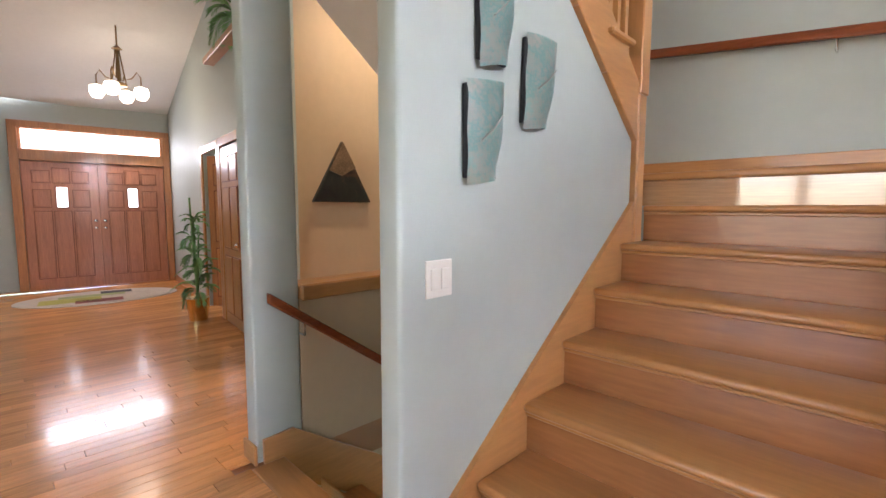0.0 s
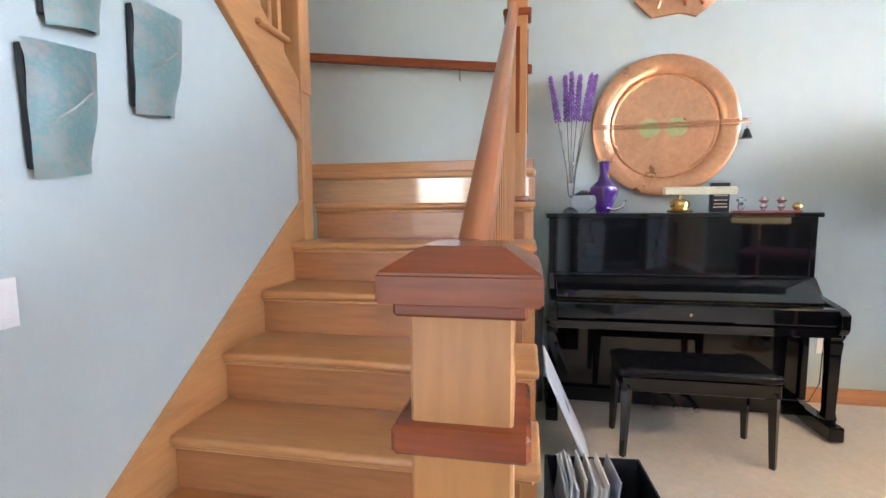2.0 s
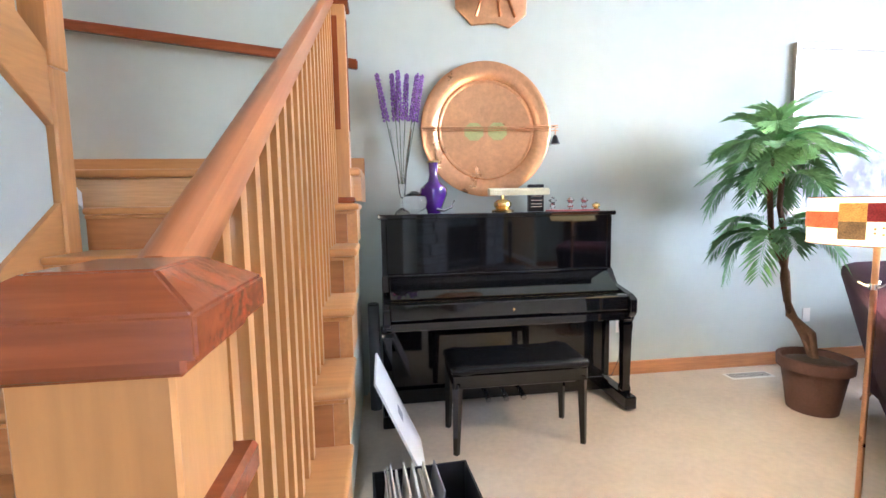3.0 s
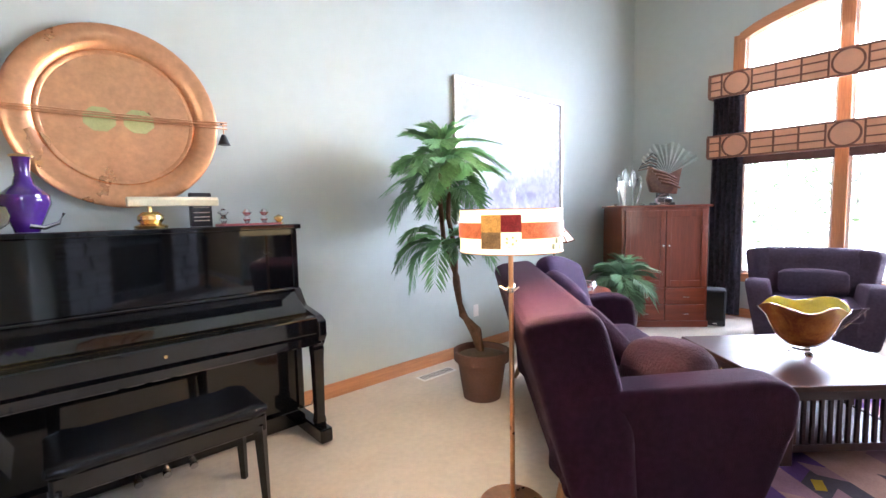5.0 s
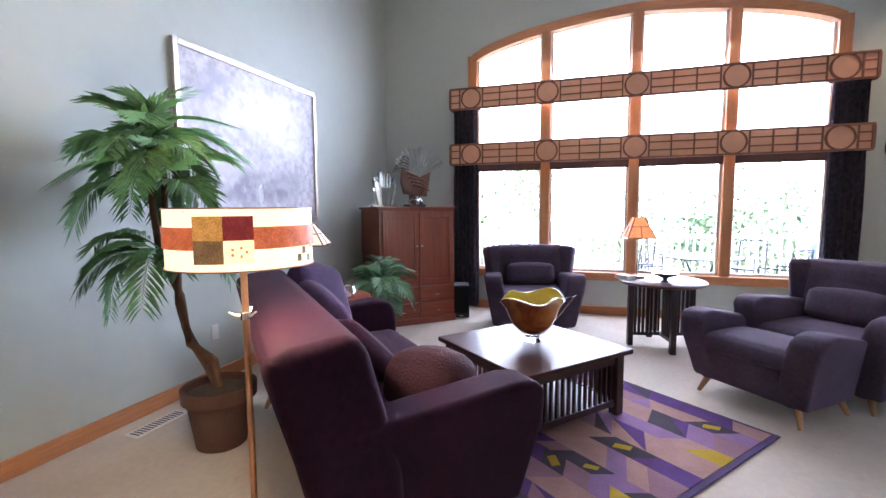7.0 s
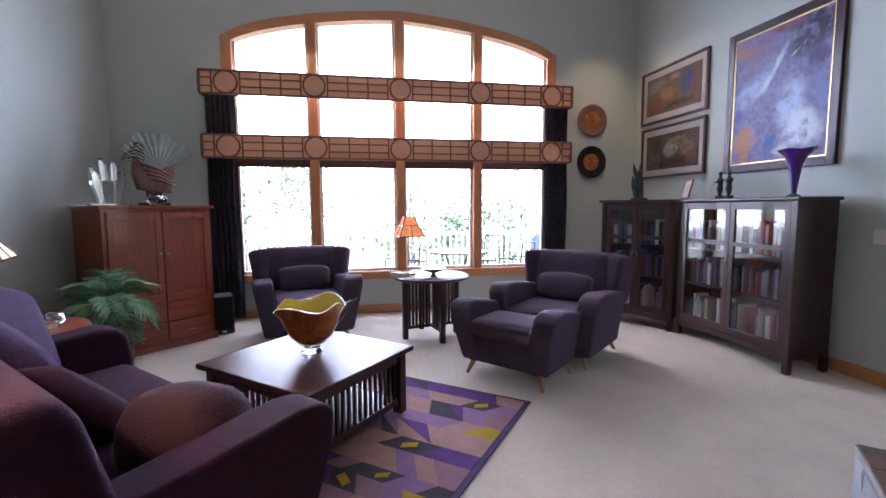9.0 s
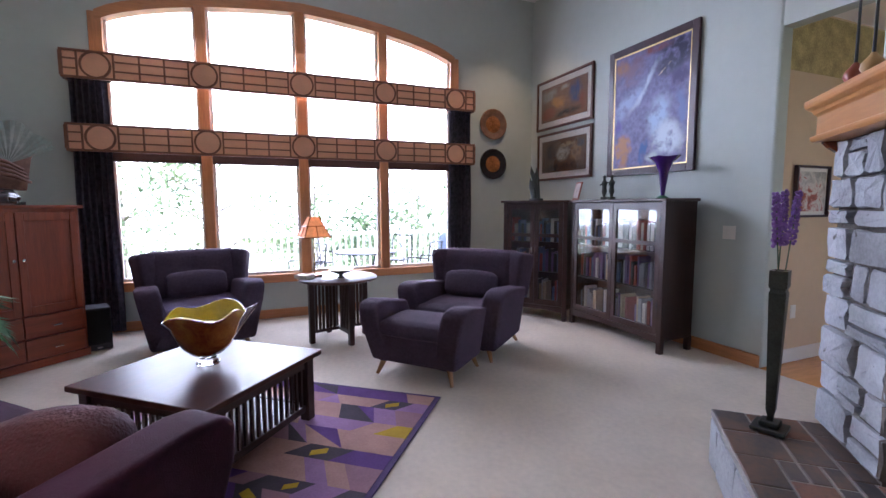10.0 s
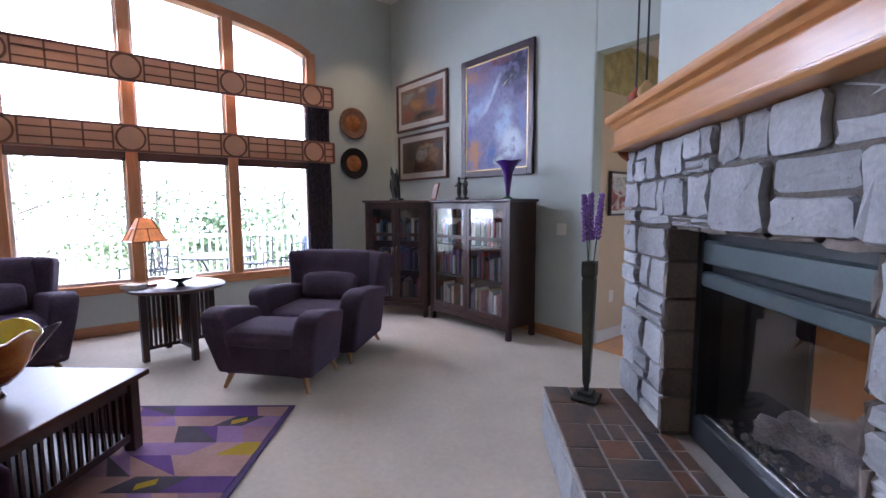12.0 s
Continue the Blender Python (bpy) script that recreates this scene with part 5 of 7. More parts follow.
def valance(z0, z1):
    """A lattice screen: parchment behind dark strips, with a disc at each post."""
    e = empty("valance", pose(6.45, 0, 0), "lattice oak window valance with parchment discs", "valance", "window valances")
    y0, y1 = -1.42, 3.05
    zm = (z0 + z1) / 2
    part("parchment", bx(0.018, y0 + 0.01, z0 + 0.01, 0.024, y1 - 0.01, z1 - 0.01), SHOJI, e, "pale parchment backing")
    for a, b in ((z0, z0 + 0.022), (z1 - 0.022, z1)):
        part("border_strip", bx(0, y0, a, 0.035, y1, b, bevel=0.002), VWOOD["y"], e)
    for a in (y0, y1 - 0.022):
        part("end_strip", bx(0, a, z0 + 0.022, 0.035, a + 0.022, z1 - 0.022), VWOOD["y"], e)
        part("return", bx(0.03, a, z0, 0.198, a + 0.018, z1), VWOOD["y"], e)
    h = z1 - z0
    spans = [(CIR[0] + 0.15, y1)] + [(b + 0.15, a - 0.15) for a, b in zip(CIR, CIR[1:])] + [(y0, CIR[-1] - 0.15)]
    for a, b in spans:
        for k in (1, 2):
            part("lattice_strip", bx(0.006, a, z0 + h * k / 3 - 0.007, 0.020, b, z0 + h * k / 3 + 0.007), VWOOD["y"], e)
        n = 3 if b - a > 0.4 else 1
        for i in range(n + 1):
            y = a + (b - a) * i / n
            part("lattice_post", bx(0.004, y - 0.008, z0 + 0.022, 0.020, y + 0.008, z1 - 0.022), VWOOD["y"], e)
    for y in CIR:
        bm = bmesh.new()
        n = 36
        R, r = h / 2 - 0.006, h / 2 - 0.024
        rings = [[bm.verts.new((x, y + q * math.cos(2 * math.pi * i / n), zm + q * math.sin(2 * math.pi * i / n))) for i in range(n)] for x, q in ((0.020, R), (-0.004, R), (-0.004, r), (0.020, r))]
        for u, v in zip(rings, rings[1:]):
            for i in range(n):
                bm.faces.new((u[i], u[(i + 1) % n], v[(i + 1) % n], v[i]))
        part("ring", bm, VWOOD["y"], e, "round oak ring", True)
        bm = lt([(0, 0.0), (r, 0.0), (r, 0.006), (0, 0.006)], n)
        part("disc", bm, SHOJI, e, "parchment disc", m=pose(0.014, y, zm, 0, -90, 0))
    return e


valance(2.61, 2.885)
valance(1.905, 2.18)
CURT = mat("navy_patterned_curtain", (0.066, 0.060, 0.076), 0.9, vary=0.95, scale=22, bump=0.2, bscale=200, sheen=0.15)


def curtain(y0, y1, label):
    bm = bmesh.new()
    n, nz = 48, 16
    rows = []
    for j in range(nz + 1):
        z = 0.03 + (2.62 - 0.03) * j / nz
        w = 1.0 + 0.10 * (1 - j / nz)
        c = (y0 + y1) / 2
        rows.append([bm.verts.new((6.555 + 0.026 * math.sin(i / n * 2 * math.pi * 6 + 0.5 * math.sin(j * 0.6)) + 0.008 * math.sin(i * 1.7 + j * 0.4), c + (y0 - c + (y1 - y0) * i / n) * w, z)) for i in range(n + 1)])
    for a, b in zip(rows, rows[1:]):
        for i in range(n):
            bm.faces.new((a[i], a[i + 1], b[i + 1], b[i]))
    bmesh.ops.solidify(bm, geom=list(bm.faces), thickness=0.006)
    e = empty("curtain", pose(0, 0, 0), label, "curtain", "window curtains")
    part("cloth", bm, CURT, e, smooth=True)
    part("rod", tb([(6.56, y0 - 0.04, 2.625), (6.56, y1 + 0.04, 2.625)], 0.012), IRON, e, "dark curtain rod", True)


curtain(2.70, 3.02, "dark patterned curtain hanging beside the window")
curtain(-1.40, -1.08, "dark patterned curtain at the window's far side")

# ---------------------------------------------------------------- pictures and wall pieces
def picture(m, w, h, fw, frame_mat, canvas, label, mat_w=0.0, fillet=None, glazed=False):
    """Framed picture, centred, facing local -y."""
    e = empty("picture", m, label, "picture")
    bm = bmesh.new()
    for q in ((-w / 2, -h / 2, -w / 2 + fw, h / 2), (w / 2 - fw, -h / 2, w / 2, h / 2), (-w / 2 + fw, -h / 2, w / 2 - fw, -h / 2 + fw), (-w / 2 + fw, h / 2 - fw, w / 2 - fw, h / 2)):
        box(bm, q[0], -0.035, q[1], q[2], 0.0, q[3], bevel=0.004)
    part("frame", bm, frame_mat, e)
    a, b = w / 2 - fw, h / 2 - fw
    if fillet:
        bm = bmesh.new()
        for q in ((-a, -b, -a + 0.012, b), (a - 0.012, -b, a, b), (-a, -b, a, -b + 0.012), (-a, b - 0.012, a, b)):
            box(bm, q[0], -0.026, q[1], q[2], -0.006, q[3])
        part("fillet", bm, fillet, e, "thin gilt fillet")
    if mat_w:
        part("mat_board", bx(-a, -0.012, -b, a, -0.004, b), IVORY, e, "cream mat board")
        a, b = a - mat_w, b - mat_w
    part("canvas", bx(-a, -0.018, -b, a, -0.0125, b), canvas, e)
    if glazed:
        part("glazing", bx(-w / 2 + fw, -0.024, -h / 2 + fw, w / 2 - fw, -0.0215, h / 2 - fw), GLASS, e, "picture glass")
    return e


DKFRAME = mat("dark_frame", (0.045, 0.022, 0.03), 0.35, vary=0.2, grain="z", dark=0.6)
GOLD = mat("gilt", (0.62, 0.45, 0.2), 0.35, 0.9, vary=0.2)
SILVER = mat("silver_gilt_frame", (0.55, 0.50, 0.43), 0.32, 0.8, vary=0.2)
WALNUT = mat("walnut_frame", (0.11, 0.05, 0.035), 0.4, vary=0.2, grain="x", dark=0.6)
big = paint("abstract_blue", (0.16, 0.15, 0.30), (
    (-0.28, 0.42, 0.34, 0.22, 10, (0.20, 0.13, 0.20), 0.7), (-0.38, 0.48, 0.16, 0.10, -20, (0.32, 0.16, 0.10), 0.8), (0.30, 0.45, 0.30, 0.24, 20, (0.025, 0.022, 0.06), 0.6),
    (0.02, 0.55, 0.30, 0.06, 5, (0.17, 0.05, 0.06), 0.8), (0.36, 0.20, 0.16, 0.16, 0, (0.05, 0.035, 0.13), 0.7), (-0.25, 0.10, 0.42, 0.13, 38, (0.30, 0.36, 0.58), 0.8),
    (-0.05, 0.22, 0.42, 0.05, 52, (0.48, 0.54, 0.68), 0.9), (0.12, -0.10, 0.30, 0.20, 65, (0.36, 0.46, 0.66), 0.7), (0.22, -0.34, 0.22, 0.26, 80, (0.50, 0.57, 0.66), 0.6),
    (-0.06, -0.45, 0.06, 0.18, 0, (0.06, 0.12, 0.34), 0.5), (-0.34, -0.42, 0.14, 0.20, 0, (0.42, 0.20, 0.10), 0.45), (-0.40, -0.14, 0.10, 0.16, 0, (0.13, 0.10, 0.34), 0.7),
    (0.06, -0.52, 0.10, 0.08, 0, (0.40, 0.46, 0.52), 0.6), (0.40, -0.10, 0.08, 0.26, 5, (0.14, 0.18, 0.40), 0.7), (0.20, 0.36, 0.10, 0.012, 40, (0.55, 0.42, 0.34), 0.5)), 3.0)
warm1 = paint("abstract_warm", (0.24, 0.12, 0.07), (
    (-0.30, 0.12, 0.24, 0.10, 5, (0.34, 0.33, 0.28), 0.7), (-0.10, 0.0, 0.18, 0.10, -10, (0.56, 0.26, 0.05), 0.6), (-0.32, -0.12, 0.18, 0.10, 0, (0.34, 0.07, 0.03), 0.6),
    (0.26, 0.06, 0.16, 0.18, 20, (0.06, 0.09, 0.24), 0.6), (0.38, -0.06, 0.10, 0.16, 0, (0.30, 0.07, 0.03), 0.7), (0.10, -0.16, 0.34, 0.07, 4, (0.03, 0.018, 0.016), 0.6), (0.05, 0.16, 0.12, 0.05, 0, (0.45, 0.40, 0.32), 0.7)), 7.0, 0.14, 11.0)
warm2 = paint("abstract_umber", (0.16, 0.085, 0.05), (
    (-0.26, 0.06, 0.14, 0.16, 0, (0.04, 0.025, 0.02), 0.5), (0.0, 0.02, 0.16, 0.14, 0, (0.50, 0.45, 0.34), 0.45), (0.26, 0.02, 0.14, 0.15, 0, (0.36, 0.20, 0.09), 0.5),
    (-0.05, -0.15, 0.36, 0.06, 3, (0.05, 0.035, 0.03), 0.6), (0.36, 0.12, 0.10, 0.06, 0, (0.10, 0.10, 0.12), 0.6), (0.10, 0.14, 0.20, 0.04, 0, (0.42, 0.30, 0.16), 0.7)), 11.0, 0.12, 11.0)
# Misty canvas; its pale upper strokes also carry window glare as paint.
misty = paint("misty_lilac_with_glare", (0.48, 0.47, 0.52), (
    (0.0, 0.30, 0.80, 0.30, 4, (0.74, 0.73, 0.76), 0.7), (-0.45, 0.38, 0.32, 0.22, 20, (0.36, 0.35, 0.44), 0.8), (0.35, 0.10, 0.34, 0.20, -8, (0.76, 0.75, 0.78), 0.8),
    (0.0, -0.36, 0.85, 0.24, 2, (0.20, 0.19, 0.26), 0.8), (-0.35, -0.20, 0.36, 0.10, 6, (0.50, 0.48, 0.55), 0.8), (0.30, -0.30, 0.30, 0.05, -4, (0.40, 0.38, 0.46), 0.8), (-0.02, -0.42, 0.035, 0.12, 0, (0.70, 0.69, 0.70), 0.4)), 5.0, 0.3, 6.0)
misty.node_tree.nodes["Principled BSDF"].inputs["Specular IOR Level"].default_value = 0.6
picture(pose(4.48, SOUTH + 0.001, 2.36, 0, 0, 180), 1.12, 1.37, 0.075, DKFRAME, big, "large abstract painting in blues in a dark frame", fillet=GOLD)
picture(pose(5.895, SOUTH + 0.001, 2.73, 0, 0, 180), 1.16, 0.67, 0.03, WALNUT, warm1, "wide abstract print in rust and blue with cream mat", 0.075, glazed=True)
picture(pose(5.88, SOUTH + 0.001, 2.02, 0, 0, 180), 1.13, 0.64, 0.03, WALNUT, warm2, "wide umber abstract print with cream mat", 0.075, glazed=True)
picture(pose(4.03, NORTH - 0.001, 1.885, 0, 0, 0), 1.68, 1.31, 0.045, SILVER, misty, "large misty grey and lilac painting in a silvery frame")
picture(pose(3.249, -2.97, 1.46, 0, 0, -90), 0.46, 0.43, 0.02, DKFRAME, art("red_print", ((0.2, (0.03, 0.02, 0.02)), (0.45, (0.4, 0.08, 0.05)), (0.55, (0.7, 0.66, 0.6)), (1.0, (0.05, 0.05, 0.05))), 9, 2.0), "small red and black print on the hall wall", 0.03)
# hall wallpaper border
structure("trim_border", bx(3.243, -5.1, 2.42, 3.2495, SOUTH - 0.142, 2.88), mat("leafy_border", (0.42, 0.34, 0.15), 0.8, vary=0.5, scale=9), "leaf-patterned wallpaper border")

COPPER = mat("copper_tray", (0.60, 0.31, 0.155), 0.28, 0.92, vary=0.2, scale=4, bump=0.05, bscale=14)
COPPER2 = mat("patinated_copper", (0.46, 0.17, 0.055), 0.34, 0.75, vary=0.6, scale=4.5, bump=0.12, bscale=10)
TX, TZ = 0.768, 1.872
tray = empty("copper_tray", pose(TX, NORTH - 0.001, TZ, 90), "round hammered copper tray hung on the wall", "wall art")
part("rim", lt([(0.345, 0.012), (0.355, 0.022), (0.40, 0.034), (0.455, 0.042), (0.468, 0.036), (0.466, 0.026), (0.40, 0.016), (0.35, 0.006)], 64), COPPER, tray, smooth=True)
part("ridge", lt([(0.318, 0.012), (0.326, 0.019), (0.340, 0.020), (0.345, 0.016)], 64), COPPER, tray, "polished copper ridge", True)
DISH = paint("patinated_copper_dish", (0.52, 0.19, 0.055), (
    (-0.13, 0.02, 0.16, 0.17, 0, (0.30, 0.12, 0.075), 0.5), (0.13, 0.02, 0.17, 0.16, 0, (0.32, 0.14, 0.085), 0.5), (0.0, -0.20, 0.12, 0.08, 0, (0.62, 0.24, 0.05), 0.7), (-0.22, 0.14, 0.10, 0.06, 40, (0.60, 0.27, 0.10), 0.7),
    (0.20, 0.17, 0.14, 0.05, -30, (0.46, 0.24, 0.17), 0.7), (-0.04, -0.13, 0.02, 0.10, -14, (0.66, 0.44, 0.33), 0.6), (0.10, -0.10, 0.10, 0.05, 20, (0.22, 0.085, 0.05), 0.7), (0.01, 0.10, 0.012, 0.16, 3, (0.20, 0.07, 0.04), 0.6)), 2.0, 0.12, 9.0, True)
DISH.node_tree.nodes["Principled BSDF"].inputs["Metallic"].default_value = 0.45
DISH.node_tree.nodes["Principled BSDF"].inputs["Roughness"].default_value = 0.38
FOLD = paint("rosy_copper_sheet", (0.40, 0.17, 0.10), ((0.1, 0.05, 0.12, 0.05, 30, (0.56, 0.30, 0.20), 0.8), (-0.12, -0.02, 0.10, 0.06, -20, (0.28, 0.11, 0.06), 0.8), (0.15, -0.10, 0.08, 0.04, 10, (0.58, 0.34, 0.24), 0.8)), 4.0, 0.15, 12.0, True)
FOLD.node_tree.nodes["Principled BSDF"].inputs["Metallic"].default_value = 0.4
part("dish", lt([(0.0, 0.004), (0.33, 0.004), (0.348, 0.014), (0.345, 0.018), (0.32, 0.012), (0.0, 0.010)], 64), DISH, tray, "patinated copper dish", True)
for s in (-1, 1):
    part("folded_panel", pr([(s * 0.01, -0.17), (s * 0.16, -0.20), (s * 0.25, -0.10), (s * 0.25, 0.08), (s * 0.15, 0.18), (s * 0.01, 0.14)], "z", 0.0102, 0.0128, bevel=0.001), FOLD, tray, "rosy copper panel")
for i, (dx, dz) in enumerate(((-0.088, -0.012), (0.082, -0.008))):
    part("inlay", pr([(dx + 0.074 * math.cos(radians(22.5 + 45 * q)), dz + 0.066 * math.sin(radians(22.5 + 45 * q))) for q in range(8)], "z", 0.0130, 0.0165), mat("olive_gold_inlay", (0.42, 0.41, 0.16), 0.45, 0.0, vary=0.15, scale=9), tray, "olive gold octagon")
for dz in (-0.008, 0.006, 0.016):
    part("wire", tb([(-0.47, dz, 0.048), (-0.2, dz - 0.002, 0.05), (0.2, dz + 0.002, 0.05), (0.52, dz * 1.5 + 0.006, 0.048)], 0.0035, 6), COPPER, tray, "stretched copper wire")
bell = empty("hanging_bell", pose(TX + 0.50, NORTH - 0.045, TZ - 0.10), "little black bell hung beside the tray", "ornament")
part("cup", lt([(0.035, 0.0), (0.03, 0.012), (0.018, 0.045), (0.012, 0.06), (0.0, 0.065)], 12), IRON, bell, smooth=True)
part("cord", tb([(0, 0, 0.06), (0.0, 0.0, 0.13)], 0.003, 6), COPPER, bell)
part("peg", tb([(0, 0.0, 0.128), (0, 0.046, 0.13)], 0.004, 6), IRON, bell)
bm = pr([(-0.27, 0.25), (-0.26, 0.05), (-0.15, -0.06), (0.02, -0.04), (0.12, -0.07), (0.24, 0.02), (0.25, 0.28), (0.1, 0.40), (-0.12, 0.38)], "y", -0.02, 0.0, bevel=0.006, seg=2)
pl = empty("copper_relief", pose(0.82, NORTH - 0.001, 2.64), "hammered copper wall relief above the tray", "wall art")
part("plate", bm, COPPER, pl, smooth=True)
for x in (-0.12, 0.05, 0.16):
    part("fold", tb([(x, -0.02, 0.0), (x * 0.6, -0.032, 0.15), (x * 0.9, -0.022, 0.32)], 0.012, 6), COPPER2, pl, smooth=True)
PLATE1, PLATE2 = mat("brown_plate", (0.24, 0.13, 0.075), 0.35, 0.4, vary=0.5, scale=14, bump=0.2), mat("black_plate", (0.025, 0.02, 0.02), 0.3, 0.3, vary=0.5, scale=14)
for z, mt, lb in ((2.50, PLATE1, "tan embossed plate on the wall"), (1.945, PLATE2, "dark embossed plate on the wall")):
    p = empty("wall_plate", pose(EAST - 0.001, -1.80, z, 0, -90, 0), lb, "wall plate", "wall plates")
    part("dish", lt([(0.0, 0.012), (0.12, 0.012), (0.14, 0.022), (0.205, 0.03), (0.215, 0.024), (0.14, 0.006), (0.0, 0.002)], 40), mt, p, smooth=True)
    part("medallion", lt([(0.0, 0.026), (0.05, 0.024), (0.10, 0.018), (0.115, 0.0125)], 20), COPPER2, p, "raised copper medallion", True)

# ceramic plaques on the stair wall, triangle piece, switches
RAKU = art("raku_glaze", ((0.40, (0.22, 0.42, 0.38)), (0.50, (0.32, 0.50, 0.45)), (0.57, (0.44, 0.47, 0.40)), (0.64, (0.27, 0.46, 0.42)), (0.74, (0.50, 0.50, 0.44))), 5.0, 2.0, (0.0, 0.3, 0.15), 1.2, 0.25)


def plaque(y, z, w, h, tilt):
    bm = bmesh.new()
    n = 8
    rows = []
    for j in range(n + 1):
        v = j / n - 0.5
        rows.append([bm.verts.new((0.055 - 0.10 * (u * u + 0.3 * v * v) + 0.006 * math.sin(9 * v + 5 * u), u * w * (1 + 0.28 * v) + 0.012 * math.sin(v * 5), v * h + 0.02 * u)) for u in [i / n - 0.5 for i in range(n + 1)]])
    for a, b in zip(rows, rows[1:]):
        for i in range(n):
            bm.faces.new((a[i], a[i + 1], b[i + 1], b[i]))
    bmesh.ops.solidify(bm, geom=list(bm.faces), thickness=0.010)
    e = empty("ceramic_plaque", pose(SIDE, y, z, tilt), "curved grey-green raku ceramic plaque on the wall", "wall art", "raku plaques")
    part("slab", bm, RAKU, e, smooth=True)
    part("incised_line", tb([(0.060, -w * 0.3, -h * 0.1), (0.066, 0.0, h * 0.02), (0.060, w * 0.3, h * 0.16)], 0.003, 6), mat("pale_glaze", (0.40, 0.40, 0.34), 0.4), e)
    part("backing", bx(0.003, -w * 0.50, -h * 0.46, 0.024, w * 0.36, h * 0.44, bevel=0.003), IRON, e, "dark iron backing")
    part("hanger", bx(0.0, -0.02, 0.0, 0.05, 0.02, 0.06), IRON, e)


plaque(1.70, 1.60, 0.175, 0.33, 1)
plaque(2.02, 1.815, 0.185, 0.34, -2)
plaque(1.755, 2.00, 0.175, 0.36, 2)


def switch_plate(m, w, h, n, label):
    e = empty("switch_plate", m, label, "switch")
    part("plate", bx(-w / 2, -0.006, -h / 2, w / 2, 0, h / 2, bevel=0.002), IVORY, e)
    for i in range(n):
        x = (i - (n - 1) / 2) * 0.046
        part("rocker", bx(x - 0.016, -0.010, -0.033, x + 0.016, -0.006, 0.033, bevel=0.0015), IVORY, e)
    return e


switch_plate(pose(SIDE, 1.509, 1.13, 0, 0, 90), 0.116, 0.118, 2, "white double light switch on the stair wall")
switch_plate(pose(3.562, SOUTH, 1.112, 0, 0, 180), 0.116, 0.116, 2, "ivory double switch by the hall opening")
switch_plate(pose(3.45, NORTH, 0.40), 0.07, 0.115, 0, "white wall outlet behind the palm")
switch_plate(pose(1.82, NORTH, 0.40), 0.07, 0.115, 0, "white wall outlet beside the piano")
switch_plate(pose(3.25, -2.856, 0.44, 0, 0, -90), 0.07, 0.115, 0, "white outlet on the hall wall")
solid("electric_flex", tb([(1.82, NORTH - 0.012, 0.41), (1.80, NORTH - 0.04, 0.36), (1.79, NORTH - 0.05, 0.15), (1.74, NORTH - 0.04, 0.02), (1.62, NORTH - 0.04, 0.012)], 0.004, 6), IRON, "black power cord hanging from the outlet", "cord", smooth=True)
vt = empty("floor_vent", pose(2.78, 3.86, 0.0, 0, 0, 0), "white metal floor register by the baseboard", "floor vent")
part("frame", bx(-0.18, -0.055, 0.001, 0.18, 0.055, 0.007, bevel=0.002), IVORY, vt)
# Dark strips on the frame stand in for the shade inside open slots.
for i in range(14):
    part("slot", bx(-0.16 + i * 0.0235, -0.038, 0.0072, -0.148 + i * 0.0235, 0.038, 0.0085), mat("vent_shadow", (0.12, 0.11, 0.10), 0.8) if i == 0 else bpy.data.materials["vent_shadow"], vt)
tri = empty("triangle_sculpture", pose(-4.0, 2.86, 1.60, 0, 0, 90), "dark triangular ceramic piece on the tan wall", "wall art")
part("triangle", pr([(-0.31, -0.20), (0.31, -0.20), (0.0, 0.36)], "y", -0.05, 0.0, bevel=0.01, seg=2), art("dark_raku", ((0.2, (0.01, 0.01, 0.012)), (0.55, (0.02, 0.025, 0.02)), (0.75, (0.10, 0.05, 0.025)), (1.0, (0.03, 0.05, 0.03))), 5, 1.0), tri)
part("upper_band", pr([(-0.15, 0.085), (-0.02, 0.04), (0.13, 0.12), (0.0, 0.345)], "y", -0.058, -0.0505), mat("bronze_glaze", (0.24, 0.16, 0.09), 0.35, 0.3, vary=0.5, scale=9), tri)

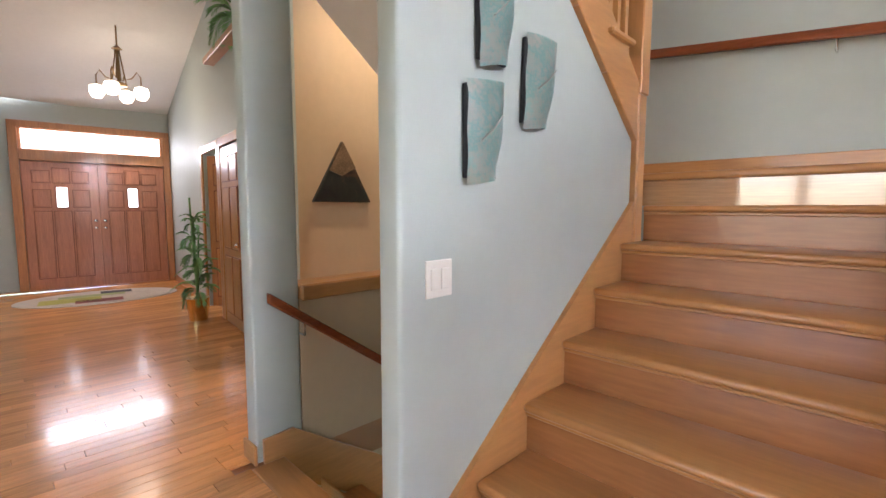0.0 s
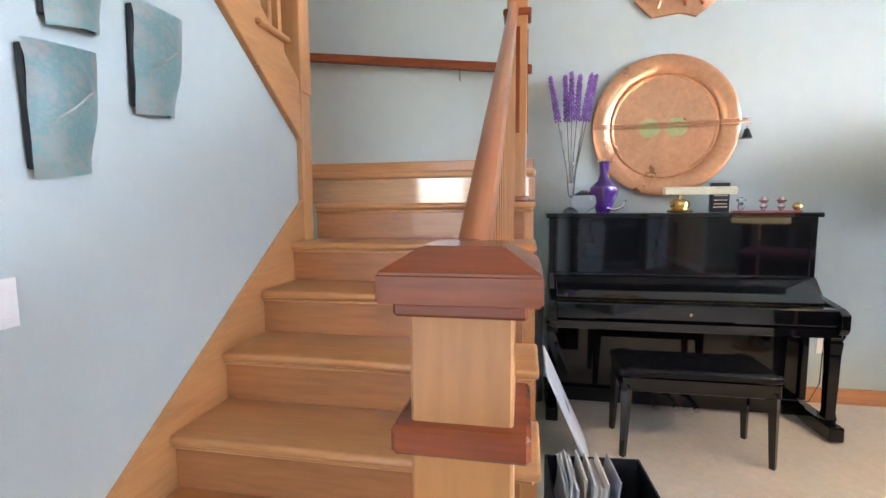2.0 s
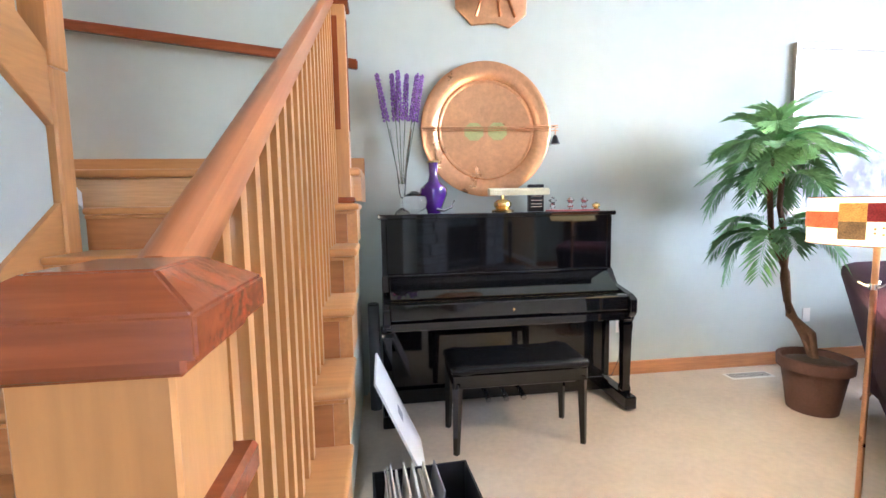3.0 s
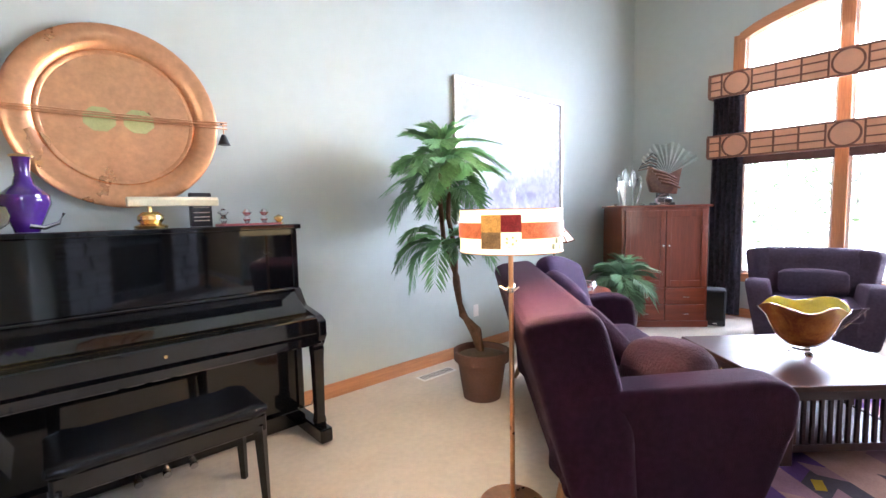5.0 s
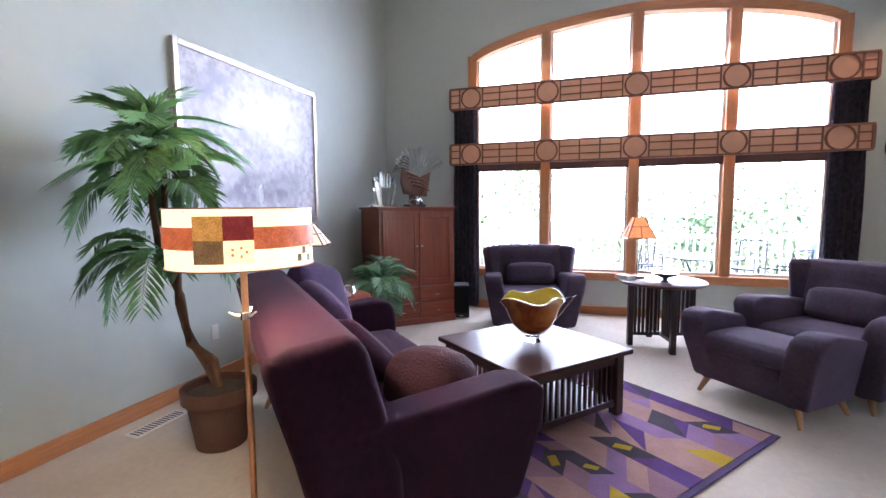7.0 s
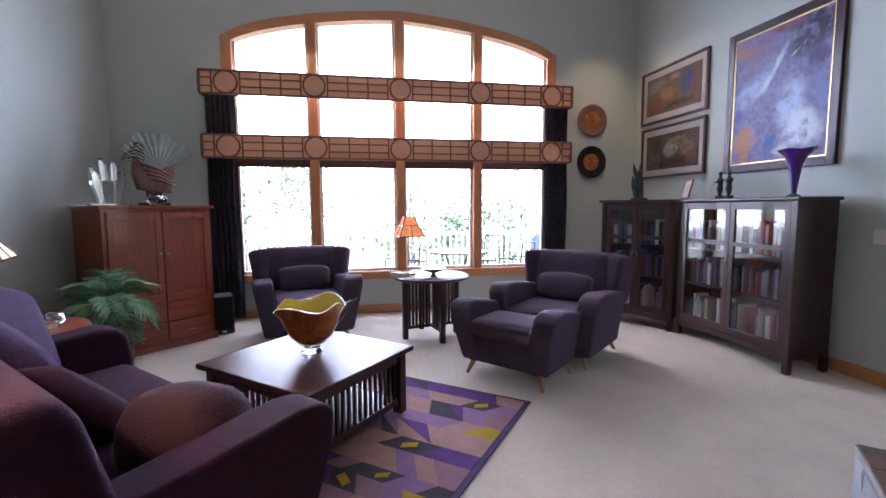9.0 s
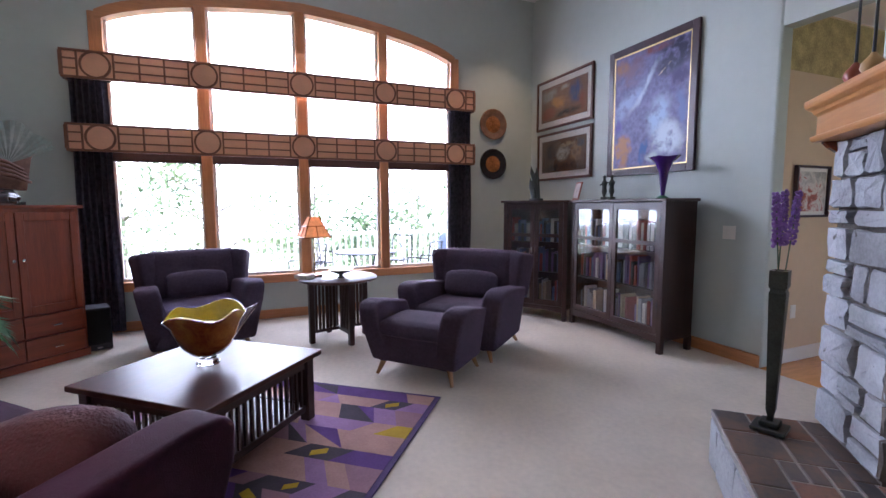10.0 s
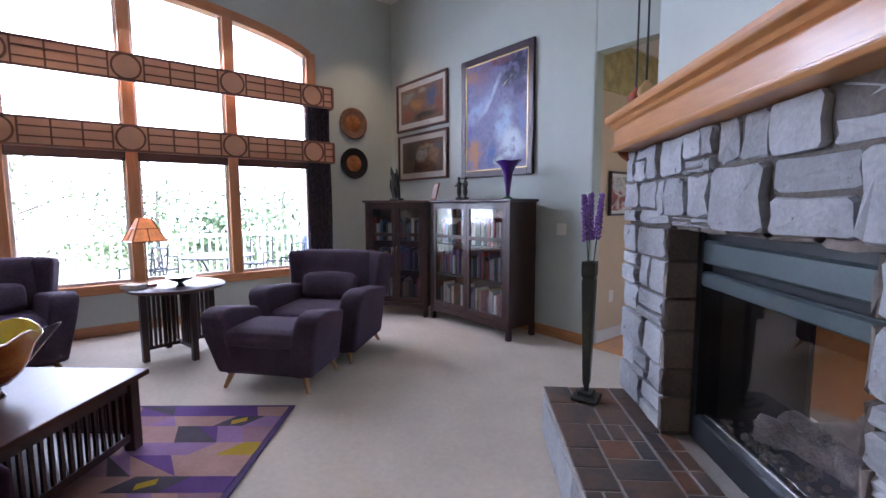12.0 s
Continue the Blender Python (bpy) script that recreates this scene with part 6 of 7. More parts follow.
# ---------------------------------------------------------------- lamps
def drum_lamp():
    e = empty("floor_lamp", pose(1.93, 2.36, 0), "copper floor lamp with a glowing patchwork drum shade", "floor lamp")
    part("base", lt([(0.0, 0.0), (0.15, 0.0), (0.15, 0.012), (0.03, 0.022), (0.012, 0.04)], 32), COPPER, e, smooth=True)
    part("pole", lt([(0.011, 0.02), (0.011, 1.30)], 12), COPPER, e, smooth=True)
    for k in (0, 120, 240):
        part("twig_finial", tb([(0, 0, 1.0), (0.03, 0.0, 1.005), (0.05, 0.0, 1.018)], 0.007, 6, 0.004), CHROME, e, "silver twig", True, pose(0, 0, 0, 0, 0, k + 20))
    part("collar", lt([(0.0, 0.985), (0.018, 0.99), (0.018, 1.012), (0.0, 1.018)], 12), CHROME, e, smooth=True)
    R, z0, z1 = 0.218, 1.172, 1.355
    GLOW = mat("lit_parchment_shade", (0.85, 0.72, 0.42), 0.6, vary=0.08, emit=(1.0, 0.72, 0.30), power=0.27)
    AMB = [mat("patch_%s" % n, c, 0.5, vary=0.85, scale=22, emit=c2, power=p) for n, c, c2, p in (("rust", (0.42, 0.13, 0.05), (0.75, 0.16, 0.04), 0.10), ("amber", (0.45, 0.24, 0.06), (0.75, 0.32, 0.05), 0.10), ("oxblood", (0.20, 0.03, 0.03), (0.4, 0.03, 0.02), 0.06), ("umber", (0.22, 0.13, 0.05), (0.4, 0.2, 0.06), 0.06), ("cream", (0.85, 0.75, 0.4), (1.0, 0.72, 0.25), 0.24))]

    FERN = mat("pressed_fern", (0.30, 0.30, 0.12), 0.6, vary=0.3, scale=20)

    def strip(a0, a1, za, zb, rr, mt, nm, lb=""):
        bm = bmesh.new()
        n = max(3, int((a1 - a0) / 5))
        pts = []
        for q in (rr, rr + 0.003):
            pts.append([[bm.verts.new((q * math.cos(radians(a0 + (a1 - a0) * i / n)), q * math.sin(radians(a0 + (a1 - a0) * i / n)), z)) for i in range(n + 1)] for z in (za, zb)])
        for layer in pts:
            for i in range(n):
                bm.faces.new((layer[0][i], layer[0][i + 1], layer[1][i + 1], layer[1][i]))
        for r in (0, 1):
            for i in range(n):
                bm.faces.new((pts[0][r][i], pts[0][r][i + 1], pts[1][r][i + 1], pts[1][r][i]))
        return part(nm, bm, mt, sh, lb, True)
    bm = bmesh.new()
    n = 64
    rings = [[bm.verts.new((q * math.cos(2 * math.pi * i / n), q * math.sin(2 * math.pi * i / n), z)) for i in range(n)] for q, z in ((R, z0), (R, z1), (R - 0.004, z1), (R - 0.004, z0), (R, z0))]
    for a, b in zip(rings, rings[1:]):
        for i in range(n):
            bm.faces.new((a[i], a[(i + 1) % n], b[(i + 1) % n], b[i]))
    sh = part("shade", bm, GLOW, e, "lit parchment drum shade", True)
    c = 222.0
    h = z1 - z0
    strip(c - 200, c + 158, z0 + h * 0.35, z0 + h * 0.70, R + 0.002, AMB[0], "rust_band", "rust paper band")
    for a0, a1, za, zb, k in ((-33, -12, 0.50, 0.87, 1), (-33, -12, 0.14, 0.50, 3), (-12, 8, 0.50, 0.87, 2), (-12, 8, 0.14, 0.50, 4)):
        strip(c + a0, c + a1, z0 + h * za, z0 + h * zb, R + 0.006, AMB[k], "paper_square")
    for k in range(5):
        an = c - 2 + 5 * math.cos(k * 1.257)
        strip(an - 0.8, an + 0.8, z0 + h * (0.30 + 0.07 * math.sin(k * 1.257)), z0 + h * (0.34 + 0.07 * math.sin(k * 1.257)), R + 0.010, AMB[0], "pressed_petal")
    for k, (da, zz) in enumerate(((44, 0.10), (50, 0.22), (57, 0.08), (62, 0.3))):
        strip(c + da, c + da + 4, z0 + h * zz, z0 + h * (zz + 0.12), R + 0.004, FERN, "pressed_leaf", "pressed green leaf")
    for zz in (z0, z1 - 0.004):
        strip(0, 359, zz, zz + 0.004, R + 0.001, COPPER, "rim_wire")
    bm = bmesh.new()
    bmesh.ops.create_uvsphere(bm, u_segments=14, v_segments=10, radius=0.032)
    part("bulb", bm, mat("lit_bulb", (1, 0.95, 0.85), 0.4, emit=(1.0, 0.8, 0.5), power=1.5), e, "glowing bulb", True, pose(0, 0, 1.24))
    part("spider", tb([(-R, 0, 1.345), (0, 0, 1.30), (R, 0, 1.345)], 0.003, 6), IRON, e)
    lamp("floor_lamp_bulb", "POINT", 9.0, pose(1.93, 2.36, 1.29), (1.0, 0.75, 0.45), 0.05)


drum_lamp()
solid("lamp_flex", tb([(1.93 + 0.1, 2.32, 0.012), (2.1, 2.2, 0.01), (2.12, 2.05, 0.012), (2.22, 2.0, 0.05)], 0.004, 6), IRON, "black lamp cord lying on the carpet", "cord", smooth=True)
solid("power_adapter", bx(-0.035, -0.025, 0, 0.035, 0.025, 0.05, bevel=0.005), IRON, "black plug adapter on the carpet", "adapter", m=pose(2.20, 2.06, 0.002, 0, 0, 30))


def table_lamp(m, h, r0, r1, sh, label, glow):
    e = empty("table_lamp", m, label, "table lamp")
    part("base", bx(-0.06, -0.06, 0, 0.06, 0.06, 0.018, bevel=0.004), REDWOOD["x"], e)
    part("stem", lt([(0.007, 0.015), (0.007, h - 0.02)], 10), BRASS, e, smooth=True)
    bm = bmesh.new()
    z0, z1 = h - sh, h
    for k in range(4):
        c = [(math.cos(radians(45 + 90 * (k + j))), math.sin(radians(45 + 90 * (k + j)))) for j in (0, 1)]
        q = [(c[0][0] * r0, c[0][1] * r0, z0), (c[1][0] * r0, c[1][1] * r0, z0), (c[1][0] * r1, c[1][1] * r1, z1), (c[0][0] * r1, c[0][1] * r1, z1)]
        bm.faces.new([bm.verts.new(p) for p in q])
    bmesh.ops.solidify(bm, geom=list(bm.faces), thickness=0.004)
    s = part("shade", bm, glow, e, "mica pyramid shade")
    for k in range(4):
        a = radians(45 + 90 * k)
        part("shade_rib", tb([(math.cos(a) * r0, math.sin(a) * r0, z0), (math.cos(a) * r1, math.sin(a) * r1, z1)], 0.006, 6), CHERRY["z"], s)
        b = radians(45 + 90 * (k + 1))
        part("shade_edge", tb([(math.cos(a) * r0, math.sin(a) * r0, z0), (math.cos(b) * r0, math.sin(b) * r0, z0)], 0.006, 6), CHERRY["z"], s)
        rm, zm = r0 * 0.45 + r1 * 0.55, z0 + sh * 0.55
        part("shade_bar", tb([(math.cos(a) * rm * 1.01, math.sin(a) * rm * 1.01, zm), (math.cos(b) * rm * 1.01, math.sin(b) * rm * 1.01, zm)], 0.004, 6), CHERRY["z"], s)
        for f in (0.5,):
            p0 = Vector((math.cos(a), math.sin(a), 0)).lerp(Vector((math.cos(b), math.sin(b), 0)), f)
            part("shade_bar", tb([(p0.x * r0 * 1.01, p0.y * r0 * 1.01, z0), (p0.x * (r0 * 0.45 + r1 * 0.55) * 1.02, p0.y * (r0 * 0.45 + r1 * 0.55) * 1.02, z0 + sh * 0.55)], 0.004, 6), CHERRY["z"], s)
    bm = bmesh.new()
    bmesh.ops.create_uvsphere(bm, u_segments=10, v_segments=8, radius=0.025)
    part("bulb", bm, bpy.data.materials["lit_bulb"], e, "glowing bulb", True, pose(0, 0, h - sh * 0.55))
    return e


MICA = mat("amber_mica", (0.50, 0.19, 0.08), 0.5, vary=0.6, scale=10, emit=(1.0, 0.45, 0.15), power=0.10)
CREAMS = mat("cream_art_glass", (0.82, 0.77, 0.66), 0.5, vary=0.12, scale=18, emit=(1.0, 0.86, 0.6), power=0.08)
table_lamp(pose(5.56, 0.83, 0.646, 0, 0, 12), 0.60, 0.185, 0.065, 0.20, "mission lamp with an amber mica shade", MICA)
table_lamp(pose(3.99, 3.54, 0.601, 0, 0, 20), 0.62, 0.22, 0.06, 0.17, "small lamp with a cream pyramid shade", CREAMS)
BRONZE = mat("aged_bronze", (0.30, 0.19, 0.09), 0.35, 0.9, vary=0.25, scale=12)
ch = empty("chandelier", pose(-7.3, 1.78, 2.74), "brass chandelier with ribbed glass globes", "chandelier")
part("stem", tb([(0, 0, 0.25), (0, 0, 0.88)], 0.009, 8), BRONZE, ch)
part("hub", lt([(0.0, 0.10), (0.085, 0.12), (0.09, 0.15), (0.016, 0.18), (0.014, 0.55), (0.06, 0.57), (0.0, 0.62)], 20), BRONZE, ch, smooth=True)
GLOBE = mat("lit_ribbed_glass", (0.95, 0.9, 0.8), 0.3, emit=(1.0, 0.85, 0.6), power=1.0)
for k in range(4):
    a = radians(62 + 90 * k)
    c, s = math.cos(a), math.sin(a)
    r = 0.24
    arm_ = part("arm", tb([(0.02 * c, 0.02 * s, 0.55), (0.07 * c, 0.07 * s, 0.20), (0.14 * c, 0.14 * s, 0.22), (0.20 * c, 0.20 * s, 0.30), (r * c, r * s, 0.24), (r * c, r * s, 0.12)], 0.008, 8), BRONZE, ch, smooth=True)
    part("globe", lt([(0.03, 0.12), (0.072, 0.105), (0.082, 0.06), (0.076, 0.01), (0.045, -0.035), (0.0, -0.042)], 18), GLOBE, arm_, "lit ribbed globe", True, pose(r * c, r * s, 0))
lamp("chandelier_glow", "POINT", 1.4, pose(-7.3, 1.78, 2.55), (1.0, 0.8, 0.55), 0.2)
hd_ = lamp("hall_downlight", "SPOT", 28, look((-3.4, 3.2, 4.1), (-3.7, 3.2, 0.0)), (1.0, 0.74, 0.42), 0.08)
hd_.data.spot_size, hd_.data.spot_blend = radians(96), 1.0

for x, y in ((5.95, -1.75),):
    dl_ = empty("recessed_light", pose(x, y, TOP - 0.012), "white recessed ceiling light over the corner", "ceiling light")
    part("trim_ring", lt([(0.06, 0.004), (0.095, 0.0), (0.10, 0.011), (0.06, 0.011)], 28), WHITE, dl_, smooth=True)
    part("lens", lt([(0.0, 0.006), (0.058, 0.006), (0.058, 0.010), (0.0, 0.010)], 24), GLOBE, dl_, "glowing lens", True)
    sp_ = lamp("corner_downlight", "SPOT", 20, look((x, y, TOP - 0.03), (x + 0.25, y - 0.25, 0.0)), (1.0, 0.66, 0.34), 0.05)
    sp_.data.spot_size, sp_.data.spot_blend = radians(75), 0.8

# ---------------------------------------------------------------- plants
FROND = mat("palm_leaflet", (0.17, 0.36, 0.13), 0.45, vary=0.45, scale=5, per_object=0.5)
FROND2 = mat("blue_green_leaflet", (0.22, 0.38, 0.21), 0.38, vary=0.45, scale=5, per_object=0.5)
STALK = mat("green_stalk", (0.09, 0.14, 0.05), 0.6)
BARK = mat("twisted_bark", (0.12, 0.065, 0.035), 0.85, vary=0.45, scale=20, bump=0.7, bscale=60)
TERRA = mat("brown_terracotta", (0.105, 0.052, 0.036), 0.7, vary=0.2, scale=7, bump=0.15)
SOIL = mat("moss_topdressing", (0.05, 0.035, 0.022), 0.95, vary=0.5, scale=30, bump=0.8)


def frond_mesh(name, length, droop, pairs, leaf, material, seed):
    """One feather frond along +x: an arching stalk with paired narrow leaflets that hang at their tips."""
    r = random.Random(seed)
    bm = bmesh.new()
    def at(t):
        return Vector((length * (t - 0.30 * t * t), 0.03 * length * math.sin(3 * t + seed), length * (0.50 * t - droop * t * t)))
    tube(bm, [at(i / 8) for i in range(9)], 0.005, 5, 0.0012)
    for i in range(pairs):
        t = 0.14 + 0.86 * i / (pairs - 1)
        p, d = at(t), (at(min(1, t + 0.03)) - at(t - 0.03)).normalized()
        ll = leaf * (0.40 + 0.85 * math.sin(math.pi * min(1, 0.10 + 0.82 * t)) ** 0.7) * r.uniform(0.8, 1.15)
        for s in (-1, 1):
            side = Vector((0, s, 0)) * 0.80 + d * r.uniform(0.55, 0.85) + Vector((0, 0, 0.16 - 0.35 * t + r.uniform(-0.16, 0.16)))
            side.normalize()
            mid = p + side * ll * 0.55 + Vector((0, 0, -0.05 * ll))
            tip = p + side * ll + Vector((0, 0, -0.34 * ll))
            w = d.cross(side).cross(side).normalized() * (0.0035 + 0.014 * ll)
            q = [bm.verts.new(v) for v in (p, mid + w, tip, mid - w)]
            bm.faces.new((q[0], q[1], q[2]))
            bm.faces.new((q[0], q[2], q[3]))
    me = bpy.data.meshes.new(name)
    bm.to_mesh(me)
    bm.free()
    me.materials.append(material)
    return me


def crown(parent, meshes, heads, seed):
    """Fronds set round each head, older ones lower."""
    r = random.Random(seed)
    for (x, y, z, n, size, lift, a0, a1) in heads:
        for i in range(n):
            ob = new("frond", r.choice(meshes))
            ob.parent = parent
            k = i / max(1, n - 1)
            s = size * r.uniform(0.82, 1.1)
            ob.matrix_basis = pose(x, y, z - 0.06 * (1 - k), r.uniform(-14, 14), -(lift * k - 12 + r.uniform(-8, 8)), a0 + (a1 - a0) * ((i * 0.618) % 1.0) + r.uniform(-8, 8)) @ Matrix.Diagonal((s, s, s, 1))


palmm = [frond_mesh("palm_frond", 0.50, d, 30, 0.125, FROND, i) for i, d in enumerate((0.55, 0.80, 1.05, 0.68))]
palm = empty("palm_tree", pose(2.73, 3.30, 0.002), "tall artificial palm with twisted trunks in a terracotta pot", "palm")
part("pot", lt([(0.0, 0.0), (0.135, 0.0), (0.175, 0.27), (0.20, 0.275), (0.203, 0.345), (0.19, 0.35), (0.178, 0.34), (0.172, 0.30), (0.0, 0.30)], 32), TERRA, palm, "brown terracotta pot", True)
part("moss", lt([(0.0, 0.335), (0.09, 0.33), (0.171, 0.305)], 24), SOIL, palm, "brown moss", True)
for pts in ([(0.0, 0.0, 0.30), (0.01, 0.04, 0.48), (-0.03, 0.17, 0.58), (-0.05, 0.17, 0.68), (-0.05, 0.19, 0.86), (-0.10, 0.27, 1.10), (-0.12, 0.28, 1.40), (-0.12, 0.28, 1.72)],
            [(0.02, 0.02, 0.30), (-0.02, 0.06, 0.46), (-0.02, 0.14, 0.56), (-0.02, 0.20, 0.66), (-0.06, 0.20, 0.82), (-0.06, 0.19, 1.05), (-0.08, 0.24, 1.30), (-0.05, 0.26, 1.55)]):
    part("trunk", tb(pts, 0.026, 10, 0.016), BARK, palm, "twisted brown trunk", True)
crown(palm, palmm, ((-0.12, 0.26, 1.68, 20, 0.98, 92, 0, 360), (-0.15, 0.22, 1.52, 11, 1.06, 62, 40, 400), (-0.15, 0.20, 1.14, 9, 0.95, 36, 110, 330)), 3)

small = [frond_mesh("plant_frond", 0.52, d, 22, 0.16, FROND2, 20 + i) for i, d in enumerate((0.50, 0.75, 1.0))]
pl2 = empty("potted_palm", pose(4.86, 3.29, 0.002), "bushy parlour palm in a dark wicker basket", "potted plant")
bm = bmesh.new()
lathe(bm, [(0.0, 0.0), (0.11, 0.0)] + [(0.112 + 0.0018 * k + (0.005 if k % 2 else 0.0), 0.012 + 0.014 * k) for k in range(20)] + [(0.14, 0.285), (0.13, 0.25), (0.0, 0.25)], 28)
part("basket", bm, mat("dark_wicker", (0.055, 0.035, 0.025), 0.7, vary=0.5, scale=40, bump=0.6, bscale=90), pl2, "dark wicker basket", True, Matrix.Diagonal((1.1, 1.1, 1.45, 1)))
for k in range(5):
    part("stalk", tb([(0.03 * math.cos(k * 1.3), 0.03 * math.sin(k * 1.3), 0.34), (0.0, 0.0, 0.62)], 0.008, 6), STALK, pl2)
crown(pl2, small, ((0, 0, 0.62, 16, 0.80, 96, 0, 360), (0, 0, 0.56, 12, 0.86, 60, 0, 360)), 6)
fpl = empty("foyer_plant", FOY @ pose(-0.95, -0.28, 0.002), "leafy dracaena in a shiny brass pot", "potted plant")
part("pot", lt([(0.0, 0.0), (0.10, 0.0), (0.13, 0.26), (0.135, 0.27), (0.12, 0.27), (0.0, 0.22)], 24), BRASS, fpl, "brass pot", True)
for k in range(4):
    part("cane", tb([(0, 0, 0.2), (0.04 * math.cos(k * 1.6), 0.04 * math.sin(k * 1.6), 0.8 + 0.22 * k)], 0.010, 6), FROND, fpl)
crown(fpl, palmm, tuple((0.04 * math.cos(k * 1.6), 0.04 * math.sin(k * 1.6), 0.40 + 0.20 * k, 8, 0.60 - 0.05 * k, 60, 0, 360) for k in range(5)), 9)
lpl = empty("ledge_plant", FOY @ pose(0.25, 0.0, 3.072), "trailing plant in a brown pot on the ledge", "potted plant")
part("pot", lt([(0.0, 0.0), (0.07, 0.0), (0.085, 0.16), (0.0, 0.15)], 16), TERRA, lpl, smooth=True)
crown(lpl, palmm, ((0, -0.05, 0.16, 9, 0.8, 50, 0, 360),), 12)

LAV = mat("purple_lavender", (0.23, 0.11, 0.36), 0.7, vary=0.35, scale=30)
STEM = mat("green_stem", (0.06, 0.10, 0.05), 0.6)


def spike(parent, p0, p1, seed, n=70, r=0.016, low=0.48):
    """A flower spike: stalk, and whorls of florets over its upper part."""
    q = random.Random(seed)
    a, b = Vector(p0), Vector(p1)
    part("stalk", tb([a, a.lerp(b, 0.5), b], 0.003, 6), STEM, parent)
    bm = bmesh.new()
    for i in range(n):
        t = low + (1.0 - low) * i / n
        an = i * 2.4
        rr_ = r * (1.05 - 0.5 * (i / n))
        c = a.lerp(b, t) + Vector((math.cos(an) * rr_, math.sin(an) * rr_, q.uniform(-0.004, 0.004)))
        bmesh.ops.create_icosphere(bm, subdivisions=1, radius=q.uniform(0.007, 0.011), matrix=Matrix.Translation(c))
    part("flower_spike", bm, LAV, parent, "purple lavender spike")


VERDI = mat("dark_verdigris_bronze", (0.055, 0.06, 0.052), 0.42, 0.7, vary=0.35, scale=12, bump=0.1)
fv = empty("floor_vase", pose(2.21, -0.87, 0.285, 0, 0, 20), "tall tapering bronze vase of lavender on the hearth", "floor vase")
part("foot", bx(-0.07, -0.07, 0, 0.07, 0.07, 0.02, bevel=0.004), VERDI, fv)
part("foot_step", bx(-0.04, -0.04, 0.02, 0.04, 0.04, 0.045, bevel=0.004), VERDI, fv)
part("body", lt([(0.018, 0.045), (0.017, 0.07), (0.026, 0.10), (0.047, 0.66), (0.040, 0.675), (0.050, 0.69), (0.050, 0.765), (0.038, 0.765), (0.034, 0.70), (0.0, 0.68)], 4), VERDI, fv, m=pose(0, 0, 0, 0, 0, 45))
spike(fv, (0, 0, 0.66), (0.02, 0.085, 1.12), 1)
spike(fv, (0.01, 0, 0.66), (0.0, 0.01, 1.13), 2)
spike(fv, (-0.01, 0, 0.66), (-0.03, -0.11, 1.13), 3)

# ---------------------------------------------------------------- things on tables and cases
AMBER = art("amber_glass", ((0.50, (0.055, 0.010, 0.008)), (0.70, (0.24, 0.055, 0.016)), (0.95, (0.50, 0.19, 0.03)), (1.0, (0.58, 0.28, 0.04))), 6.0, 1.0, (0.0, 0.0, 1.5), 0.8, 0.2)
AMBER.node_tree.nodes["Principled BSDF"].inputs["Roughness"].default_value = 0.08
AMBER.node_tree.nodes["Principled BSDF"].inputs["Coat Weight"].default_value = 0.5
YELLOW = mat("yellow_glass", (0.62, 0.46, 0.02), 0.12, vary=0.15, scale=5, coat=0.5)
bowl = empty("glass_bowl", TC @ pose(0.03, 0.02, 0.436), "wavy amber and yellow art glass bowl on the coffee table", "bowl")


def wavy(prof, amp, seg=64):
    bm = bmesh.new()
    vs = lathe(bm, prof, seg)
    zmax = max(z for _, z in prof)
    for v in vs:
        k = max(0.0, v.co.z / zmax - 0.35) ** 2
        a = math.atan2(v.co.y, v.co.x)
        v.co.z += amp * k * math.sin(4 * a + 0.6) + amp * 0.4 * k * math.sin(2 * a)
        f = 1 + 0.35 * k * math.sin(2 * a + 1.0)
        v.co.x, v.co.y = v.co.x * f, v.co.y * f
    return bm


part("foot", lt([(0.0, 0.0), (0.062, 0.0), (0.064, 0.01), (0.048, 0.025), (0.045, 0.045), (0.0, 0.045)], 32), GLASS, bowl, "clear glass foot", True)
part("body", wavy([(0.03, 0.046), (0.085, 0.066), (0.132, 0.115), (0.163, 0.18), (0.185, 0.245), (0.222, 0.30), (0.217, 0.301), (0.179, 0.248), (0.157, 0.185), (0.126, 0.122), (0.080, 0.074), (0.0, 0.062)], 0.05), AMBER, bowl, smooth=True)
part("lining", wavy([(0.0, 0.066), (0.078, 0.078), (0.123, 0.126), (0.154, 0.188), (0.176, 0.251), (0.214, 0.304), (0.209, 0.304), (0.170, 0.254), (0.148, 0.193), (0.117, 0.132), (0.072, 0.084), (0.0, 0.072)], 0.05), YELLOW, bowl, "bright yellow lining", True)
part("lip", bm := pr([(-0.03, -0.10), (0.135, 0.105), (-0.01, 0.07)], "y", -0.008, 0.008, bevel=0.004, seg=2), GLASS, bowl, "flared clear lip", True, pose(0.16, -0.06, 0.20, 0, 0, -35))

CRYST = mat("crystal", (0.96, 0.98, 1.0), 0.02, trans=1.0, vary=0.0, ior=1.5)
cr = empty("crystal_sculpture", AM @ pose(-0.31, -0.06, AH + 0.031), "faceted crystal sculpture on the armoire", "sculpture")
part("base", bx(-0.16, -0.06, 0, 0.16, 0.06, 0.02, bevel=0.004), CRYST, cr)
for sx in (-1, 1):
    part("pillar", pr([(sx * 0.045, 0.0), (sx * 0.085, 0.0), (sx * 0.13, 0.17), (sx * 0.135, 0.25), (sx * 0.10, 0.30), (sx * 0.055, 0.20)], "y", -0.035, 0.035, bevel=0.006), CRYST, cr, m=pose(0, 0, 0.02))
